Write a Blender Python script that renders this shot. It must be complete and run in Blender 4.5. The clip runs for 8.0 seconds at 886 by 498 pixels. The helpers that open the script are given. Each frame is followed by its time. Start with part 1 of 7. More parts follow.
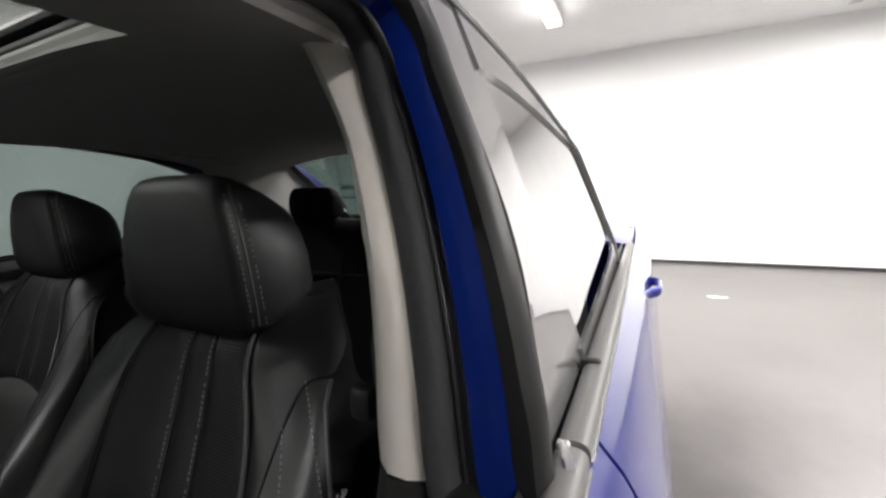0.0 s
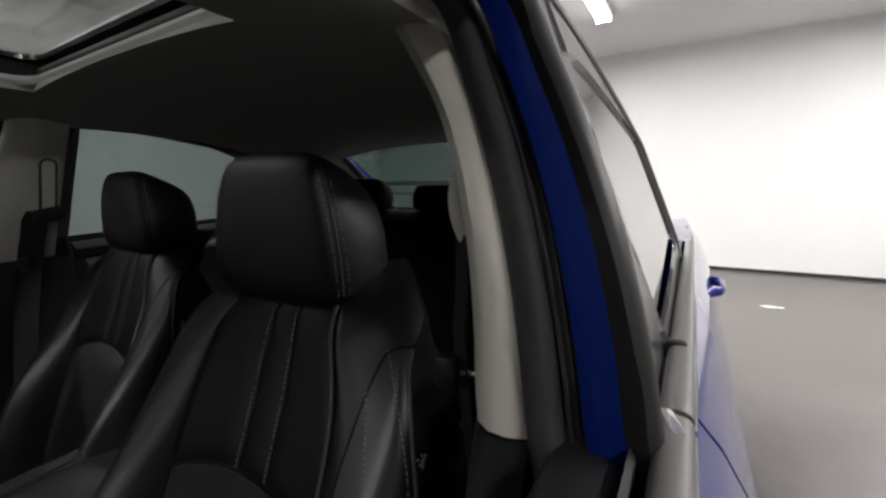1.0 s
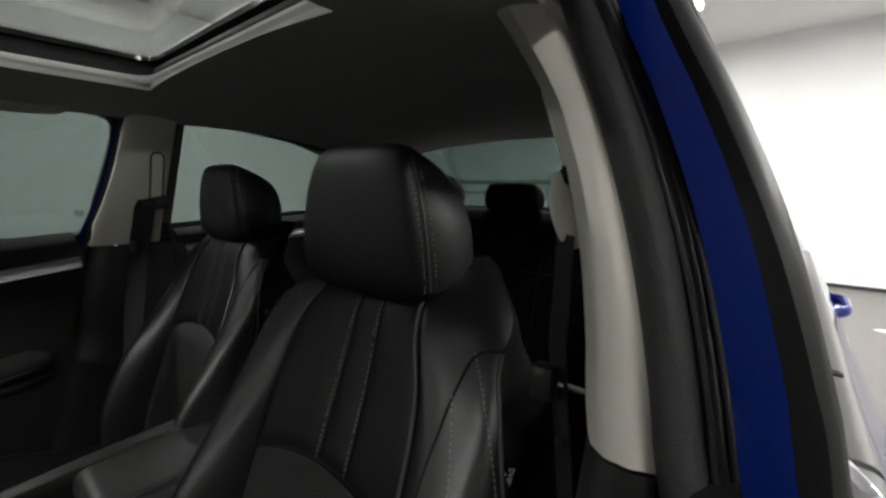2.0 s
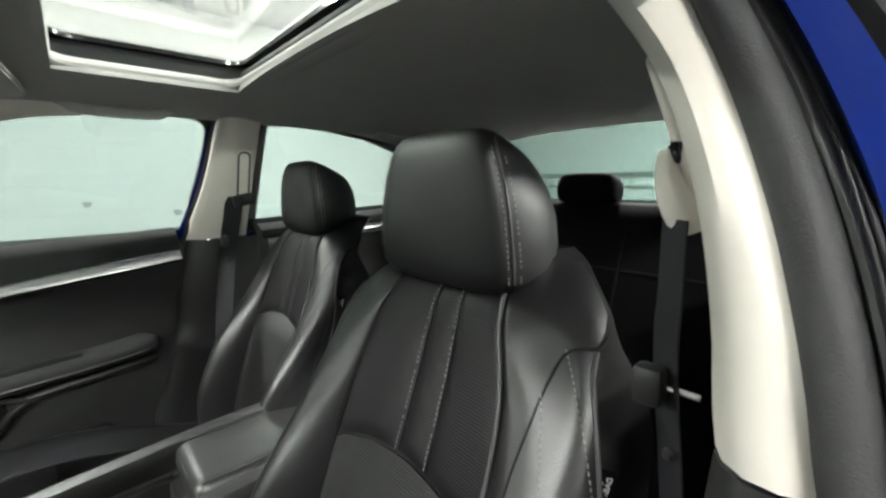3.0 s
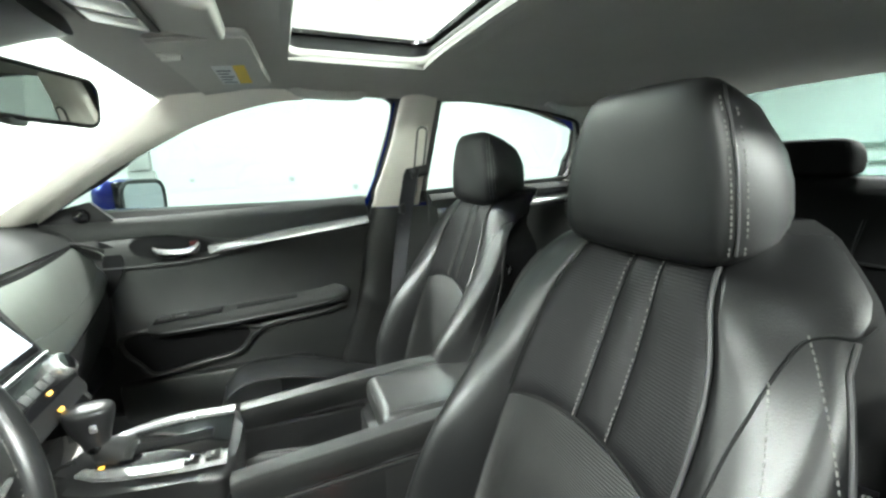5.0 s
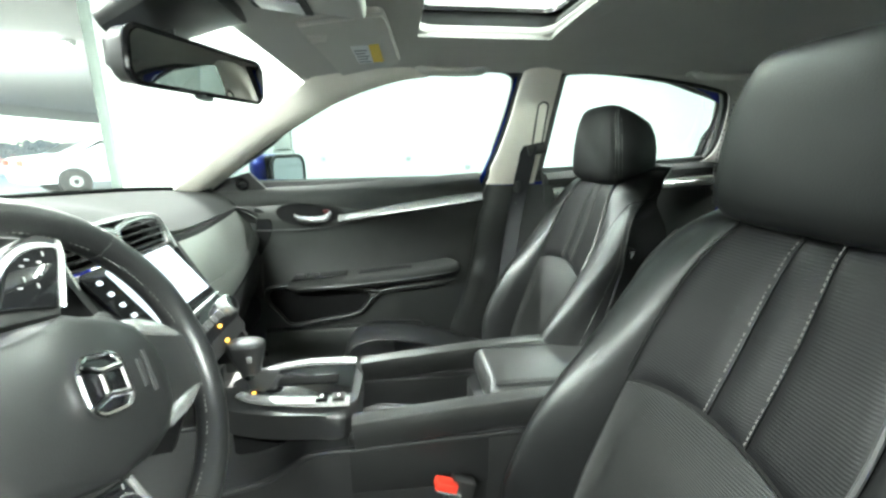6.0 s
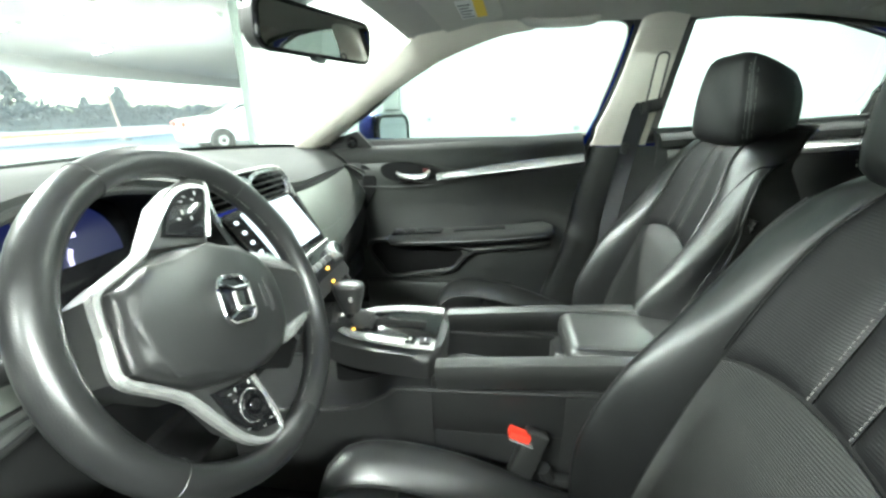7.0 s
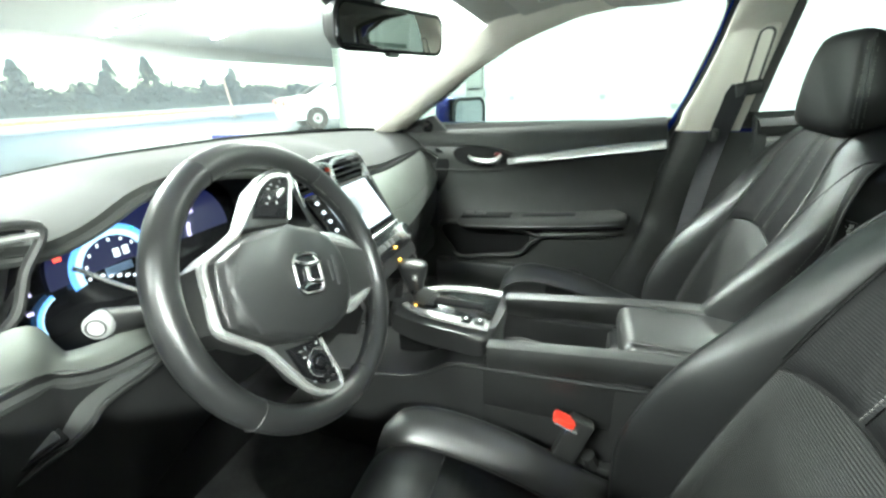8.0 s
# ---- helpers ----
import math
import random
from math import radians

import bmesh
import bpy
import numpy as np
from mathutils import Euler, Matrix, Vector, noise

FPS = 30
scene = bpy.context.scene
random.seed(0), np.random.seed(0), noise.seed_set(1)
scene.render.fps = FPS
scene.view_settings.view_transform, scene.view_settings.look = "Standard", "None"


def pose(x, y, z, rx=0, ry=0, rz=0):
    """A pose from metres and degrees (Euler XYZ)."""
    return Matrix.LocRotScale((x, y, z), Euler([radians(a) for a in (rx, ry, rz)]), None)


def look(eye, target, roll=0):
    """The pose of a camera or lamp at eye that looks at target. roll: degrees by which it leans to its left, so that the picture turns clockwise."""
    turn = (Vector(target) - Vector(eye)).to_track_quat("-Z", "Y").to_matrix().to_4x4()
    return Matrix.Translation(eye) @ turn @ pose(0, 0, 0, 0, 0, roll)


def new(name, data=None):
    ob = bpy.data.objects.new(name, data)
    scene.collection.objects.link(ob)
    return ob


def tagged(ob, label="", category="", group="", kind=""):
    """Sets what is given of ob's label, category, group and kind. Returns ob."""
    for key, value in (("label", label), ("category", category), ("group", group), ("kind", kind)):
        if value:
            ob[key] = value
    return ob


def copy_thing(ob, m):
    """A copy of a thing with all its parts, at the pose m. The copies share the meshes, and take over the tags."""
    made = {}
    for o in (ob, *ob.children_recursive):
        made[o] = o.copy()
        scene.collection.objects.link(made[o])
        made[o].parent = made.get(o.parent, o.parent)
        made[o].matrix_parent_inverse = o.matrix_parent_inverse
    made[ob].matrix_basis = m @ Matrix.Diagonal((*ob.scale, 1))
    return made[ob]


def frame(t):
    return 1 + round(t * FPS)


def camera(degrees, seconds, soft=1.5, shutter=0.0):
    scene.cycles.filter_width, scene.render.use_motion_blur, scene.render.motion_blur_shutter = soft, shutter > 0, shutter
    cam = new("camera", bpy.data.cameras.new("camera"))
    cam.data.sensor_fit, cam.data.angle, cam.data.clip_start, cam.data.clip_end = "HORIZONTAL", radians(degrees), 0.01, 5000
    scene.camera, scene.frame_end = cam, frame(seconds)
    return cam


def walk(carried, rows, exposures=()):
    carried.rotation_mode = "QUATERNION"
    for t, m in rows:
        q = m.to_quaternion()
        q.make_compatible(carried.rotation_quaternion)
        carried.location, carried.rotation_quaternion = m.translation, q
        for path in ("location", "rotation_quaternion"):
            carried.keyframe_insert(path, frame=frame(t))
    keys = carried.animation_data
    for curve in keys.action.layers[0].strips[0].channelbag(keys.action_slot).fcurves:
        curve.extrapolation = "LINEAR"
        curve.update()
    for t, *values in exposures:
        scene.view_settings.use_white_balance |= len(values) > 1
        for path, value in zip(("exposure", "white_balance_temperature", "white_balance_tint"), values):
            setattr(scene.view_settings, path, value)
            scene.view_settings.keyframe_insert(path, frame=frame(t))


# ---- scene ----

# the camera and its walk: held just outside the lowered window of the driver's door, turning from the rear to the dashboard
cam = camera(93.8, 8.0, soft=2.6)
ROWS = [
    (0.0, 0.8630, -0.3092, 1.1322, 81.98, 1.69, 25.99),
    (0.5, 0.8579, -0.3342, 1.1232, 82.01, 0.15, 27.30),
    (1.0, 0.8239, -0.3473, 1.1112, 81.93, 0.37, 30.91),
    (1.5, 0.7998, -0.3441, 1.1080, 81.90, -0.52, 35.38),
    (3.0, 0.7496, -0.3444, 1.0940, 81.29, 0.39, 48.15),
    (3.5, 0.7446, -0.3558, 1.0869, 80.66, 0.53, 52.71),
    (4.0, 0.7393, -0.3633, 1.0820, 79.93, 0.79, 56.76),
    (4.5, 0.7303, -0.3754, 1.0797, 79.19, 0.69, 62.14),
    (6.0, 0.7276, -0.4113, 1.0586, 76.33, 0.36, 83.32),
    (6.5, 0.7380, -0.4069, 1.0513, 74.03, 0.14, 91.43),
    (7.0, 0.7475, -0.3909, 1.0531, 71.43, 0.83, 97.37),
    (7.5, 0.7624, -0.3717, 1.0577, 69.40, 0.72, 104.06),
    (8.0, 0.7737, -0.3473, 1.0778, 68.75, 1.56, 108.47),
]
# stops and white balance: the picture starts dark and neutral, then brightens and turns a little green
EXPOSURES = [(0.0, -0.1, 6500, 12), (0.5, -0.5, 6500, 13), (1.0, -0.9, 6500, 12), (1.5, -1.15, 6500, 11), (1.7, -1.05, 6500, 10), (2.8, 1.45, 6500, 3), (3.5, 1.75, 6500, 3), (4.5, 2.3, 6400, 0), (6.0, 2.66, 6250, -6), (8.0, 2.7, 6250, -7)]
walk(cam, [(t, pose(x, y, z, rx, ry, rz)) for t, x, y, z, rx, ry, rz in ROWS], EXPOSURES)

# ---- world and daylight ----
world = bpy.data.worlds.new("overcast_sky")
scene.world = world
world.use_nodes = True
_sky = world.node_tree.nodes.new("ShaderNodeTexSky")
_sky.sky_type = "NISHITA"
_sky.sun_disc = False
_sky.sun_elevation = radians(35)
_sky.sun_rotation = radians(25)
_bg = world.node_tree.nodes["Background"]
_bg.inputs["Strength"].default_value = 0.15
world.node_tree.links.new(_sky.outputs["Color"], _bg.inputs["Color"])
_sun = new("sun", bpy.data.lights.new("sun", "SUN"))
_sun.data.energy, _sun.data.angle, _sun.data.color = 5.0, radians(10), (1.0, 0.96, 0.9)
_sun.matrix_world = look((0, 0, 40), (-14, -30, 0))
CEIL = 3.05
TUBE_STRENGTH = 30.0


# ---- materials ----
def material(name, color, rough=0.5, metal=0.0, grain=None, vary=None, coat=0.0, spec=0.5, alpha_bump=0.0):
    """grain: (size in metres, depth strength, kind); vary: (size in metres, amount) of lighter and darker patches."""
    m = bpy.data.materials.new(name)
    m.use_nodes = True
    nt = m.node_tree
    b = nt.nodes["Principled BSDF"]
    b.inputs["Base Color"].default_value = (*color, 1)
    b.inputs["Roughness"].default_value = rough
    b.inputs["Metallic"].default_value = metal
    b.inputs["Specular IOR Level"].default_value = spec
    b.inputs["Coat Weight"].default_value = coat
    b.inputs["Coat Roughness"].default_value = 0.03
    tc = nt.nodes.new("ShaderNodeTexCoord")
    if vary:
        size, amount = vary
        n1 = nt.nodes.new("ShaderNodeTexNoise")
        n1.inputs["Scale"].default_value = 1.0 / size
        n1.inputs["Detail"].default_value = 6.0
        n1.inputs["Roughness"].default_value = 0.65
        nt.links.new(tc.outputs["Object"], n1.inputs["Vector"])
        ramp = nt.nodes.new("ShaderNodeMapRange")
        ramp.inputs["From Min"].default_value, ramp.inputs["From Max"].default_value = 0.25, 0.75
        ramp.inputs["To Min"].default_value, ramp.inputs["To Max"].default_value = 1.0 - amount, 1.0 + amount
        nt.links.new(n1.outputs["Fac"], ramp.inputs["Value"])
        mix = nt.nodes.new("ShaderNodeVectorMath")
        mix.operation = "SCALE"
        mix.inputs[0].default_value = color
        nt.links.new(ramp.outputs["Result"], mix.inputs["Scale"])
        nt.links.new(mix.outputs["Vector"], b.inputs["Base Color"])
        r2 = nt.nodes.new("ShaderNodeMapRange")
        r2.inputs["From Min"].default_value, r2.inputs["From Max"].default_value = 0.25, 0.75
        r2.inputs["To Min"].default_value, r2.inputs["To Max"].default_value = max(0.02, rough - 0.25 * amount), min(1.0, rough + 0.25 * amount)
        nt.links.new(n1.outputs["Fac"], r2.inputs["Value"])
        nt.links.new(r2.outputs["Result"], b.inputs["Roughness"])
    if grain:
        size, strength, kind = grain
        if kind == "pebble":
            n2 = nt.nodes.new("ShaderNodeTexVoronoi")
            n2.feature = "SMOOTH_F1"
            n2.inputs["Scale"].default_value = 1.0 / size
            out = n2.outputs["Distance"]
        elif kind == "rib":
            n2 = nt.nodes.new("ShaderNodeTexWave")
            n2.wave_type, n2.bands_direction = "BANDS", "Z"
            n2.inputs["Scale"].default_value = 1.0 / size / 3.14
            n2.inputs["Distortion"].default_value = 0.0
            out = n2.outputs["Fac"]
        else:
            n2 = nt.nodes.new("ShaderNodeTexNoise")
            n2.inputs["Scale"].default_value = 1.0 / size
            n2.inputs["Detail"].default_value = 4.0
            out = n2.outputs["Fac"]
        nt.links.new(tc.outputs["Object"], n2.inputs["Vector"])
        bump = nt.nodes.new("ShaderNodeBump")
        bump.inputs["Strength"].default_value = strength
        bump.inputs["Distance"].default_value = size * 0.5
        nt.links.new(out, bump.inputs["Height"])
        nt.links.new(bump.outputs["Normal"], b.inputs["Normal"])
    return m


def glow(name, color, strength):
    m = bpy.data.materials.new(name)
    m.use_nodes = True
    b = m.node_tree.nodes["Principled BSDF"]
    b.inputs["Base Color"].default_value = (0.02, 0.02, 0.02, 1)
    b.inputs["Emission Color"].default_value = (*color, 1)
    b.inputs["Emission Strength"].default_value = strength
    return m


def glass(name, color, rough=0.0, power=3.0, veil=0.0):
    """A thin pane: tinted see-through with a mirror gloss that grows towards glancing angles."""
    m = bpy.data.materials.new(name)
    m.use_nodes = True
    nt = m.node_tree
    nt.nodes.clear()
    out = nt.nodes.new("ShaderNodeOutputMaterial")
    mix = nt.nodes.new("ShaderNodeMixShader")
    tr = nt.nodes.new("ShaderNodeBsdfTransparent")
    gl = nt.nodes.new("ShaderNodeBsdfGlossy")
    fr = nt.nodes.new("ShaderNodeLayerWeight")
    fr.inputs["Blend"].default_value = 0.5
    pw = nt.nodes.new("ShaderNodeMath")
    pw.operation = "POWER"
    pw.inputs[1].default_value = power
    ma = nt.nodes.new("ShaderNodeMath")
    ma.operation = "MULTIPLY_ADD"
    ma.inputs[1].default_value, ma.inputs[2].default_value = 0.9, 0.04
    nt.links.new(fr.outputs["Facing"], pw.inputs[0])
    nt.links.new(pw.outputs["Value"], ma.inputs[0])
    tr.inputs["Color"].default_value = (*color, 1)
    gl.inputs["Roughness"].default_value = rough
    nt.links.new(ma.outputs["Value"], mix.inputs["Fac"])
    nt.links.new(tr.outputs["BSDF"], mix.inputs[1])
    nt.links.new(gl.outputs["BSDF"], mix.inputs[2])
    last = mix
    if veil:
        # a thin pale diffuse layer that paints bright haze over the view
        film, last = nt.nodes.new("ShaderNodeBsdfDiffuse"), nt.nodes.new("ShaderNodeMixShader")
        film.inputs["Color"].default_value = (0.8, 0.8, 0.8, 1)
        last.inputs["Fac"].default_value = veil
        nt.links.new(mix.outputs["Shader"], last.inputs[1])
        nt.links.new(film.outputs["BSDF"], last.inputs[2])
    nt.links.new(last.outputs["Shader"], out.inputs["Surface"])
    return m


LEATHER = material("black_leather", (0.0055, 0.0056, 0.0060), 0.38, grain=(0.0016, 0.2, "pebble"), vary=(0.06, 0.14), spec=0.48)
LOWTRIM = material("dark_grey_lower_pillar_plastic", (0.046, 0.047, 0.046), 0.38, grain=(0.0011, 0.25, "pebble"), vary=(0.08, 0.1), spec=0.6)
SUNFRAME = material("matt_black_sunroof_frame", (0.012, 0.012, 0.012), 0.55, vary=(0.04, 0.3), spec=0.25)
CONSOLETRIM = material("black_grained_console_plastic", (0.019, 0.019, 0.0193), 0.38, grain=(0.0011, 0.25, "pebble"), vary=(0.08, 0.15), spec=0.6)
RAILSKIN = material("soft_black_rail_leather", (0.018, 0.0182, 0.018), 0.36, grain=(0.0015, 0.2, "pebble"), vary=(0.06, 0.12), spec=0.6)
LIPGREY = material("charcoal_cloth_lip", (0.11, 0.108, 0.104), 0.9, grain=(0.0012, 0.25, "noise"), vary=(0.1, 0.06), spec=0.1)
LUMBAR = material("fine_ribbed_black_leather", (0.006, 0.0062, 0.006), 0.42, grain=(0.0030, 0.40, "rib"), vary=(0.06, 0.12), spec=0.5)
MESH = material("ribbed_black_fabric", (0.0045, 0.0045, 0.005), 0.52, grain=(0.0036, 0.16, "rib"), vary=(0.05, 0.2), spec=0.22)
PIPING = material("dark_grey_piping", (0.045, 0.045, 0.046), 0.4, vary=(0.03, 0.1))
THREAD = material("grey_thread", (0.12, 0.118, 0.112), 0.7)
PLASTIC = material("black_grained_plastic", (0.020, 0.020, 0.020), 0.42, grain=(0.0011, 0.3, "pebble"), vary=(0.08, 0.12))
SOFT = material("soft_black_dash_skin", (0.034, 0.035, 0.034), 0.72, grain=(0.0014, 0.35, "pebble"), vary=(0.1, 0.12), spec=0.16)
DOORSKIN = material("dark_door_card", (0.038, 0.0395, 0.038), 0.44, grain=(0.0014, 0.25, "pebble"), vary=(0.1, 0.15), spec=0.6)
GLOSS = material("gloss_black_plastic", (0.008, 0.008, 0.009), 0.08, spec=0.6)
SILVER = material("satin_silver_plastic", (0.66, 0.66, 0.655), 0.26, metal=0.8)
BENCH = material("dull_black_bench_leather", (0.005, 0.005, 0.0052), 0.8, grain=(0.0016, 0.2, "pebble"), vary=(0.08, 0.2), spec=0.06)
SEATSIDE = material("black_seat_side_cloth", (0.005, 0.005, 0.0052), 0.55, grain=(0.0016, 0.3, "noise"), vary=(0.05, 0.15), spec=0.2)
HEADSKIN = material("soft_black_headrest_leather", (0.0065, 0.0066, 0.0070), 0.50, grain=(0.0016, 0.2, "pebble"), vary=(0.06, 0.14), spec=0.42)
# cushion leather: base paler than LEATHER, painting in the window light's sheen
CUSHLEATHER = material("sheen_lightened_black_leather", (0.020, 0.020, 0.0205), 0.33, grain=(0.0016, 0.10, "pebble"), vary=(0.06, 0.10), spec=0.7)
KNEE = material("dark_knee_panel_skin", (0.013, 0.013, 0.0135), 0.6, grain=(0.0012, 0.3, "pebble"), vary=(0.08, 0.12), spec=0.25)
LEVERKNOB = material("smooth_black_knob_leather", (0.014, 0.014, 0.0145), 0.32, grain=(0.0012, 0.15, "pebble"), vary=(0.03, 0.1))
GREYKNOB = material("pale_grey_plastic", (0.25, 0.25, 0.25), 0.4, vary=(0.01, 0.05))
DIMPRINT = material("dim_grey_print", (0.22, 0.22, 0.22), 0.5)
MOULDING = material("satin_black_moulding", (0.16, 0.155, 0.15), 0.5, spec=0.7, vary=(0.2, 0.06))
# gloss black part; the grey base paints in reflected wall and ceiling
PILLARGLOSS = material("reflection_grey_pillar_plate", (0.16, 0.158, 0.158), 0.22, spec=1.0, coat=1.0, vary=(0.2, 0.06))
CHROME = material("chrome", (0.85, 0.85, 0.86), 0.07, metal=1.0)
METALDASH = material("brushed_grey_dash_panel", (0.22, 0.23, 0.215), 0.36, metal=0.6, vary=(0.05, 0.06))
LINER = material("grey_headliner_cloth", (0.50, 0.488, 0.465), 0.95, grain=(0.0012, 0.25, "noise"), vary=(0.15, 0.04), spec=0.1)
VISORCLOTH = material("pale_grey_visor_cloth", (0.58, 0.565, 0.53), 0.95, grain=(0.0012, 0.25, "noise"), vary=(0.15, 0.04), spec=0.1)
LIGHTTRIM = material("warm_grey_pillar_trim", (0.77, 0.73, 0.665), 0.62, grain=(0.0009, 0.2, "noise"), vary=(0.12, 0.03), spec=0.3)
RUBBER = material("black_rubber", (0.025, 0.025, 0.025), 0.55, grain=(0.0016, 0.3, "noise"), vary=(0.03, 0.15))
RUBBER_CLOTH = material("woven_seal_cover", (0.028, 0.028, 0.029), 0.62, grain=(0.0016, 0.8, "noise"), vary=(0.012, 0.3), spec=0.6)
GLASSRUN = material("black_glass_run_rubber", (0.010, 0.010, 0.010), 0.5, vary=(0.03, 0.2), spec=0.3)
SEALLIP = material("smooth_seal_rubber", (0.03, 0.03, 0.03), 0.38, vary=(0.05, 0.2), spec=0.6)
BELT = material("black_webbing", (0.009, 0.009, 0.012), 0.7, grain=(0.0018, 0.5, "rib"), vary=(0.04, 0.1))
CARPET = material("black_carpet", (0.04, 0.04, 0.04), 0.95, grain=(0.003, 0.8, "noise"), vary=(0.05, 0.3), spec=0.1)
BLUE = material("blue_metallic_paint", (0.007, 0.016, 0.24), 0.3, metal=0.3, coat=1.0, vary=(0.3, 0.03))
BLUEINNER = material("blue_door_frame_paint", (0.004, 0.016, 0.14), 0.16, vary=(0.2, 0.05), spec=0.16)
DOORMIRROR = material("blue_tinted_mirror", (0.50, 0.54, 0.58), 0.02, metal=1.0)
RED = material("red_plastic", (0.75, 0.05, 0.03), 0.35)
GREYPAINT = material("grey_silver_car_paint", (0.45, 0.46, 0.47), 0.3, metal=0.5, coat=1.0)
GREYGREEN = material("grey_green_paint", (0.19, 0.225, 0.205), 0.5, vary=(0.4, 0.08))
WHITEWALL = material("white_wall_paint", (0.80, 0.80, 0.79), 0.75, vary=(0.9, 0.02), spec=0.25)
CEILPAINT = material("white_ceiling_paint", (0.80, 0.80, 0.79), 0.8, vary=(0.7, 0.03), spec=0.2)
CONCRETE = material("worn_concrete_floor", (0.115, 0.106, 0.102), 0.40, grain=(0.006, 0.15, "noise"), vary=(0.55, 0.30), spec=0.5)
ASPHALT = material("pale_wet_asphalt", (0.21, 0.21, 0.215), 0.7, grain=(0.01, 0.3, "noise"), vary=(1.5, 0.25))
FOLIAGE = material("dark_conifer_foliage", (0.048, 0.060, 0.072), 0.85, vary=(0.5, 0.3), spec=0.15)
TRUNKBARK = material("grey_bark", (0.09, 0.08, 0.07), 0.9, vary=(0.1, 0.3))
GRASS = material("yellow_green_grass", (0.30, 0.32, 0.05), 0.9, vary=(0.4, 0.3))
PAPER = material("white_paper_label", (0.8, 0.8, 0.8), 0.6)
YELLOW = material("yellow_warning_label", (0.85, 0.62, 0.05), 0.6)
INK = material("grey_print", (0.18, 0.18, 0.2), 0.6)
WHITEPRINT = material("white_print", (0.78, 0.78, 0.78), 0.5)
# near-black, so that the colour itself gives the shade of recesses and gaps
DARKINNER = material("matt_shade_black", (0.006, 0.006, 0.0065), 0.8, spec=0.2)
BLACKEDGE = material("dead_black_glass_edge", (0.004, 0.004, 0.004), 0.9, spec=0.02)
DIMMIRROR = material("dimmed_mirror_glass", (0.52, 0.53, 0.51), 0.02, metal=1.0)
CONCRETE_DARK = material("grey_smudge", (0.45, 0.45, 0.44), 0.8)
TYRE = material("tyre_rubber", (0.02, 0.02, 0.02), 0.75, vary=(0.05, 0.2))
SIDEGLASS = glass("green_tinted_glass", (0.165, 0.206, 0.196))
OUTGLASS = glass("dark_tinted_rear_glass", (0.10, 0.115, 0.11), 0.0, 1.0)
ROOFGLASS = glass("lighter_tinted_glass", (0.94, 0.97, 0.95))
# the windscreen's glare haze is mixed in as a pale layer
FRONTGLASS = glass("clear_windscreen_glass", (0.93, 0.97, 0.95), veil=0.07)
REARGLASS = glass("dark_green_tinted_glass", (0.36, 0.44, 0.42))
TUBE = glow("fluorescent_tube", (1.0, 0.98, 0.95), TUBE_STRENGTH)
SCREEN = glow("lit_screen", (0.80, 0.88, 1.0), 0.34)
ICON = glow("white_lit_icon", (0.85, 0.9, 1.0), 0.4)
BLUELIT = glow("blue_lit_dial", (0.14, 0.38, 1.0), 0.36)
BLUEDIM = glow("dim_blue_display", (0.01, 0.015, 0.10), 0.12)
PALEBLUE = glow("pale_blue_lit_band", (0.45, 0.70, 1.0), 0.42)
AMBER = glow("amber_lamp", (1.0, 0.5, 0.05), 0.7)
REDLIT = glow("red_warning_lamp", (1.0, 0.08, 0.05), 0.5)
GREENLIT = glow("green_lamp", (0.1, 0.9, 0.25), 0.35)
VIOLET = glow("violet_lit_icon", (0.7, 0.6, 1.0), 0.35)


# ---- building tools ----
base = {}


def thing(name, label, category, at=(0, 0, 0), group="", kind=""):
    ob = new(name)
    ob.empty_display_size = 0.05
    ob.location = at
    base[ob] = Vector(at)
    return tagged(ob, label, category, group, kind)


def part(name, bm, mat, parent=None, label="", sharp=35, kind="", category="", group=""):
    """Links a bmesh, drawn in world places, as one mesh under a thing or a part."""
    origin = base[parent] if parent else Vector((0, 0, 0))
    bmesh.ops.remove_doubles(bm, verts=bm.verts, dist=1e-5)
    bmesh.ops.recalc_face_normals(bm, faces=bm.faces)
    if parent:
        bmesh.ops.translate(bm, verts=bm.verts, vec=-origin)
    me = bpy.data.meshes.new(name)
    bm.to_mesh(me)
    bm.free()
    me.polygons.foreach_set("use_smooth", [True] * len(me.polygons))
    me.set_sharp_from_angle(angle=radians(sharp))
    me.materials.append(mat)
    ob = new(name, me)
    if parent:
        ob.parent = parent
    base[ob] = origin
    return tagged(ob, label, category, group, kind)


def smooth_line(points, n=24, closed=False):
    """A rounded line of n + 1 points through the given ones (n points if closed)."""
    p = [Vector(q) for q in points]
    k = len(p)
    spans = k if closed else k - 1
    out = []
    total = n if closed else n + 1
    for i in range(total):
        s = i / n * spans
        j = min(int(s), spans - 1)
        t = s - j
        if closed:
            a, b, c, d = p[(j - 1) % k], p[j % k], p[(j + 1) % k], p[(j + 2) % k]
        else:
            b, c = p[j], p[j + 1]
            a = p[j - 1] if j > 0 else b + (b - c)
            d = p[j + 2] if j + 2 < k else c + (c - b)
        out.append(0.5 * ((2 * b) + (c - a) * t + (2 * a - 5 * b + 4 * c - d) * t * t + (3 * b - a - 3 * c + d) * t ** 3))
    return out


def lerp(a, b, t):
    return a + (b - a) * t


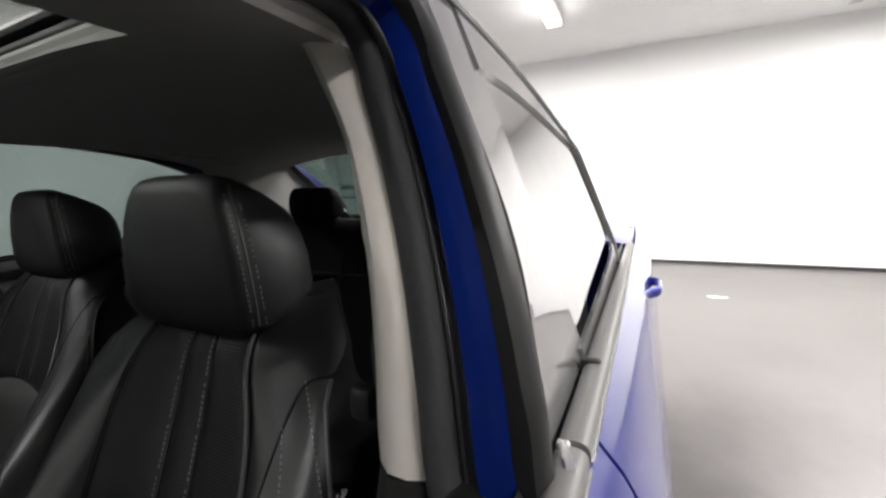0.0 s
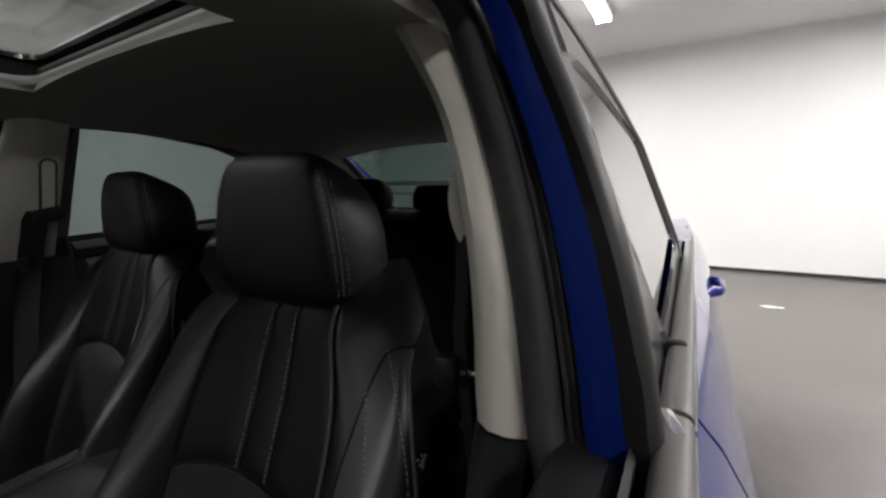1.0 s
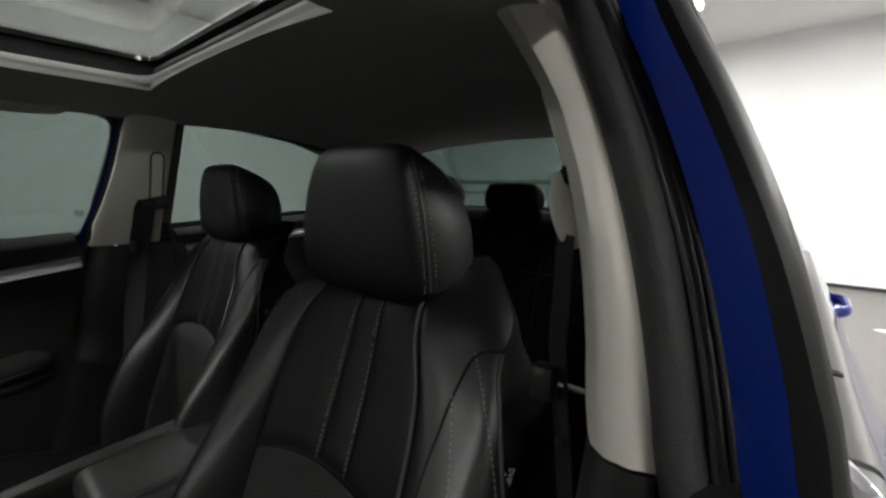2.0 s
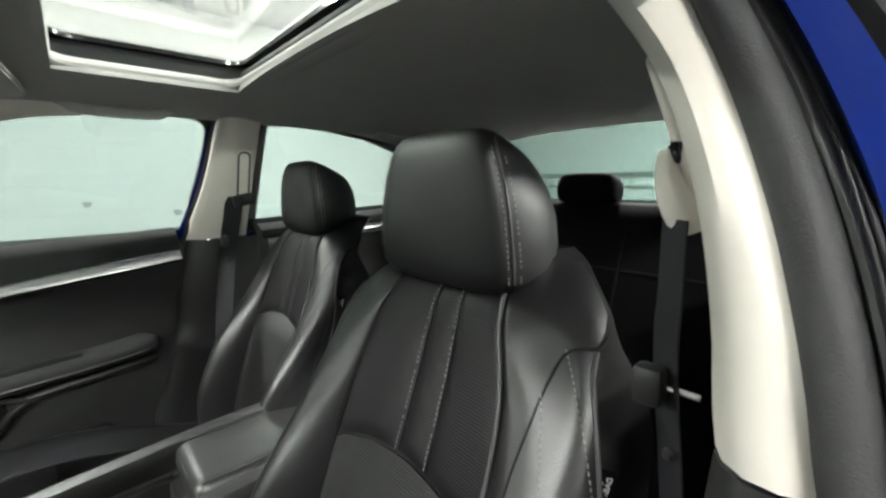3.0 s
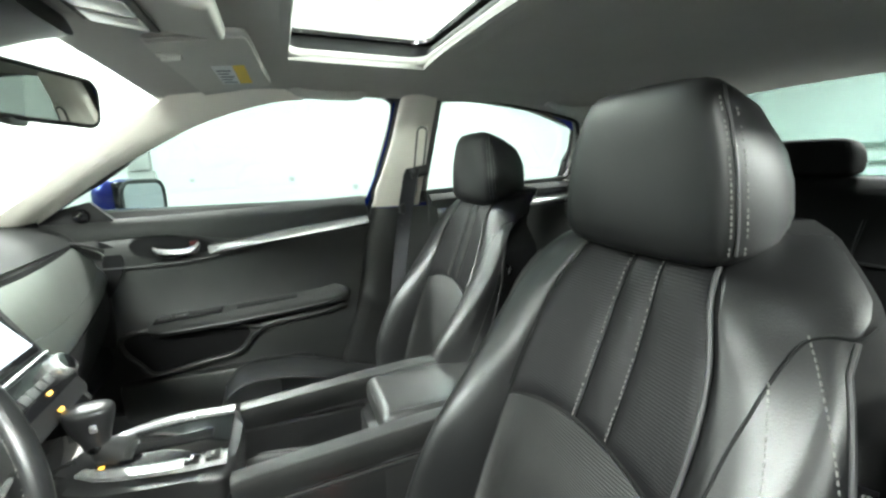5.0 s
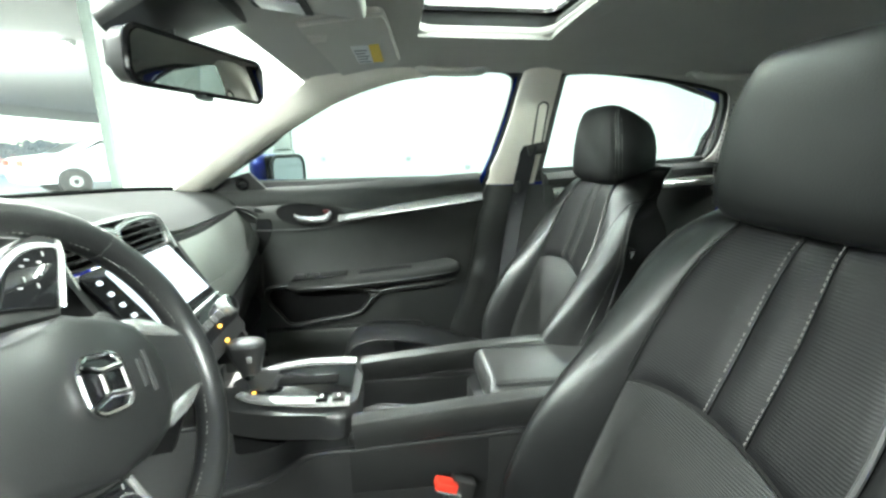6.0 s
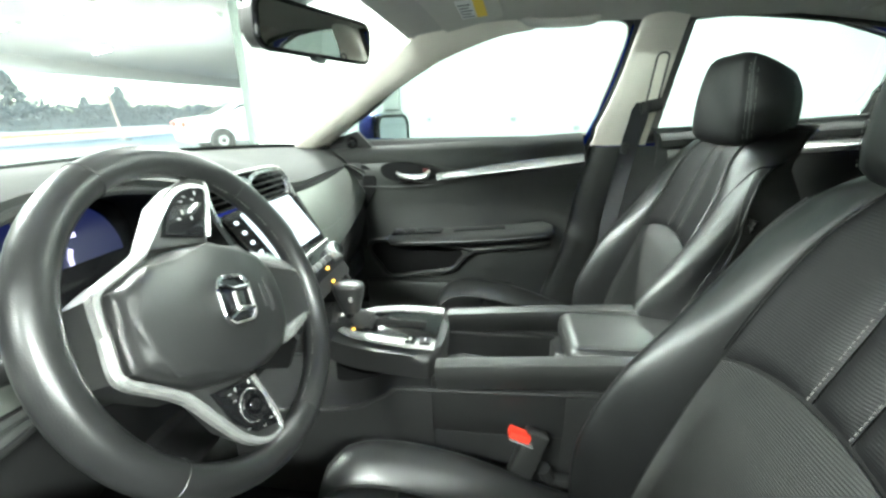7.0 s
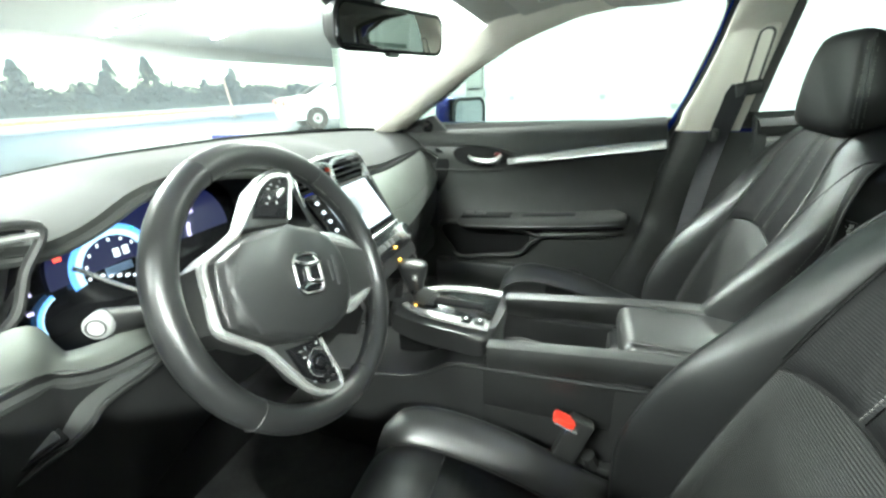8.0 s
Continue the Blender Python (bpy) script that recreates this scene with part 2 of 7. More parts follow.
def curve_of(pairs):
    """A smooth function through (input, output) pairs."""
    xs, ys = [q[0] for q in pairs], [q[1] for q in pairs]

    def f(x):
        if x <= xs[0]:
            return ys[0]
        if x >= xs[-1]:
            return ys[-1]
        i = next(k for k in range(len(xs) - 1) if x <= xs[k + 1])
        t = (x - xs[i]) / (xs[i + 1] - xs[i])
        m = [(ys[min(k + 1, len(ys) - 1)] - ys[max(k - 1, 0)]) / (xs[min(k + 1, len(xs) - 1)] - xs[max(k - 1, 0)]) for k in (i, i + 1)]
        h = xs[i + 1] - xs[i]
        return (2 * t ** 3 - 3 * t ** 2 + 1) * ys[i] + (t ** 3 - 2 * t ** 2 + t) * h * m[0] + (3 * t ** 2 - 2 * t ** 3) * ys[i + 1] + (t ** 3 - t ** 2) * h * m[1]
    return f


def add_grid(bm, rows, close_u=False, close_v=False):
    vs = [[bm.verts.new(q) for q in r] for r in rows]
    nu, nv = len(vs), len(vs[0])
    for i in range(nu if close_u else nu - 1):
        for j in range(nv if close_v else nv - 1):
            bm.faces.new((vs[i][j], vs[(i + 1) % nu][j], vs[(i + 1) % nu][(j + 1) % nv], vs[i][(j + 1) % nv]))
    return vs


def sheet(rows, thick, bm=None):
    """A curved plate: the grid of points and a second face thick metres behind it."""
    bm = bm or bmesh.new()
    nu, nv = len(rows), len(rows[0])
    R = [[Vector(q) for q in r] for r in rows]
    back = []
    for i in range(nu):
        line = []
        for j in range(nv):
            du = R[min(i + 1, nu - 1)][j] - R[max(i - 1, 0)][j]
            dv = R[i][min(j + 1, nv - 1)] - R[i][max(j - 1, 0)]
            n = du.cross(dv)
            line.append(R[i][j] - (n.normalized() if n.length > 1e-12 else Vector((0, 0, 1))) * thick)
        back.append(line)
    a, b = add_grid(bm, R), add_grid(bm, back)
    rim = [(i, 0) for i in range(nu)] + [(nu - 1, j) for j in range(1, nv)] + [(i, nv - 1) for i in range(nu - 2, -1, -1)] + [(0, j) for j in range(nv - 2, 0, -1)]
    for k in range(len(rim)):
        (i, j), (p, q) = rim[k], rim[(k + 1) % len(rim)]
        bm.faces.new((a[i][j], a[p][q], b[p][q], b[i][j]))
    return bm


def band(line_a, line_b, thick, across=6, bulge=(0, 0, 0), bm=None):
    """A plate between two lines with the same number of points, arched by bulge in its middle."""
    g = Vector(bulge)
    rows = []
    for a, b in zip(line_a, line_b):
        a, b = Vector(a), Vector(b)
        rows.append([lerp(a, b, t / across) + g * (4 * (t / across) * (1 - t / across)) for t in range(across + 1)])
    return sheet(rows, thick, bm)


def frames(points, closed=False, up=None):
    p = [Vector(q) for q in points]
    n = len(p)
    out, ref = [], None
    for i in range(n):
        t = (p[(i + 1) % n] - p[i - 1]) if closed else (p[min(i + 1, n - 1)] - p[max(i - 1, 0)])
        t = t.normalized() if t.length > 1e-12 else Vector((0, 0, 1))
        if up is not None:
            ref = Vector(up)
        elif ref is None:
            ref = Vector((0, 0, 1)) if abs(t.z) < 0.9 else Vector((1, 0, 0))
        side = t.cross(ref)
        side = side.normalized() if side.length > 1e-6 else Vector((1, 0, 0))
        ref2 = side.cross(t).normalized()
        if up is None:
            ref = ref2
        out.append((p[i], t, side, ref2))
    return out


def sweep(points, profile, closed=False, up=None, bm=None, scale=None):
    """A bar with the closed profile [(sideways, upwards), ...] led along the points."""
    bm = bm or bmesh.new()
    rows = []
    fr = frames(points, closed, up)
    for k, (c, t, s, u) in enumerate(fr):
        f = scale(k / max(1, len(fr) - 1)) if scale else 1.0
        rows.append([c + s * (a * f) + u * (b * f) for a, b in profile])
    vs = add_grid(bm, rows, close_u=closed, close_v=True)
    if not closed:
        bm.faces.new(vs[0])
        bm.faces.new(vs[-1])
    return bm


def ring(r, n=8, rb=None, power=1.0):
    rb = rb or r
    out = []
    for i in range(n):
        a = 2 * math.pi * i / n
        c, s = math.cos(a), math.sin(a)
        out.append((r * math.copysign(abs(c) ** power, c), rb * math.copysign(abs(s) ** power, s)))
    return out


def tube(points, r, n=8, closed=False, bm=None):
    return sweep(points, ring(r, n), closed, None, bm)


def rbox(size, at, r=0.005, turn=None, seg=2, bm=None):
    """A block with rounded edges."""
    own = bmesh.new()
    bmesh.ops.create_cube(own, size=1.0)
    bmesh.ops.scale(own, vec=size, verts=own.verts)
    if r > 0:
        bmesh.ops.bevel(own, geom=own.edges[:] + own.verts[:], offset=min(r, 0.49 * min(size)), segments=seg, profile=0.5, affect="EDGES")
    if turn is not None:
        bmesh.ops.transform(own, matrix=turn, verts=own.verts)
    bmesh.ops.translate(own, vec=at, verts=own.verts)
    if bm is None:
        return own
    me = bpy.data.meshes.new("scratch")
    own.to_mesh(me)
    own.free()
    bm.from_mesh(me)
    bpy.data.meshes.remove(me)
    return bm


def slab(outline, depth, axis_u, axis_v, at, r=0.0, bm=None, seg=2):
    """A plate cut to the outline [(u, v), ...] in the plane of axis_u and axis_v, raised by depth along their normal."""
    own = bmesh.new()
    au, av = Vector(axis_u).normalized(), Vector(axis_v).normalized()
    n = au.cross(av).normalized()
    low = [own.verts.new(Vector(at) + au * u + av * v) for u, v in outline]
    top = [own.verts.new(q.co + n * depth) for q in low]
    own.faces.new(low)
    lid = own.faces.new(top)
    k = len(low)
    for i in range(k):
        own.faces.new((low[i], low[(i + 1) % k], top[(i + 1) % k], top[i]))
    if r > 0:
        bmesh.ops.bevel(own, geom=list(lid.edges), offset=r, segments=seg, profile=0.5, affect="EDGES")
    if bm is None:
        return own
    me = bpy.data.meshes.new("scratch")
    own.to_mesh(me)
    own.free()
    bm.from_mesh(me)
    bpy.data.meshes.remove(me)
    return bm


def lathe(profile, at, axis=(0, 0, 1), n=24, bm=None):
    """Turns the profile [(radius, height), ...] round the axis."""
    bm = bm or bmesh.new()
    q = Vector((0, 0, 1)).rotation_difference(Vector(axis))
    rows = []
    for r, h in profile:
        rows.append([Vector(at) + q @ Vector((r * math.cos(2 * math.pi * i / n), r * math.sin(2 * math.pi * i / n), h)) for i in range(n)])
    vs = add_grid(bm, rows, close_v=True)
    if profile[0][0] > 1e-6:
        bm.faces.new(vs[0])
    if profile[-1][0] > 1e-6:
        bm.faces.new(vs[-1])
    return bm


def dashes(line, length, gap, r, bm=None, lift=(0, 0, 0)):
    """Stitches: short rounded threads along a line."""
    bm = bm or bmesh.new()
    p = [Vector(q) + Vector(lift) for q in line]
    run, k = 0.0, 0
    for a, b in zip(p, p[1:]):
        d = (b - a).length
        while run < d:
            s, e = a.lerp(b, run / d), a.lerp(b, min(1.0, (run + length) / d))
            if (e - s).length > 0.3 * length:
                tube([s, s.lerp(e, 0.5), e], r, 5, bm=bm)
            run += length + gap
        run -= d
    return bm


# ---- the garage ----
def block(name, x0, x1, y0, y1, z0, z1, mat, label, category, r=0.0):
    bm = rbox((x1 - x0, y1 - y0, z1 - z0), ((x0 + x1) / 2, (y0 + y1) / 2, (z0 + z1) / 2), r)
    return part(name, bm, mat, None, label, kind="structure", category=category)


_bm = bmesh.new()
add_grid(_bm, [[(x, y, -0.06) for x in (-600, -60, 0, 60, 600)] for y in (-600, -60, 0, 60, 600)])
part("ground", _bm, ASPHALT, None, "pale grey wet asphalt yard outside the garage", kind="structure", category="ground")
block("floor", -30.2, 6.4, -17.2, 6.7, -0.055, 0.0, CONCRETE, "worn grey concrete garage floor with stains", "floor")
block("ceiling", -30.4, 6.4, -17.2, 6.7, CEIL, CEIL + 0.2, CEILPAINT, "white painted garage ceiling", "ceiling")
block("wall_rear", -30.4, 6.4, 6.45, 6.7, 0.0, CEIL, WHITEWALL, "plain white painted garage wall", "wall")
# two added bands stand in for unidentified dark lines behind the rear window
for _z, _h in ((1.215, 0.075), (1.035, 0.035)):
    block("stand_in_band", -4.7, -1.2, 6.40, 6.449, _z, _z + _h, GREYGREEN, "added grey band on the wall, standing in for lines behind the rear window", "guard rail")
block("wall_driver_side", 6.15, 6.4, -17.2, 6.45, 0.0, CEIL, WHITEWALL, "plain white painted garage wall", "wall")
block("wall_passenger_side", -5.05, -4.8, -3.72, 6.45, 0.0, CEIL, WHITEWALL, "white painted partition wall with small marks", "wall")
block("wall_far_side", -30.4, -30.2, -17.2, 6.45, 0.0, CEIL, WHITEWALL, "plain white painted garage wall", "wall")
block("wall_front_header", -30.2, 6.15, -17.2, -16.9, 2.55, CEIL, WHITEWALL, "white wall above the wide open garage door", "wall")
block("wall_front_pier", 3.2, 6.15, -17.2, -16.9, 0.0, 2.55, WHITEWALL, "white wall pier beside the open garage door", "wall")
block("baseboard", -4.79, 6.14, 6.435, 6.449, 0.0, 0.045, RUBBER, "thin dark skirting along the white wall", "baseboard")
block("trim", -4.82, -4.74, -3.80, -3.70, 0.0, CEIL, GREYGREEN, "grey-green corner trim at the end of the partition wall", "trim", 0.01)

# marks and a box on the white partition wall
for _y, _z, _w in ((-1.29, 0.935, 0.05), (-0.215, 0.925, 0.07), (0.56, 0.81, 0.08)):
    _bm = slab([(_w * 0.5 * math.cos(a) * (1 + 0.3 * math.sin(3 * a + _y)), _w * 0.55 * math.sin(a) * (1 + 0.25 * math.cos(2 * a))) for a in [i * math.pi / 6 for i in range(12)]],
               0.006, (0, 1, 0), (0, 0, 1), (-4.802, _y, _z), 0.002)
    part("wall_patch", _bm, CONCRETE_DARK, None, "small grey filled hole on the white wall", kind="", category="mark", group="wall patches")
_box = thing("wall_box", "grey electrical box mounted on the white wall", "electrical box", (-4.8, -1.75, 1.05))
part("housing", rbox((0.12, 0.20, 0.26), (-4.745, -1.76, 1.19), 0.012), CONCRETE_DARK, _box)
part("lower_plate", rbox((0.08, 0.24, 0.10), (-4.765, -1.76, 1.0), 0.01), CONCRETE_DARK, _box)


def ceiling_light():
    lamp = thing("ceiling_light", "lit white fluorescent batten lamp fixed under the ceiling", "ceiling light", (0, 0, CEIL), "ceiling lights")
    part("housing", rbox((0.19, 1.56, 0.06), (0, 0, CEIL - 0.031), 0.008), CEILPAINT, lamp)
    for dx in (-0.05, 0.05):
        part("tube", tube([(dx, -0.74 + i * 0.148, CEIL - 0.085) for i in range(11)], 0.019, 10), TUBE, lamp)
    for y in (-0.755, 0.755):
        part("end_cap", rbox((0.17, 0.03, 0.07), (0, y, CEIL - 0.075), 0.006), CEILPAINT, lamp)
    return lamp


_lamp = ceiling_light()
_lamp.matrix_basis = pose(-0.16, 4.05, CEIL, 0, 0, 0)
# place, turn and strength of each batten
LAMPS = [(-0.16, 4.05, 0, 190), (-0.16, 2.3, 0, 90), (-2.9, -1.6, 0, 62), (-2.9, 1.6, 0, 62), (3.0, -1.6, 0, 62), (3.0, 1.6, 0, 140), (3.0, 4.3, 0, 190), (-0.2, -3.9, 0, 165)]
LAMPS += [(-7.1 - 1.35 * k, -8.4 - 3.25 * k, -22, 120) for k in range(3)] + [(-8.7 - 1.75 * k, -6.9 - 3.0 * k, -30, 120) for k in range(3)]
for _x, _y, _a, _e in LAMPS[1:]:
    copy_thing(_lamp, pose(_x, _y, CEIL, 0, 0, _a))
for _x, _y, _a, _e in LAMPS:
    _l = new("batten_light", bpy.data.lights.new("batten_light", "AREA"))
    _l.data.shape, _l.data.size, _l.data.size_y, _l.data.energy = "RECTANGLE", 0.16, 1.45, _e
    _l.data.color = (1.0, 0.985, 0.96)
    _l.matrix_world = pose(_x, _y, CEIL - 0.11, 0, 0, _a)
_bm = lathe([(0.055, 0.0), (0.055, -0.015), (0.04, -0.03), (0.0, -0.034)], (2.85, 6.1, CEIL), n=20)
part("smoke_detector", _bm, CEILPAINT, None, "small round white smoke detector on the ceiling", category="smoke detector")

# small scraps and dry spots on the concrete floor
for _x, _y, _r in ((1.53, 4.49, 0.05), (2.25, 2.55, 0.06), (1.86, 1.75, 0.03)):
    _bm = slab([(_r * math.cos(a) * (1.5 + 0.4 * math.sin(2 * a + _x)), _r * math.sin(a) * (0.8 + 0.3 * math.cos(3 * a))) for a in [i * math.pi / 6 for i in range(12)]], 0.004, (1, 0, 0), (0, 1, 0), (_x, _y, 0.0005), 0.001)
    part("paint_spot", _bm, WHITEWALL, None, "small white paint spot on the concrete floor", category="paint spot", group="paint spots")


# ---- outside, beyond the open garage door ----
def tree(at, height, spread, seed):
    rnd = random.Random(seed)
    ob = thing("tree", "dark bare-branched evergreen tree behind the yard", "tree", at, "trees behind the yard")
    part("trunk", sweep([Vector(at) + Vector((0.1 * math.sin(h * 2), 0, height * h)) for h in (0, 0.3, 0.6, 0.95)], ring(0.16, 8), up=(0, 1, 0), scale=lambda t: 1 - 0.8 * t), TRUNKBARK, ob)
    bm = bmesh.new()
    for i in range(420):
        h = rnd.uniform(0.18, 1.0)
        rad = spread * (1.08 - h) * rnd.uniform(0.2, 1.0)
        a = rnd.uniform(0, 6.283)
        c = Vector(at) + Vector((rad * math.cos(a), rad * math.sin(a), height * h))
        s = rnd.uniform(0.07, 0.2)
        bmesh.ops.create_icosphere(bm, subdivisions=1, radius=s, matrix=Matrix.Translation(c) @ Euler((rnd.random() * 3, rnd.random() * 3, rnd.random() * 3)).to_matrix().to_4x4() @ Matrix.Diagonal((1.3, 0.8, 0.5, 1)))
    part("crown", bm, FOLIAGE, ob, sharp=20)


for _i in range(9):
    tree((-14.0 - 3.6 * _i + (_i % 3) * 0.8, -41.0 + 1.1 * (_i % 4), -0.06), (4.6, 2.6, 3.7, 3.1, 4.2)[_i % 5], 1.3 + 0.3 * (_i % 3), 40 + _i)
_rnd = random.Random(5)
_v, _f = [], []
for _i in range(11000):
    _x = _rnd.uniform(-60, 6)
    _c = Vector((_x, -37.5 + _rnd.uniform(-1.2, 1.2), -0.06 + 0.05 + (1.75 + 0.25 * math.sin(_x) + 0.3 * math.sin(2.7 * _x)) * _rnd.random() ** 0.7))
    _m = Euler((_rnd.random() * 3, _rnd.random() * 3, _rnd.random() * 3)).to_matrix()
    _r = _rnd.uniform(0.07, 0.2)
    _k = len(_v)
    _v += [_c + _m @ (Vector(q) * _r) for q in ((1.4, 0, 0), (-1.4, 0, 0), (0, 0.8, 0), (0, -0.8, 0), (0, 0, 0.5), (0, 0, -0.5))]
    _f += [(_k + i, _k + j, _k + n) for i in (0, 1) for j in (2, 3) for n in (4, 5)]
_me = bpy.data.meshes.new("scratch")
_me.from_pydata(_v, [], _f)
_bm = bmesh.new()
_bm.from_mesh(_me)
bpy.data.meshes.remove(_me)
add_grid(_bm, [[(x, -37.5 + dy, -0.05 + h * (1.35 + 0.25 * math.sin(x) + 0.3 * math.sin(2.7 * x))) for dy, h in ((0.9, 0.0), (0.8, 0.75), (0.0, 1.0), (-0.8, 0.75), (-0.9, 0.0))] for x in [-60 + 0.5 * i for i in range(133)]])
part("hedge", _bm, FOLIAGE, None, "long dark evergreen hedge behind the yard", sharp=20, kind="stuff", category="hedge")
_bm = slab([(-9, -2.0), (5, -2.4), (6, 0.6), (-8, 1.0)], 0.05, (1, 0, 0), (0, 1, 0), (-17.5, -27.0, -0.058))
part("grass_verge", _bm, GRASS, None, "strip of yellow-green grass beside the yard", kind="structure", category="grass")
_pole = thing("barrier_pole", "thin leaning orange and white barrier pole", "barrier", (-16.2, -16.4, 0))
part("pole", tube([(-16.0 + 0.35 * h, -16.6, 0.02 + 2.2 * h) for h in (0, 0.25, 0.5, 0.75, 1)], 0.05, 8), material("faded_pink_paint", (0.8, 0.60, 0.54), 0.6), _pole)
part("foot", rbox((0.4, 0.4, 0.06), (-16.0, -16.6, 0.031), 0.01), CONCRETE_DARK, _pole)


def parked_car(at, turn):
    """A plain saloon far off in the hall, built round its own middle."""
    ob = thing("parked_car", "pale silver saloon parked in the next bay", "car", (0, 0, 0))
    prof = [(-2.2, 0.30), (-2.25, 0.6), (-2.15, 0.88), (-1.5, 0.98), (-0.75, 1.38), (0.45, 1.42), (1.25, 1.02), (2.1, 0.85), (2.2, 0.55), (2.15, 0.30)]
    paint = material("pale_silver_paint", (0.62, 0.64, 0.70), 0.3, metal=0.2, coat=1.0)
    rows = []
    for x, k in ((-0.88, 0.0), (-0.86, 0.5), (-0.7, 1.0), (0.7, 1.0), (0.86, 0.5), (0.88, 0.0)):
        rows.append([(x, y, min(z, 0.9) + max(0, z - 0.9) * k if k < 1 else z) for y, z in prof])
    bm = bmesh.new()
    vs = add_grid(bm, rows, close_v=True)
    bm.faces.new(vs[0]), bm.faces.new(vs[-1])
    part("body", bm, paint, ob)
    for s in (-1, 1):
        part("side_window", slab([(-1.25, 0.98), (-0.72, 1.3), (0.4, 1.33), (1.0, 1.02)], 0.01, (0, 1, 0), (0, 0, 1), (s * 0.80, 0, 0)), GLOSS, ob)
        part("tail_light", rbox((0.34, 0.08, 0.14), (s * 0.62, -2.22, 0.78), 0.02), RED, ob, "red tail light")
        for y in (-1.35, 1.35):
            w = part("wheel", lathe([(0.2, -0.1), (0.31, -0.1), (0.33, -0.06), (0.33, 0.06), (0.31, 0.1), (0.2, 0.1)], (s * 0.84, y, 0.33), (1, 0, 0)), TYRE, ob)
            part("rim", lathe([(0.0, 0.02), (0.08, 0.05), (0.2, 0.03), (0.22, 0.0)], (s * 0.9, y, 0.33), (s, 0, 0)), GREYPAINT, w)
    part("rear_window", slab([(-0.55, 0), (0.55, 0), (0.48, 0.5), (-0.48, 0.5)], 0.01, (1, 0, 0), (0, 0.8, 0.45), (0, -1.52, 0.99)), GLOSS, ob)
    ob.matrix_basis = pose(*at, 0, 0, turn)


parked_car((-11.97, -7.84, 0.0), 49)


# ---- the car's shell ----
def gx(z):
    """How far the side windows stand from the car's middle at height z."""
    return 0.735 - 0.386 * (z - 0.93)


def on_side(s, y, z, out=0.0):
    return Vector((s * (gx(z) + out), y, z))


pillar_y = curve_of([(0.40, -0.22), (0.66, -0.14), (0.90, -0.10), (0.935, -0.085), (0.964, -0.062), (1.02, -0.03), (1.09, 0.0), (1.18, 0.026), (1.29, 0.045)])
# the driver's pillar stands a little further forward and bows outwards
driver_y = curve_of([(0.40, -0.22), (0.66, -0.14), (0.90, -0.096), (0.935, -0.084), (0.964, -0.077), (1.0, -0.068), (1.08, -0.042), (1.16, -0.010), (1.24, 0.022), (1.29, 0.042)])
bow = curve_of([(0.93, 0.0), (0.96, 0.003), (1.0, 0.010), (1.08, 0.016), (1.16, 0.012), (1.24, 0.002), (1.30, 0.0)])
FRONT_WIN = [(-1.02, 0.921), (-0.71, 0.928), (-0.41, 0.948), (-0.103, 0.967), (-0.070, 1.06), (-0.046, 1.154), (-0.030, 1.25), (-0.055, 1.283), (-0.14, 1.287), (-0.247, 1.281), (-0.413, 1.257), (-0.588, 1.197), (-0.761, 1.107), (-0.90, 1.018)]
REAR_WIN = [(0.104, 0.982), (0.342, 0.992), (0.684, 1.016), (0.738, 1.03), (0.745, 1.10), (0.712, 1.215), (0.653, 1.243), (0.409, 1.276), (0.242, 1.289), (0.142, 1.286), (0.118, 1.25), (0.106, 1.17), (0.10, 1.06)]
# on the passenger's side the pillar cover follows the window's rear edge
window_y = curve_of([(0.93, -0.116), (0.967, -0.102), (1.06, -0.069), (1.154, -0.045), (1.25, -0.029), (1.29, -0.02)])


def post_y(s, z):
    return driver_y(z) if s > 0 else pillar_y(z) if z < 0.93 else lerp(pillar_y(z), window_y(z) + 0.018, min(1.0, (z - 0.93) / 0.06))


def out_at(z):
    """How far outside the inner window line the outer glass stands."""
    return 0.081


def opening(s, out, dy=0.0, up=0.012, low=0.60):
    """The line of the front door opening: up the rear pillar, round its corner and forward along the roof."""
    zs = [low + (1.25 - low) * i / 22 for i in range(23)]
    pts = [on_side(s, post_y(s, z) + dy, z, out + (bow(z) if s > 0 else 0.0)) for z in zs]
    y = post_y(s, 1.25) + dy
    pts += [on_side(s, y + 0.002, 1.272 + 0.5 * up, out), on_side(s, y - 0.015, 1.288 + up, out), on_side(s, y - 0.06, 1.294 + up, out)]
    pts += [on_side(s, yy, z + up, out) for yy, z in ((-0.14, 1.29), (-0.247, 1.283), (-0.413, 1.259), (-0.588, 1.20), (-0.761, 1.11), (-0.90, 1.02), (-1.0, 0.95))]
    return smooth_line(pts, 90)


body = thing("car", "blue four-door saloon car with black leather interior, parked in the garage", "car", (0, 0.3, 0))


def liner_z(x, y):
    z = 1.338 - 0.047 * (abs(x) / 0.585) ** 2.5
    if y > 0.3:
        z -= 0.035 * ((y - 0.3) / 0.75) ** 2
    if y < -0.36:
        z -= 0.030 * ((-0.36 - y) / 0.28) ** 1.4
    return z


# headliner with the sunroof's opening
_xs = [-0.585 + 0.0245 * i for i in range(11)] + [-0.34 + 0.034 * i for i in range(21)] + [0.34 + 0.0245 * i for i in range(1, 11)]
_ys = [-0.66 + 0.045 * i for i in range(8)] + [-0.345 + 0.0325 * i for i in range(11)] + [-0.02 + 0.0535 * i for i in range(1, 21)]
_ys[7] = -0.345
_ys = sorted(set(round(q, 4) for q in _ys))
_bm = bmesh.new()
_v = {}
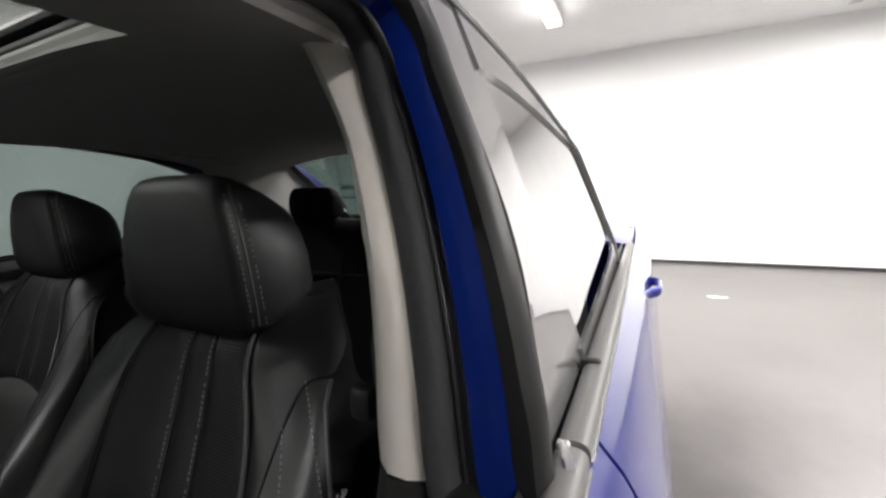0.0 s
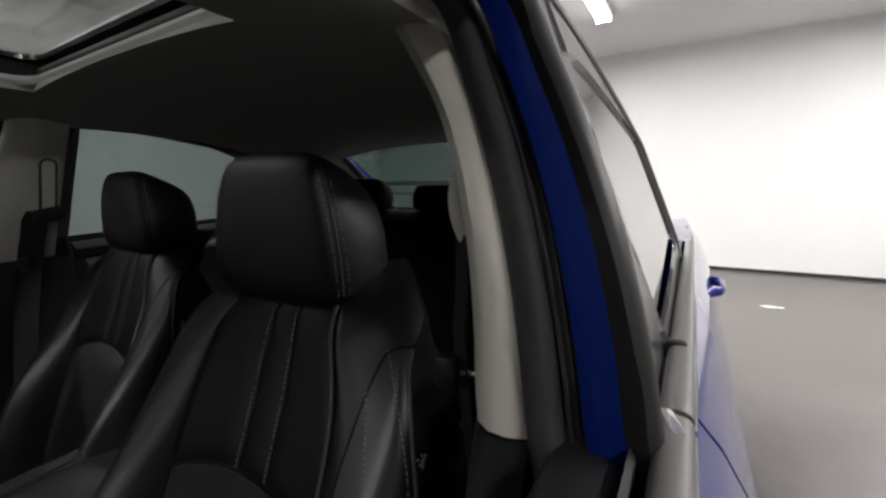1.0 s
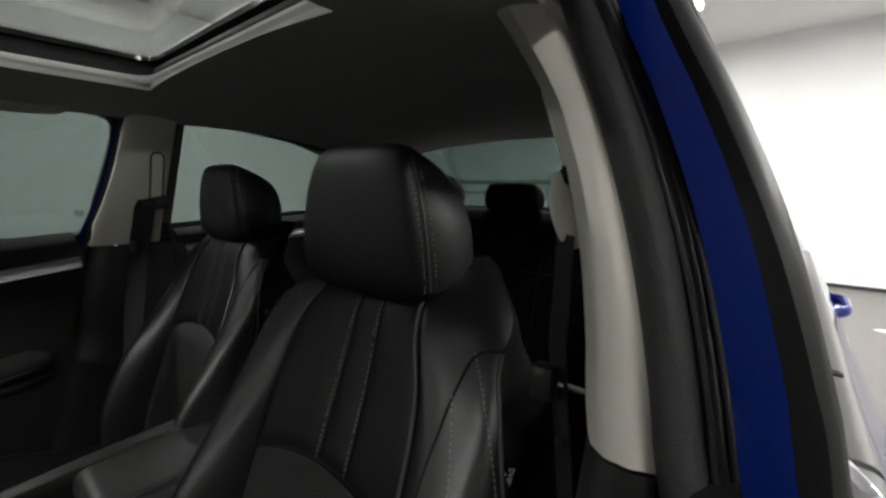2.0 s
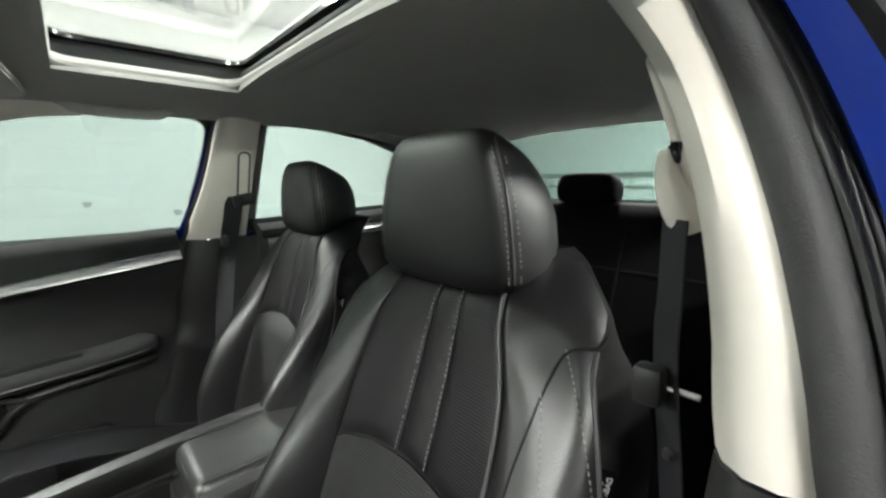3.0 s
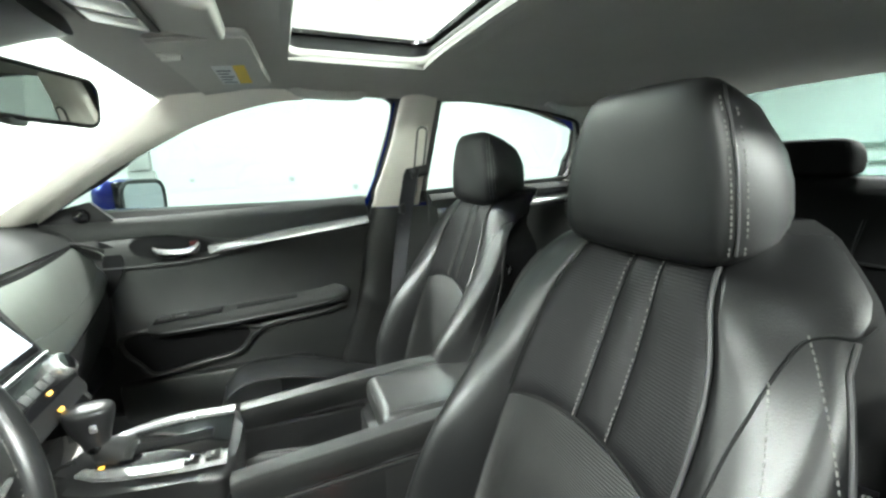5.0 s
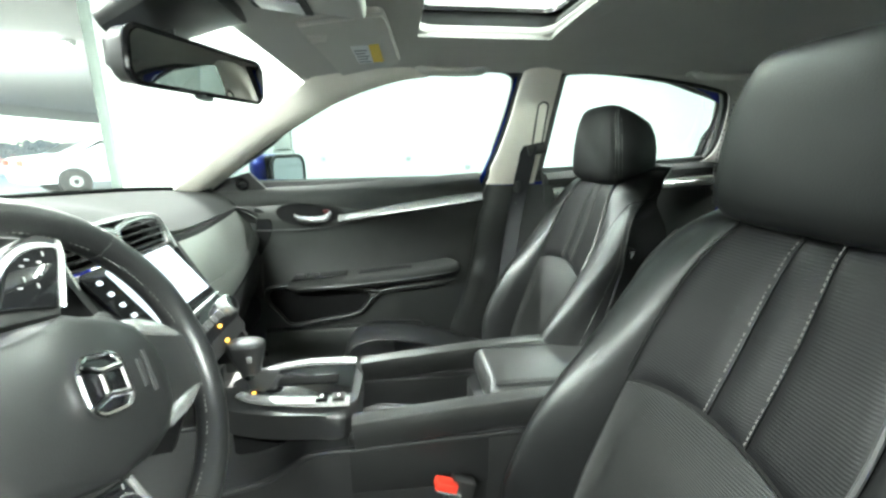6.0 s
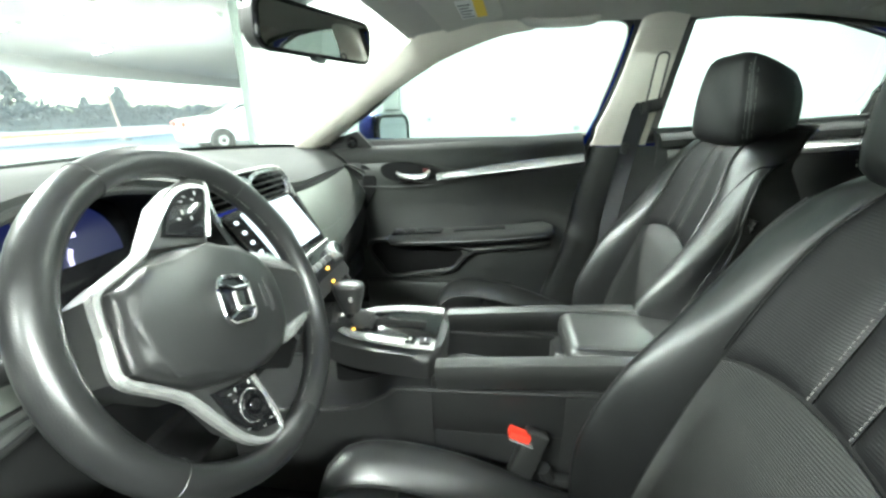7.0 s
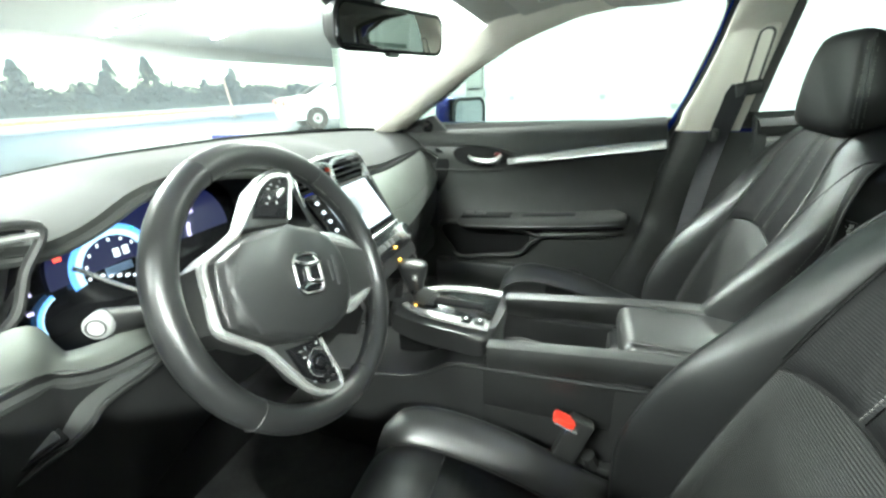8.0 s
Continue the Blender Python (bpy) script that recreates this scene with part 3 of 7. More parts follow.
for _i, _x in enumerate(_xs):
    for _j, _y in enumerate(_ys):
        _yy = _y + (0.06 * (1 - (_x / 0.585) ** 2) * -1 if _j == 0 else 0)
        _v[_i, _j] = _bm.verts.new((_x, _yy, liner_z(_x, _y)))
for _i in range(len(_xs) - 1):
    for _j in range(len(_ys) - 1):
        _cx, _cy = (_xs[_i] + _xs[_i + 1]) / 2, (_ys[_j] + _ys[_j + 1]) / 2
        if abs(_cx) < 0.34 and -0.345 < _cy < -0.02:
            continue
        _bm.faces.new((_v[_i, _j], _v[_i + 1, _j], _v[_i + 1, _j + 1], _v[_i, _j + 1]))
bmesh.ops.recalc_face_normals(_bm, faces=_bm.faces)
bmesh.ops.solidify(_bm, geom=_bm.faces[:], thickness=0.012)
part("headliner", _bm, LINER, body, "grey cloth headliner")


def rounded_rect(x0, x1, y0, y1, r, n=5):
    out = []
    for cx, cy, a0 in ((x1 - r, y1 - r, 0), (x0 + r, y1 - r, 90), (x0 + r, y0 + r, 180), (x1 - r, y0 + r, 270)):
        for i in range(n + 1):
            a = radians(a0 + 90 * i / n)
            out.append((cx + r * math.cos(a), cy + r * math.sin(a)))
    return out


# sunroof: rounded cloth lip, dark rail frame, shade drawn back, pane
_lip = [(x, y, liner_z(x, y) + 0.006) for x, y in rounded_rect(-0.352, 0.352, -0.357, -0.008, 0.05)]
part("sunroof_lip", sweep(_lip, ring(0.015, 10, 0.012), closed=True, up=(0, 0, 1)), LINER, body, "grey rounded lip round the sunroof opening")
_a, _b = [(x, y, liner_z(x, y) + 0.008) for x, y in rounded_rect(-0.355, 0.355, -0.36, -0.005, 0.05)], [(x, y, 1.398) for x, y in rounded_rect(-0.39, 0.39, -0.375, 0.03, 0.05)]
part("sunroof_frame", band(_a + _a[:1], _b + _b[:1], -0.008, 3), SUNFRAME, body, "dark sunroof rail frame")
_a, _b = [(x, y, 1.386) for x, y in rounded_rect(-0.43, 0.43, -0.42, 0.08, 0.05)], [(x, y, 1.392) for x, y in rounded_rect(-0.372, 0.372, -0.345, 0.0, 0.04)]
part("sunroof_seal", band(_a + _a[:1], _b + _b[:1], 0.01, 2), GLOSS, body)
part("sunroof_shade", rbox((0.68, 0.05, 0.022), (0, 0.012, 1.352), 0.009), SUNFRAME, body, "dark edge of the drawn-back sunroof shade")
_bm = sheet([[(-0.375 + 0.075 * i, -0.35 + 0.07 * j, 1.401 - 0.006 * abs(i - 5) / 5) for j in range(6)] for i in range(11)], 0.004)
part("sunroof_pane", _bm, ROOFGLASS, body, "tinted sunroof glass")
_roll = smooth_line([(-0.36, -0.004, 1.335), (-0.34, 0.010, 1.333), (-0.25, 0.016, 1.334), (0.0, 0.017, 1.335), (0.25, 0.016, 1.334), (0.34, 0.010, 1.333), (0.36, -0.004, 1.335)], 30)
part("sunroof_roll", sweep(_roll, ring(0.027, 16, 0.012, 0.85), up=(0, 0, 1), scale=lambda t: min(1.0, 0.35 + 6 * min(t, 1 - t))), LINER, body, "rolled grey cloth edge behind the sunroof opening")


def side_trim(s):
    """Pillar covers, rail and seals on one side of the cabin."""
    def cover(zs, rear, out=0.0):
        rows = []
        for z in zs:
            y = post_y(s, z)
            x = gx(z) if z > 0.935 else gx(0.935) - 0.02 * (0.935 - z)
            sec = [(0.002, 0.0), (-0.012, -0.006), (-0.028, -0.005), (-0.04, 0.004), (-0.047, 0.018), (-0.05, 0.05)]
            wide = 1.0 + (0.25 if s > 0 else 0.2) * max(0.0, (z - 1.13) / 0.17) ** 2
            x -= (0.022 if s > 0 else 0.0) * max(0.0, (z - 1.17) / 0.13) ** 2
            x += bow(z) + 0.007 * math.sin(math.pi * min(1.0, max(0.0, (z - 0.93) / 0.34))) if s > 0 else 0.0
            sec = [Vector((s * (x + dx * wide), y + dy, z)) for dx, dy in sec]
            end = Vector((s * (x - 0.03 * wide), rear(z), z))
            rows.append(sec + [sec[-1].lerp(end, k / 4) for k in range(1, 5)])
        return sheet(rows, 0.004 * s)

    zs = [0.936 + 0.019 * i for i in range(20)]
    part("b_pillar_trim", cover(zs, lambda z: lerp(0.088, 0.115, (z - 0.935) / 0.355) if s > 0 else lerp(0.078, 0.105, (z - 0.935) / 0.355)), LIGHTTRIM, body, "warm light grey upper pillar cover")
    zl = [0.28 + 0.0653 * i for i in range(11)]
    part("b_pillar_lower_trim", cover(zl, lambda z: (0.09 if s > 0 else 0.13) + 0.05 * (0.936 - z)), LOWTRIM if s < 0 else PLASTIC, body, "dark lower pillar cover")
    # belt height slider, guide and webbing
    hs = part("belt_slider", rbox((0.012, 0.045, 0.15), (s * (gx(1.13) - 0.045), 0.062, 1.135), 0.006, Matrix.Rotation(s * -0.36, 4, "Y")), LIGHTTRIM, body, "pale seat belt height slider")
    if s > 0:
        part("slider_button", rbox((0.012, 0.016, 0.02), (s * (gx(1.12) - 0.048), 0.045, 1.12), 0.004), GLOSS, hs)
    else:
        slot = [(s * (gx(1.12 + b * 0.95) - 0.052), 0.058 + a, 1.12 + b) for a, b in rounded_rect(-0.016, 0.016, -0.075, 0.075, 0.014)]
        part("slider_edge", tube(slot, 0.003, 6, closed=True), LIPGREY, hs)
    if s > 0:
        guide = smooth_line([(s * (gx(1.12) - 0.055), 0.046, 1.122), (s * (gx(1.10) - 0.060), 0.044, 1.10), (s * (gx(1.07) - 0.061), 0.043, 1.075), (s * (gx(1.05) - 0.058), 0.043, 1.052)], 14)
        part("belt_guide_cover", sweep(guide, ring(0.014, 14, 0.017, 0.85), up=(0, 1, 0), scale=curve_of([(0, 0.55), (0.3, 0.75), (0.6, 1.0), (0.85, 0.95), (1.0, 0.6)])), LIGHTTRIM, body, "pale plastic belt guide cover")
    else:
        part("belt_guide_cover", sweep([(s * (gx(1.07) - 0.062), 0.025 + 0.014 * k, 1.048 + 0.003 * k) for k in range(5)], ring(0.011, 12, 0.018), up=(0, 0, 1)), PLASTIC, body, "plastic belt guide cover")
    web = [Vector((s * 0.622, 0.03, 1.065)), Vector((s * 0.626, 0.02, 1.0)), Vector((s * 0.63, 0.01, 0.945)), Vector((s * 0.645, 0.02, 0.75)), Vector((s * 0.65, 0.03, 0.42))]
    if s < 0:
        web[3].y, web[4].y = -0.015, -0.045
    line = smooth_line(web, 16)
    wb = 1.0 if s > 0 else 1.5
    part("seat_belt", band([p + Vector((s * 0.014, -0.013, 0)) * wb for p in line], [p + Vector((-s * 0.014, 0.013, 0)) * wb for p in line], 0.0015, 3), BELT, body, "black seat belt webbing")
    part("belt_tongue", rbox((0.024, 0.020, 0.034), (s * 0.624, -0.006, 0.932), 0.006), PLASTIC, body, "black seat belt tongue")
    part("belt_tongue_plate", tube([(s * 0.628, 0.0, 0.930), (s * 0.642, 0.004, 0.929), (s * 0.658, 0.006, 0.928)], 0.003, 8), SILVER, body, "bare metal tongue plate")
    part("belt_stop_button", lathe([(0.0, 0.004), (0.004, 0.0035), (0.0055, 0.0)], (s * 0.641, -0.002, 0.876), (-s * 0.4, -1, 0), 14), PLASTIC, body)
    # A pillar
    win = smooth_line([on_side(s, y, z, -0.004) for y, z in ((-0.30, 1.277), (-0.413, 1.259), (-0.588, 1.199), (-0.761, 1.109), (-0.90, 1.02), (-1.03, 0.925))], 24)
    glassline = smooth_line([(s * 0.55, -0.42, 1.318), (s * 0.553, -0.52, 1.30), (s * 0.562, -0.61, 1.272), (s * 0.60, -0.80, 1.142), (s * 0.632, -0.97, 1.02), (s * 0.655, -1.12, 0.925)], 24)
    part("a_pillar_trim", band(win, glassline, -0.012 * s, 8, (-s * 0.012, 0.012, -0.004)), LIGHTTRIM, body, "warm light grey windscreen pillar cover")
    # roof rail between the windows and the headliner
    top = smooth_line([on_side(s, y, z, -0.002) for y, z in ((-0.36, 1.268), (-0.247, 1.283), (-0.10, 1.29), (0.10, 1.291), (0.242, 1.291), (0.409, 1.279), (0.66, 1.245), (0.80, 1.20))], 24)
    lin = [Vector((s * 0.575, p.y, max(liner_z(0.575, p.y), p.z + 0.006))) for p in top]
    part("roof_rail_trim", band(top, lin, -0.012 * s, 4, (-s * 0.006, 0, -0.006)), LINER, body)
    # C pillar
    cf = smooth_line([on_side(s, y, z, -0.004) for y, z in ((0.653, 1.246), (0.715, 1.217), (0.748, 1.10), (0.74, 1.03), (0.70, 1.0))], 12)
    cr = smooth_line([(s * 0.56, 1.08, 1.28), (s * 0.565, 1.12, 1.25), (s * 0.60, 1.35, 1.12), (s * 0.62, 1.50, 1.02), (s * 0.62, 1.52, 0.98)], 12)
    part("c_pillar_trim", band(cf, cr, -0.012 * s, 8, (-s * 0.02, 0, 0)), LINER, body, "grey rear pillar cover")
    # door opening seal: a broad woven bulb, a groove, a bright-edged lip and a second groove
    line = opening(s, 0.0180 if s > 0 else 0.0155, 0.002)
    part("door_seal", sweep(line, [(0.0145, -0.012), (0.0145, 0.002), (0.012, 0.010), (0.0065, 0.0145), (0.0, 0.016), (-0.0065, 0.0145), (-0.012, 0.010), (-0.0145, 0.002), (-0.0145, -0.012)], up=(s * 0.02, -1, -0.6)), RUBBER_CLOTH, body, "woven black door opening seal", sharp=60)
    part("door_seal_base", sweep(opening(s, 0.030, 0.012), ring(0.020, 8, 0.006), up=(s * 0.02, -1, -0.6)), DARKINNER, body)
    part("door_seal_lip", sweep(opening(s, 0.0375, 0.001, 0.014), ring(0.0046, 10, 0.0085), up=(s * 0.02, -1, -0.6)), SEALLIP, body, "smooth black rubber sealing lip")
    part("door_seal_lip", sweep(opening(s, 0.0438, 0.004, 0.014), ring(0.0020, 8, 0.005), up=(s * 0.02, -1, -0.6)), RUBBER, body)
    # grab handles
    for y0, y1 in ((-0.34, -0.125), (0.52, 0.73)):
        dz = liner_z(0.545, (y0 + y1) / 2) - liner_z(0.545, 0)
        pts = smooth_line([(s * 0.556, y0, 1.300 + dz), (s * 0.545, y0 + 0.022, 1.279 + dz), (s * 0.538, y0 + 0.05, 1.273 + dz), (s * 0.537, (y0 + y1) / 2, 1.271 + dz), (s * 0.538, y1 - 0.05, 1.273 + dz), (s * 0.545, y1 - 0.022, 1.279 + dz), (s * 0.556, y1, 1.300 + dz)], 28)
        g = part("grab_handle", sweep(pts, ring(0.0125, 12, 0.0085, 0.8), up=(s, 0, 0.6)), LINER, body, "grey folding grab handle")
        for yy in (y0 + 0.006, y1 - 0.006):
            part("handle_mount", rbox((0.04, 0.036, 0.016), (s * 0.552, yy, 1.292 + dz), 0.007, Matrix.Rotation(s * 0.35, 4, "Y")), LINER, g)


side_trim(1), side_trim(-1)

# windscreen, rear window, their blinds of black edge
_lo = smooth_line([(-0.70, -1.02, 0.915), (-0.60, -1.17, 0.93), (-0.30, -1.31, 0.94), (0, -1.345, 0.942), (0.30, -1.31, 0.94), (0.60, -1.17, 0.93), (0.70, -1.02, 0.915)], 24)
_hi = smooth_line([(-0.585, -0.55, 1.295), (-0.50, -0.63, 1.305), (-0.25, -0.70, 1.318), (0, -0.72, 1.322), (0.25, -0.70, 1.318), (0.50, -0.63, 1.305), (0.585, -0.55, 1.295)], 24)
_p = part("windscreen", band(_lo, _hi, 0.005, 8, (0, -0.02, 0.02)), FRONTGLASS, body, "clear windscreen")
_p.visible_shadow = False
part("windscreen_edge", tube([q + Vector((0, 0.020, 0.010)) for q in _lo], 0.013, 8), BLACKEDGE, body, "black lower edge of the windscreen")
_lo = smooth_line([(-0.58, 1.50, 1.0), (-0.3, 1.62, 1.0), (0, 1.66, 1.0), (0.3, 1.62, 1.0), (0.58, 1.50, 1.0)], 20)
_hi = smooth_line([(-0.55, 1.02, 1.30), (-0.28, 1.075, 1.312), (0, 1.09, 1.316), (0.28, 1.075, 1.312), (0.55, 1.02, 1.30)], 20)
_p = part("rear_window", band(_lo, _hi, 0.005, 8, (0, 0.02, 0.02)), REARGLASS, body, "green tinted rear window")
_p.visible_shadow = False
_bm = sheet([[(-0.62 + 0.124 * i, y, z) for y, z in ((1.02, 0.955), (1.2, 0.975), (1.45, 0.98), (1.66, 0.985))] for i in range(11)], 0.02)
for _q in (0, -1):
    _e = smooth_line([_lo[_q], _lo[_q].lerp(_hi[_q], 0.5), _hi[_q]], 12)
    part("rear_window_edge", band([p + Vector((0.09 if _q else -0.09, -0.010, 0)) for p in _e], [p + Vector((-0.035 if _q else 0.035, -0.018, -0.004)) for p in _e], 0.004, 2), PLASTIC, body, "black edge of the rear window")
part("rear_window_sill", sweep([p + Vector((0, -0.006, -0.004)) for p in _lo], ring(0.014, 8, 0.024), up=(0, 0, 1)), DARKINNER, body, "black lower edge of the rear window")
part("parcel_shelf", _bm, CARPET, body, "black rear parcel shelf")
_bm = sheet([[(-0.70 + 0.14 * i, y, z) for y, z in ((-1.45, 0.55), (-1.30, 0.24), (-0.95, 0.20), (0.2, 0.20), (0.3, 0.24), (1.0, 0.26), (1.25, 0.5))] for i in range(11)], 0.02)
part("floor_carpet", _bm, CARPET, body, "black floor carpet")
for _s in (-1, 1):
    part("sill_trim", rbox((0.09, 1.9, 0.10), (_s * 0.715, 0.02, 0.30), 0.02), PLASTIC, body)


# ---- doors ----
def skin_x(z):
    return curve_of([(0.22, 0.845), (0.30, 0.875), (0.45, 0.895), (0.62, 0.91), (0.76, 0.905), (0.86, 0.885), (0.92, 0.855), (0.955, 0.825)])(z)


def plan_taper(y):
    """The body draws in towards the nose and the tail."""
    return 1.0 - 0.05 * max(0.0, (-y - 0.8) / 1.2) ** 2 - 0.05 * max(0.0, (y - 1.0) / 1.3) ** 2




def skin_panel(s, y0, y1, step=0.05, hole=None, zmax=0.955):
    """A stretch of outer body side from y0 to y1, with a wheel arch cut out at hole = (y, z, radius)."""
    n = max(2, round((y1 - y0) / step))
    bm = bmesh.new()
    zs = [0.22 + (zmax - 0.22) * i / 21 for i in range(22)]
    v = [[bm.verts.new((s * skin_x(z) * plan_taper(y0 + (y1 - y0) * i / n), y0 + (y1 - y0) * i / n, z)) for z in zs] for i in range(n + 1)]
    for i in range(n):
        for j in range(21):
            if hole and (Vector((v[i][j].co.y + step / 2 - hole[0], v[i][j].co.z + 0.017 - hole[1]))).length < hole[2]:
                continue
            bm.faces.new((v[i][j], v[i + 1][j], v[i + 1][j + 1], v[i][j + 1]))
    bmesh.ops.delete(bm, geom=[q for q in bm.verts if not q.link_faces], context="VERTS")
    bmesh.ops.recalc_face_normals(bm, faces=bm.faces)
    bmesh.ops.solidify(bm, geom=bm.faces[:], thickness=0.012)
    return bm


def win_frame(door, s, outline, gone=False):
    """Painted frame, rubber run and pane round a side window."""
    cy, cz = sum(q[0] for q in outline) / len(outline), sum(q[1] for q in outline) / len(outline)
    grow = lambda q, m: (q[0] + m * (1 if q[0] > cy else -1), q[1] + m * (1 if q[1] > cz else -1))
    edge = smooth_line([on_side(s, y, z, 0.026) for y, z in outline], 90, closed=True)
    wide = smooth_line([on_side(s, *grow(q, 0.03), 0.026) for q in outline], 90, closed=True)
    part("window_frame", band(edge + edge[:1], wide + wide[:1], 0.014 * s, 3), PLASTIC, door, "dark window frame lining")
    # on the far side the outer pane is a little larger than the trimmed opening
    big = outline if s > 0 else [(y + (0.034 if y > cy else -0.012), z + (0.026 if z > cz else -0.006)) for y, z in outline]
    if s < 0:
        edge = smooth_line([on_side(s, y, z, out_at(z) - 0.002) for y, z in big], 90, closed=True)
        wide = smooth_line([on_side(s, *grow(q, 0.014), out_at(q[1]) - 0.004) for q in big], 90, closed=True)
        part("window_surround", band(edge + edge[:1], wide + wide[:1], 0.006 * s, 2), PILLARGLOSS, door, "gloss black outer window surround")
    inner = smooth_line([on_side(s, y, z, 0.020) for y, z in outline], 90, closed=True)
    part("window_run", sweep(inner, ring(0.004, 6, 0.006), closed=True, up=(s, 0, 0.3)), RUBBER, door, "black rubber glass run")
    if not gone:
        bm = bmesh.new()
        pane = [bm.verts.new(on_side(s, y, z, out_at(z))) for y, z in [(q.y, q.z) for q in smooth_line([(0, y, z) for y, z in big], 60, closed=True)]]
        bm.faces.new(pane)
        bmesh.ops.solidify(bm, geom=bm.faces[:], thickness=0.004)
        p = part("window_pane", bm, OUTGLASS if s > 0 else SIDEGLASS, door, "green tinted window pane")
        p.visible_shadow = False


def mirror_on(door, s):
    """Door mirror with its sail panel."""
    part("mirror_sail", slab([(-1.03, 0.915), (-0.83, 0.925), (-0.885, 0.985), (-0.96, 0.965)], 0.02 * -s, (0, 1, 0), (0, 0, 1), (s * 0.735, 0, 0)), KNEE, door, "black triangular mirror sail")
    part("tweeter", lathe([(0.0, 0.012), (0.012, 0.011), (0.018, 0.005), (0.021, 0.0)], (s * 0.712, -0.905, 0.946), (-s, 0.5, 0), 20), GLOSS, door, "round gloss tweeter")
    shell = part("mirror_shell", rbox((0.215, 0.10, 0.155), (s * 0.968, -0.876, 0.966), 0.045, Matrix.Rotation(s * 0.25, 4, "Z"), 4), BLUE, door, "blue door mirror shell")
    part("mirror_foot", sweep([(s * 0.76, -0.91, 0.925), (s * 0.82, -0.90, 0.928), (s * 0.88, -0.885, 0.94)], ring(0.03, 10, 0.016), up=(0, 0, 1)), PLASTIC, door, "black mirror foot")
    turn = Matrix.Rotation(s * 0.25, 4, "Z")
    part("mirror_bezel", rbox((0.20, 0.02, 0.135), (s * 0.955, -0.832, 0.967), 0.008, Matrix.Rotation(s * 0.36, 4, "Z")), GLOSS, shell)
    out = rounded_rect(-0.098, 0.098, -0.072, 0.062, 0.040)
    q = Matrix.Rotation(s * 0.40, 3, "Z")
    rim = [Vector((s * 0.95, -0.812, 0.972)) + q @ Vector((a, 0.0, b)) for a, b in out]
    part("mirror_rim", tube(rim, 0.007, 8, closed=True), PLASTIC, shell, "black mirror rim")
    part("mirror_glass", slab(out, 0.004 * 1, q @ Vector((-1, 0, 0)), (0, 0, 1), Vector((s * 0.95, -0.815, 0.972))), DOORMIRROR, shell, "mirror glass")


def belt_strip(door, s, y0, y1):
    line = [(s * 0.824 * plan_taper(y), y, 0.942 + 0.02 * (y + 1.0) / 2.0) for y in [y0 + (y1 - y0) * i / 14 for i in range(15)]]
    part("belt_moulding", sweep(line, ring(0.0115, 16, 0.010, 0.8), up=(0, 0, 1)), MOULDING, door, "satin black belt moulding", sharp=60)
    part("glass_wiper", sweep([(p[0] - s * 0.022, p[1], p[2] - 0.002) for p in line], [(-0.004, -0.012), (0.004, -0.012), (0.003, 0.004), (-0.001, 0.008)], up=(0, 0, 1)), RUBBER, door)
    part("chrome_edge", sweep([(p[0] + s * 0.0122, p[1], p[2] - 0.005) for p in line], ring(0.0016, 6, 0.003), up=(0, 0, 1)), CHROME, door, "thin bright edge of the moulding")


def inner_card(s, y0, y1, zb=0.28, out=0.012, drop=0.0, rear=None):
    """Door card from the sill to the belt line, hollowed towards its middle."""
    belt_z = curve_of([(-1.05, 0.915), (-0.71, 0.922), (-0.41, 0.942), (-0.1, 0.962), (0.34, 0.986), (0.75, 1.012)])
    prof = curve_of([(0.0, 0.70), (0.15, 0.705), (0.35, 0.70), (0.5, 0.708), (0.68, 0.722), (0.8, 0.715), (0.88, 0.70), (0.95, 0.712), (1.0, 0.738)])
    rows = []
    for i in range(31):
        y = y0 + (y1 - y0) * i / 30
        col = []
        for k in range(27):
            z = zb + (belt_z(y) - drop - zb) * k / 26
            col.append((s * (prof(k / 26) + out), y0 + ((rear(z) if rear else y1) - y0) * i / 30, z))
        rows.append(col)
    return sheet(rows, 0.02 * s), belt_z, prof


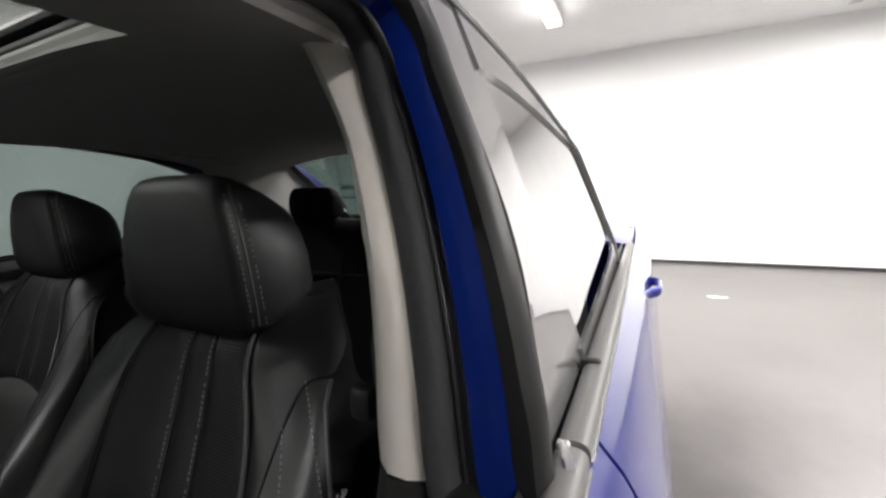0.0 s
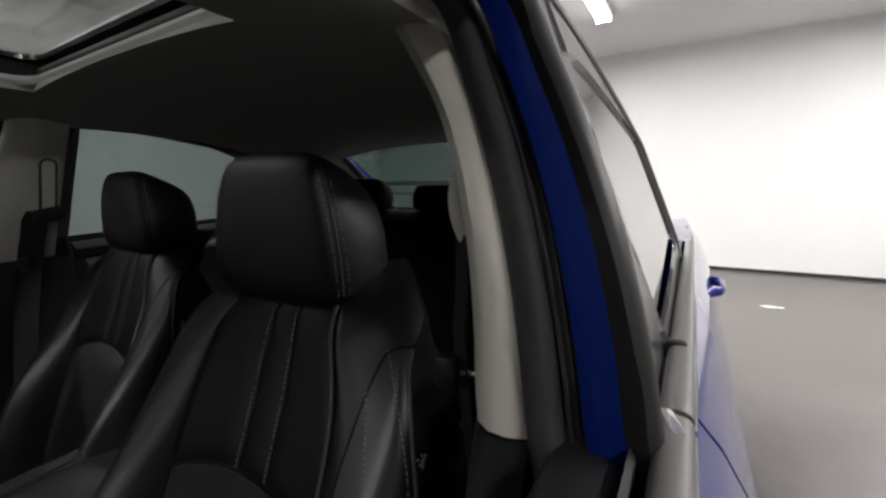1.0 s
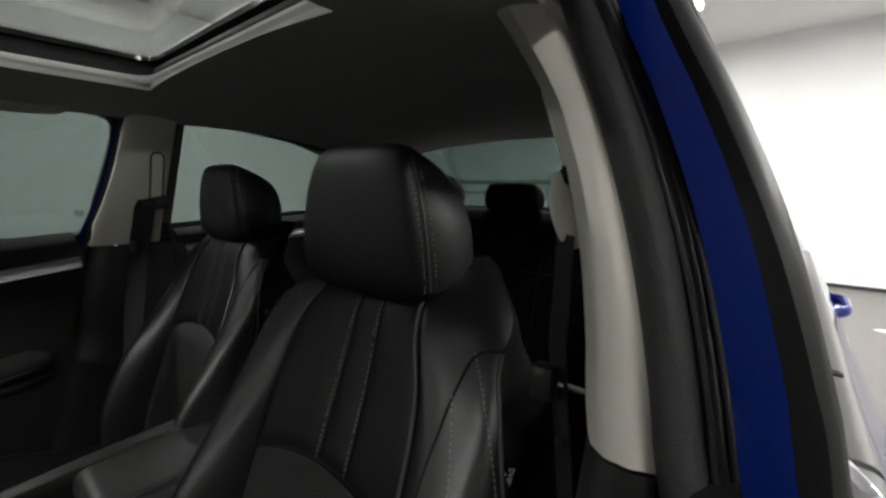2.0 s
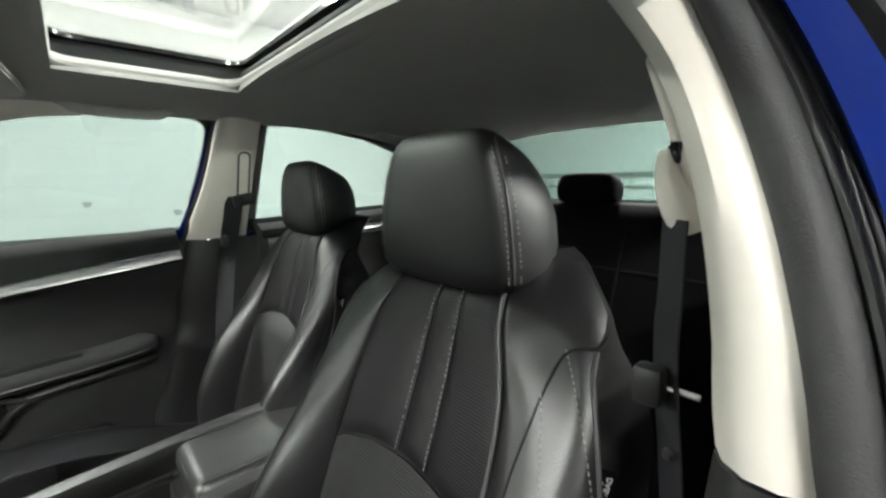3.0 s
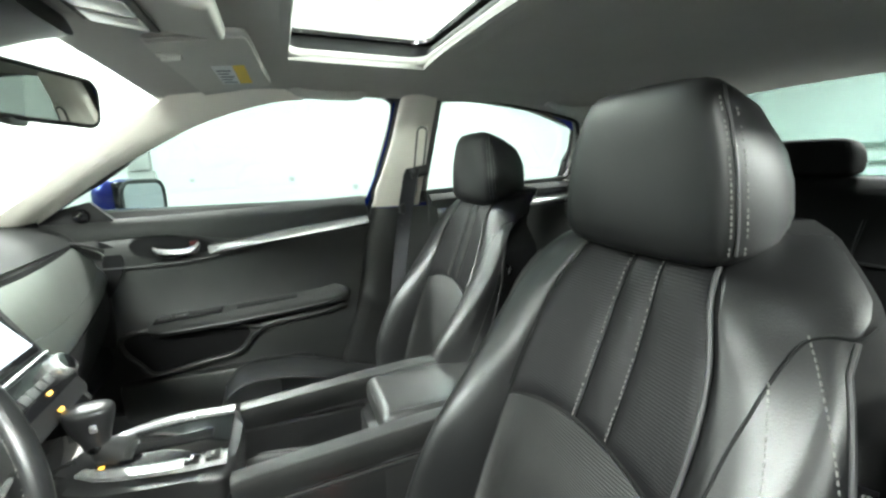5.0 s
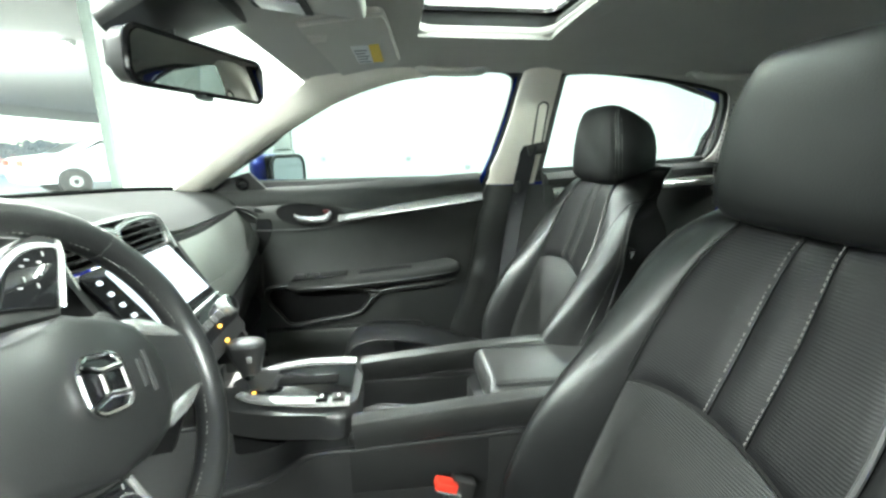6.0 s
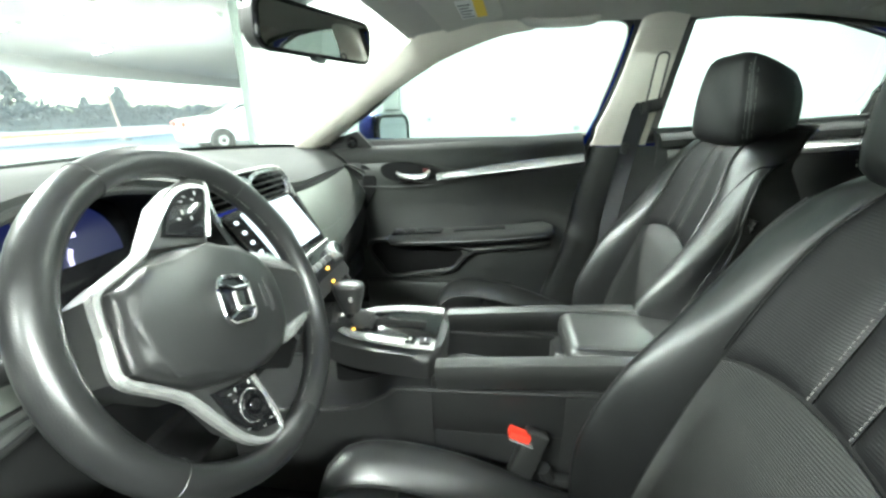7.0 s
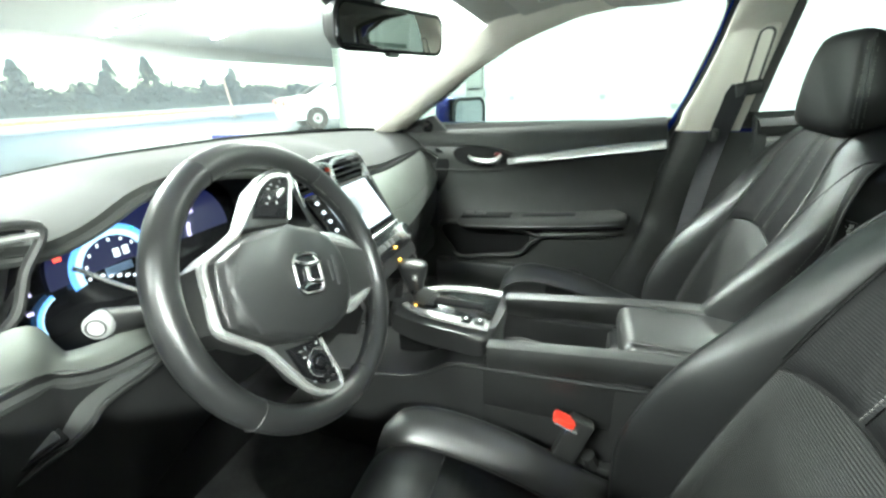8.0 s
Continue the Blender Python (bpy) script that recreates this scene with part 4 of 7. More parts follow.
def passenger_front_door():
    s = -1
    d = thing("passenger_door", "closed black-lined front passenger door with silver trim strip", "car door", (-0.80, -0.5, 0.22))
    part("outer_skin", skin_panel(s, -1.02, -0.004), BLUE, d, "blue painted outer skin")
    bm, belt_z, prof = inner_card(s, -1.03, -0.125, rear=curve_of([(0.28, -0.235), (0.406, -0.205), (0.671, -0.130), (0.80, -0.092), (0.87, -0.098), (0.92, -0.108), (0.97, -0.118)]))
    part("door_card", bm, DOORSKIN, d, "dark padded door card")
    win_frame(d, s, FRONT_WIN)
    belt_strip(d, s, -1.0, -0.004)
    mirror_on(d, s)
    # silver strip, thin and tapering to its front end
    a = smooth_line([(-0.684, -0.60, 0.834), (-0.674, -0.50, 0.854), (-0.668, -0.34, 0.880), (-0.670, -0.118, 0.907)], 24)
    b = smooth_line([(-0.679, -0.60, 0.831), (-0.662, -0.50, 0.840), (-0.652, -0.34, 0.861), (-0.655, -0.118, 0.888)], 24)
    part("trim_strip", band(a, b, 0.012, 4, (0.005, 0, 0)), SILVER, d, "satin silver trim strip")
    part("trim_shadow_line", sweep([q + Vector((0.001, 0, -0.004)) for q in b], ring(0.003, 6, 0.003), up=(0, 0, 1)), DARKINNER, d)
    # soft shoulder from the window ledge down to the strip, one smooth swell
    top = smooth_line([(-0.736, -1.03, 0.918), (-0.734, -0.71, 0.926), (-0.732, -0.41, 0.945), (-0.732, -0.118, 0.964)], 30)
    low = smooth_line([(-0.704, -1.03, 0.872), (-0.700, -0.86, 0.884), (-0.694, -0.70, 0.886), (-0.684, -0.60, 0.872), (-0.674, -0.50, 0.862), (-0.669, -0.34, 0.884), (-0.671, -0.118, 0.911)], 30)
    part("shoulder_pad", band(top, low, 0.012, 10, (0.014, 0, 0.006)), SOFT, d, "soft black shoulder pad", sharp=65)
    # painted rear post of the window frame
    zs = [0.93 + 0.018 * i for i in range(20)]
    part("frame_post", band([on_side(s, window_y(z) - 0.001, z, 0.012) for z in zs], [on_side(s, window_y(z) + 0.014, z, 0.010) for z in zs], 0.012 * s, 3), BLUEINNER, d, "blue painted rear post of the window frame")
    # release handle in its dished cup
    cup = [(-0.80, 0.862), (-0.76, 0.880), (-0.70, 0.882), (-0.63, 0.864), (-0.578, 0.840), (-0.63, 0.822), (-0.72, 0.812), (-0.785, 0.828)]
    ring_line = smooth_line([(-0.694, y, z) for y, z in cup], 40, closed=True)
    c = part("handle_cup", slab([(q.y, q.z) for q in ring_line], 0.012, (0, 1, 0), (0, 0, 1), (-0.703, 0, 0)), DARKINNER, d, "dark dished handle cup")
    part("cup_rim", tube(ring_line, 0.0035, 8, closed=True), KNEE, c)
    h = smooth_line([(-0.688, -0.745, 0.842), (-0.675, -0.72, 0.832), (-0.67, -0.67, 0.828), (-0.674, -0.64, 0.836), (-0.685, -0.625, 0.852)], 20)
    part("release_handle", sweep(h, ring(0.008, 10, 0.012), up=(0, 0, 1), scale=lambda t: 0.75 + 0.45 * math.sin(math.pi * t)), CHROME, d, "chrome release handle")
    part("lock_tab", rbox((0.008, 0.022, 0.012), (-0.690, -0.640, 0.855), 0.003), material("dull_red_plastic", (0.09, 0.006, 0.006), 0.4), d, "small dull red lock tab")
    brow = smooth_line([(-0.703, -1.0, 0.868), (-0.695, -0.84, 0.882), (-0.688, -0.72, 0.889), (-0.684, -0.63, 0.872), (-0.680, -0.56, 0.842)], 24)
    part("handle_brow", sweep(brow, ring(0.007, 8, 0.005), up=(0, 0, 1), scale=lambda t: 1.0 - 0.6 * t), SOFT, d, "raised crease over the handle")
    # arm rest with switch plate and grip
    pts = smooth_line([(-0.672, -0.765, 0.612), (-0.652, -0.72, 0.618), (-0.645, -0.55, 0.628), (-0.645, -0.35, 0.644), (-0.65, -0.24, 0.656), (-0.668, -0.195, 0.661)], 40)
    part("armrest", sweep(pts, [(-0.045, -0.024), (0.016, -0.026), (0.026, -0.022), (0.033, -0.010), (0.033, 0.004), (0.027, 0.014), (0.014, 0.019), (-0.045, 0.021)], up=(0, 0, 1), scale=lambda t: min(1.0, 0.6 + 6 * t, 0.45 + 6 * (1 - t))), SOFT, d, "padded black arm rest", sharp=65)
    part("armrest_edge", sweep([q + Vector((0.0315, 0, -0.010)) for q in pts[3:-3]], ring(0.003, 6, 0.004), up=(0, 0, 1)), PIPING, d, "thin grey edge line of the arm rest")
    part("switch_plate", rbox((0.06, 0.18, 0.008), (-0.660, -0.67, 0.6395), 0.003, Matrix.Rotation(0.06, 4, "X")), GLOSS, d, "gloss switch plate")
    for y in (-0.735, -0.69):
        part("window_switch", rbox((0.022, 0.03, 0.012), (-0.655, y, 0.6455 + 0.06 * (y + 0.67)), 0.003), PLASTIC, d)
    part("grip_recess", rbox((0.035, 0.18, 0.006), (-0.655, -0.45, 0.6555), 0.003, Matrix.Rotation(0.08, 4, "X")), DARKINNER, d)
    # map pocket: a hollow behind a raised hexagonal rim
    rim = [(-0.842, 0.597), (-0.852, 0.552), (-0.815, 0.50), (-0.778, 0.462), (-0.665, 0.478), (-0.552, 0.497), (-0.508, 0.543), (-0.482, 0.572), (-0.60, 0.592), (-0.75, 0.605)]
    line = smooth_line([(-0.668, y, z) for y, z in rim], 64, closed=True)
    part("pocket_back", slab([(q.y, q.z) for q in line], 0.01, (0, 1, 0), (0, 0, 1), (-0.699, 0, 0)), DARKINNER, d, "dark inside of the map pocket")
    part("pocket_rim", tube(line, 0.009, 8, closed=True), PLASTIC, d, "raised rim of the map pocket")
    part("pocket_front", rbox((0.05, 0.56, 0.14), (-0.690, -0.60, 0.375), 0.02), DOORSKIN, d)
    part("lower_swage", sweep(smooth_line([(-0.690, -0.505, 0.553), (-0.680, -0.47, 0.574), (-0.676, -0.38, 0.586), (-0.676, -0.26, 0.600), (-0.690, -0.205, 0.606)], 24), ring(0.018, 10, 0.015), up=(0, 0, 1)), DOORSKIN, d, "rounded lower swell of the door card")
    # stitched seam below the silver strip
    part("card_seam", tube(smooth_line([(-0.697, -1.0, 0.80), (-0.690, -0.85, 0.795), (-0.688, -0.66, 0.80), (-0.684, -0.5, 0.825), (-0.690, -0.15, 0.868)], 20), 0.0022, 6), PIPING, d)
    return d


passenger_front_door()


def rear_door(s):
    name = "rear door with black lining and lowered sill" if s < 0 else "closed blue rear door with gloss black window surround"
    d = thing("rear_door", name, "car door", (s * 0.80, 0.5, 0.22), "rear doors")
    part("outer_skin", skin_panel(s, 0.002, 1.0, hole=(1.36, 0.33, 0.36)), BLUE, d, "blue painted outer skin")
    bm, belt_z, prof = inner_card(s, 0.115, 0.80)
    part("door_card", bm, DOORSKIN, d, "dark padded door card")
    win_frame(d, s, REAR_WIN)
    belt_strip(d, s, -0.038 if s > 0 else 0.028, 0.98)
    part("moulding_joint", rbox((0.02, 0.012, 0.018), (s * 0.819, 0.10, 0.957), 0.004), RUBBER, d)
    line = smooth_line([(s * 0.700, 0.12, 0.95), (s * 0.695, 0.40, 0.968), (s * 0.70, 0.78, 0.99)], 16)
    part("shoulder_pad", sweep(line, [(-0.03, -0.02), (0.02, -0.02), (0.024, 0.0), (0.0, 0.018), (-0.03, 0.02)], up=(0, 0, 1)), SOFT, d)
    a = smooth_line([(s * 0.686, 0.14, 0.913), (s * 0.68, 0.40, 0.93), (s * 0.684, 0.74, 0.95)], 14)
    b = smooth_line([(s * 0.684, 0.14, 0.893), (s * 0.676, 0.40, 0.912), (s * 0.682, 0.74, 0.932)], 14)
    part("trim_strip", band(a, b, 0.012 * -s, 4, (-s * 0.006, 0, 0)), SILVER, d, "satin silver trim strip")
    # gloss black outer pillar plates, their base greyed for the reflected white walls
    zs = [0.935 + 0.0335 * i for i in range(13)]
    plate_y = curve_of([(0.93, -0.044), (0.96, -0.032), (1.0, -0.014), (1.08, 0.022), (1.16, 0.048), (1.24, 0.072), (1.34, 0.088)])
    f = [on_side(s, plate_y(z), z, 0.080 + 0.9 * bow(z)) for z in zs]
    r = [on_side(s, lerp(0.138, 0.165, (z - 0.935) / 0.4), z, 0.0835) for z in zs]
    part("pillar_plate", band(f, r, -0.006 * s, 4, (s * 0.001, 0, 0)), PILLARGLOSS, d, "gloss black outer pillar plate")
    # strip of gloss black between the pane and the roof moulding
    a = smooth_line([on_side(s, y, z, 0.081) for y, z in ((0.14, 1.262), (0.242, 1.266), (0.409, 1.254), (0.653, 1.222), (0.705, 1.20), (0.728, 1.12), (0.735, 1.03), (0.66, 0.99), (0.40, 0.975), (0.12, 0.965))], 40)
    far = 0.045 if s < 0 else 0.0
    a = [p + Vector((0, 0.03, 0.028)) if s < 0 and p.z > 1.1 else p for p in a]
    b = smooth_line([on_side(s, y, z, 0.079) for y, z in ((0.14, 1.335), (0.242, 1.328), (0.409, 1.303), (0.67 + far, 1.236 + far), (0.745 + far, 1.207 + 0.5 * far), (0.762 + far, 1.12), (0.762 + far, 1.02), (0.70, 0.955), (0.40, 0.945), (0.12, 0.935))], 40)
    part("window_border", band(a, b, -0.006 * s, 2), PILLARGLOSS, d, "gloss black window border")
    edge = smooth_line([on_side(s, y, z, 0.083) for y, z in ((0.70, 0.955), (0.757, 0.99), (0.762, 1.05), (0.76, 1.12), (0.748, 1.205), (0.68, 1.236), (0.42, 1.303), (0.24, 1.330), (0.08, 1.342))], 40)
    part("window_moulding", sweep(edge, ring(0.0075, 8, 0.007), up=(s, 0, 0.3)), RUBBER, d, "thin black moulding round the window")
    # pull handle
    h = smooth_line([(s * 0.876, 0.80, 0.868), (s * 0.896, 0.82, 0.87), (s * 0.898, 0.87, 0.872), (s * 0.896, 0.91, 0.873), (s * 0.872, 0.93, 0.873)], 18)
    part("pull_handle", sweep(h, ring(0.008, 10, 0.012), up=(0, 0, 1)), BLUE, d, "blue pull handle")
    return d


rear_door(1), rear_door(-1)


def driver_door():
    s = 1
    d = thing("driver_door", "closed blue driver's door with its window wound down", "car door", (0.80, -0.5, 0.22))
    part("outer_skin", skin_panel(s, -1.02, -0.004), BLUE, d, "blue painted outer skin")
    bm, belt_z, prof = inner_card(s, -1.03, -0.06, 0.28, 0.042, 0.05)
    part("door_card", bm, DOORSKIN, d, "dark padded door card")
    line = smooth_line([(0.782, -1.02, 0.892), (0.780, -0.71, 0.906), (0.779, -0.41, 0.92), (0.779, -0.14, 0.926), (0.779, -0.075, 0.926), (0.779, -0.026, 0.924)], 60)
    part("shoulder_pad", sweep(line, ring(0.027, 18, 0.022, 0.75), up=(0, 0, 1), scale=lambda t: math.sqrt(max(0.02, 1 - max(0.0, (t - 0.965) / 0.035) ** 2))), PLASTIC, d, "rounded black door top", sharp=60)
    # window frame of the rear post: painted inner face, glass run and outer sash
    zs = [0.90 + 0.02 * i for i in range(20)]
    for name, x0, x1, dy, mat, lab in (("frame_inner_face", 0.0475, 0.072, -0.004, BLUEINNER, "blue painted inner face of the window frame"),):
        a = opening(s, x0, dy, 0.012, 0.90)
        b = opening(s, x1, dy + 0.004, 0.016, 0.90)
        part(name, band(a, b, 0.012, 4, (0, -0.001, 0)), mat, d, lab)
    sash_y = curve_of([(0.93, -0.086), (0.96, -0.074), (1.0, -0.056), (1.08, -0.020), (1.16, 0.006), (1.24, 0.030), (1.34, 0.046)])
    zs = [0.93 + 0.02 * i for i in range(21)]
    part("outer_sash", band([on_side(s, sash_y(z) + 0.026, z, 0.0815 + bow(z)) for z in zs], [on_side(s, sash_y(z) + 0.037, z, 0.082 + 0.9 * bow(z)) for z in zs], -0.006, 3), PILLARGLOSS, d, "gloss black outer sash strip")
    run = opening(s, 0.0795, -0.001, 0.016, 0.90)
    part("glass_run", sweep(run, ring(0.0130, 12, 0.014, 0.8), up=(s * 0.02, -1, -0.6)), GLASSRUN, d, "black rubber glass run")
    top = smooth_line([on_side(s, y, z, 0.07) for y, z in ((0.06, 1.335), (-0.05, 1.332), (-0.247, 1.322), (-0.413, 1.298), (-0.588, 1.236), (-0.761, 1.146), (-0.93, 1.035), (-1.02, 0.955))], 40)
    part("window_frame", sweep(top, ring(0.014, 8, 0.014), up=(s, 0, 0.3)), RUBBER, d, "black upper window frame")
    part("sash_clip", rbox((0.010, 0.034, 0.008), (0.822, -0.054, 0.958), 0.003, Matrix.Rotation(0.3, 4, "Z")), CHROME, d, "small bright end clip of the moulding")
    belt_strip(d, s, -1.0, -0.045)
    mirror_on(d, s)
    h = smooth_line([(0.89, -0.30, 0.852), (0.912, -0.27, 0.854), (0.916, -0.19, 0.856), (0.912, -0.12, 0.858), (0.89, -0.09, 0.858)], 18)
    part("pull_handle", sweep(h, ring(0.010, 10, 0.016), up=(0, 0, 1)), BLUE, d, "blue pull handle")


driver_door()


# ---- the outer body ----
for _s in (-1, 1):
    part("front_wing", skin_panel(_s, -2.05, -1.03, hole=(-1.36, 0.33, 0.36), zmax=0.90), BLUE, body)
    part("rear_wing", skin_panel(_s, 1.008, 2.08, hole=(1.36, 0.33, 0.36), zmax=0.945), BLUE, body)
    _a = smooth_line([on_side(_s, y, z, 0.072) for y, z in ((-1.06, 0.945), (-0.761, 1.162), (-0.588, 1.252), (-0.413, 1.312), (-0.2, 1.338), (0.1, 1.345), (0.409, 1.312), (0.653, 1.250), (0.76, 1.20))] + [Vector((_s * 0.715, 1.0, 1.11))] + [Vector((_s * 0.66, 1.45, 1.04))], 40)
    _b = smooth_line([(_s * 0.70, -1.10, 0.935), (_s * 0.645, -0.80, 1.155), (_s * 0.605, -0.58, 1.285), (_s * 0.575, -0.40, 1.345), (_s * 0.56, -0.1, 1.368), (_s * 0.56, 0.2, 1.37), (_s * 0.56, 0.5, 1.352), (_s * 0.56, 0.8, 1.33), (_s * 0.58, 1.05, 1.325), (_s * 0.605, 1.5, 1.065)], 40)
    part("roof_side", band(_a, _b, 0.01 * _s, 5, (_s * 0.012, 0, 0.01)), BLUE, body)
    _q = [(_s * 0.826 * plan_taper(y), y, 0.953) for y in (0.98, 1.2, 1.5, 1.8, 2.1)]
    part("quarter_top", band(smooth_line(_q, 12), smooth_line([(_s * 0.76, 0.98, 0.962), (_s * 0.72, 1.15, 0.982), (_s * 0.66, 1.5, 0.985), (_s * 0.62, 1.8, 0.965), (_s * 0.62, 2.1, 0.93)], 12), -0.01 * _s, 4), BLUE, body)
    for _y in (-1.36, 1.34):
        _w = part("wheel", lathe([(0.20, -0.10), (0.30, -0.105), (0.322, -0.08), (0.325, 0.0), (0.322, 0.08), (0.30, 0.105), (0.20, 0.10)], (_s * 0.775, _y, 0.325), (1, 0, 0), 32), TYRE, body, "black tyre")
        part("rim", lathe([(0.0, 0.04), (0.06, 0.045), (0.10, 0.02), (0.19, 0.03), (0.215, 0.06), (0.218, 0.0)], (_s * 0.815, _y, 0.325), (_s, 0, 0), 32), SILVER, _w, "silver alloy rim")
_roofx = [-0.56 + 0.056 * i for i in range(21)]
_bm = bmesh.new()
_ry = [-0.66, -0.55, -0.42, -0.3, -0.15, 0.0, 0.08, 0.3, 0.55, 0.8, 1.05]
_v = [[_bm.verts.new((x, y - (0.07 * (1 - (x / 0.56) ** 2) if y == -0.66 else 0), curve_of([(-0.66, 1.325), (-0.42, 1.378), (-0.1, 1.405), (0.2, 1.41), (0.6, 1.385), (1.05, 1.322)])(y) - 0.035 * (abs(x) / 0.56) ** 2.4)) for x in _roofx] for y in _ry]
for _i in range(len(_ry) - 1):
    for _j in range(20):
        if -0.43 < _ry[_i] < 0.05 and abs(_roofx[_j] + 0.028) < 0.4:
            continue
        _bm.faces.new((_v[_i][_j], _v[_i + 1][_j], _v[_i + 1][_j + 1], _v[_i][_j + 1]))
bmesh.ops.recalc_face_normals(_bm, faces=_bm.faces)
bmesh.ops.solidify(_bm, geom=_bm.faces[:], thickness=0.01)
part("roof", _bm, BLUE, body, "blue roof panel")
_rows = []
for _y, _z in ((-1.37, 0.905), (-1.5, 0.90), (-1.8, 0.88), (-2.05, 0.80), (-2.2, 0.70)):
    _rows.append([(x * (1 - 0.1 * max(0, (-1.6 - _y))), _y + (0.27 * (x / 0.8) ** 2 if _y == -1.35 else 0.12 * (x / 0.8) ** 2), _z - 0.06 * (abs(x) / 0.8) ** 2.5) for x in [-0.8 + 0.08 * i for i in range(21)]])
part("bonnet", sheet(_rows, 0.012), BLUE, body, "blue bonnet")
_rows = []
for _z, _y in ((0.70, -2.19), (0.55, -2.24), (0.38, -2.22), (0.22, -2.12)):
    _rows.append([(x, _y + 0.30 * (abs(x) / 0.84) ** 3, _z) for x in [-0.84 + 0.084 * i for i in range(21)]])
part("front_bumper", sheet(_rows, 0.012), BLUE, body)
_rows = []
for _y, _z in ((1.68, 0.955), (1.85, 0.95), (2.12, 0.935), (2.2, 0.85), (2.26, 0.6), (2.24, 0.4), (2.12, 0.24)):
    _rows.append([(x, _y - 0.20 * (abs(x) / 0.84) ** 3, _z) for x in [-0.815 + 0.0815 * i for i in range(21)]])
part("tail_panel", sheet(_rows, 0.012), BLUE, body, "blue boot lid and rear bumper")
part("underbody", rbox((1.5, 4.1, 0.04), (0, 0.02, 0.175), 0.01), PLASTIC, body)
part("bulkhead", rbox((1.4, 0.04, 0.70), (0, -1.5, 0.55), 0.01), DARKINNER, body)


# ---- seats ----
half_w = curve_of([(0.34, 0.20), (0.5, 0.24), (0.65, 0.25), (0.80, 0.246), (0.87, 0.238), (0.91, 0.226), (0.943, 0.207), (0.962, 0.190), (0.978, 0.170), (0.993, 0.147), (1.004, 0.124), (1.012, 0.09)])
back_y = curve_of([(0.34, -0.20), (0.5, -0.155), (0.65, -0.106), (0.75, -0.072), (0.85, -0.036), (0.95, 0.0), (0.972, 0.018), (0.993, 0.046), (1.006, 0.076), (1.012, 0.10)])
bolster = curve_of([(0.34, 0.05), (0.5, 0.092), (0.58, 0.092), (0.66, 0.08), (0.74, 0.05), (0.82, 0.022), (0.88, 0.006), (0.94, -0.012), (0.995, -0.02)])


def back_at(u, z, cx, lift=0.0):
    """A place on the front of the backrest: u from -1 to 1 across, z its height."""
    a, b = abs(u), bolster(z)
    k = 1.0 - 0.62 * min(1.0, max(0.0, (z - 0.87) / 0.08))
    f = curve_of([(0, 0.0), (0.40, -0.002), (0.52, -0.006), (0.66, -0.6 * b - 0.006), (0.80, -b), (0.91, -0.75 * b + 0.002), (0.965, -0.25 * b + 0.010), (0.987, 0.010 + 0.022 * k), (1.0, 0.085 * k)])(a)
    # the shoulders are rounder than the bolsters below them
    g = curve_of([(0, 0.0), (0.40, -0.002), (0.60, 0.0), (0.75, 0.004), (0.86, 0.012), (0.94, 0.024), (0.98, 0.036), (1.0, 0.050)])(a)
    m = min(1.0, max(0.0, (z - 0.925) / 0.04))
    side = min(1.0, max(0.0, (a - 0.88) / 0.11))
    return Vector((cx + half_w(z) * u + math.copysign(lift * side, u), back_y(z) + lerp(f, g, m * m * (3 - 2 * m)) - lift * (1 - 0.75 * side), z))


def back_panel(u0, u1, z0, z1, cx, nu=8, nz=14, puff=0.005, lift=0.006, in_edge=None, out_edge=None):
    rows = []
    for i in range(nu + 1):
        s = i / nu
        u = lerp(u0, u1, s)
        lo = z0(u) if callable(z0) else z0
        hi = z1(u) if callable(z1) else z1
        col = []
        for j in range(nz + 1):
            t = j / nz
            e = min(1.0, 14 * min(s, 1 - s)) * min(1.0, 18 * min(t, 1 - t))
            z = lerp(lo, hi, t)
            uz = lerp(u0 * (in_edge(z) if in_edge else 1.0), u1 * (out_edge(z) if out_edge else 1.0), s)
            col.append(back_at(uz, z, cx, lift * (0.2 + 0.8 * e) + puff * 16 * s * (1 - s) * t * (1 - t) * 0.5))
        rows.append(col)
    return sheet(rows, math.copysign(0.012, u1 - u0))


cush_top = curve_of([(-0.70, 0.36), (-0.69, 0.40), (-0.66, 0.43), (-0.60, 0.443), (-0.50, 0.430), (-0.40, 0.404), (-0.30, 0.368), (-0.20, 0.345), (-0.05, 0.33)])
cush_half = curve_of([(-0.70, 0.205), (-0.66, 0.235), (-0.5, 0.255), (-0.25, 0.25), (-0.05, 0.23)])


def cush_at(u, y, cx, lift=0.0):
    a = abs(u)
    h = curve_of([(0, -0.004), (0.45, 0.0), (0.55, -0.004), (0.70, 0.022), (0.82, 0.030), (0.92, 0.010), (0.98, -0.03), (1.0, -0.07)])(a)
    return Vector((cx + cush_half(y) * u, y, cush_top(y) + h + lift))


def cush_panel(u0, u1, y0, y1, cx, nu=8, ny=12, puff=0.008, lift=0.006):
    rows = []
    for i in range(nu + 1):
        s = i / nu
        col = []
        for j in range(ny + 1):
            t = j / ny
            e = min(1.0, 14 * min(s, 1 - s)) * min(1.0, 18 * min(t, 1 - t))
            col.append(cush_at(lerp(u0, u1, s), lerp(y0, y1, t), cx, lift * (0.2 + 0.8 * e) + puff * 8 * s * (1 - s) * t * (1 - t)))
        rows.append(col)
    return sheet(rows, math.copysign(0.012, u1 - u0))


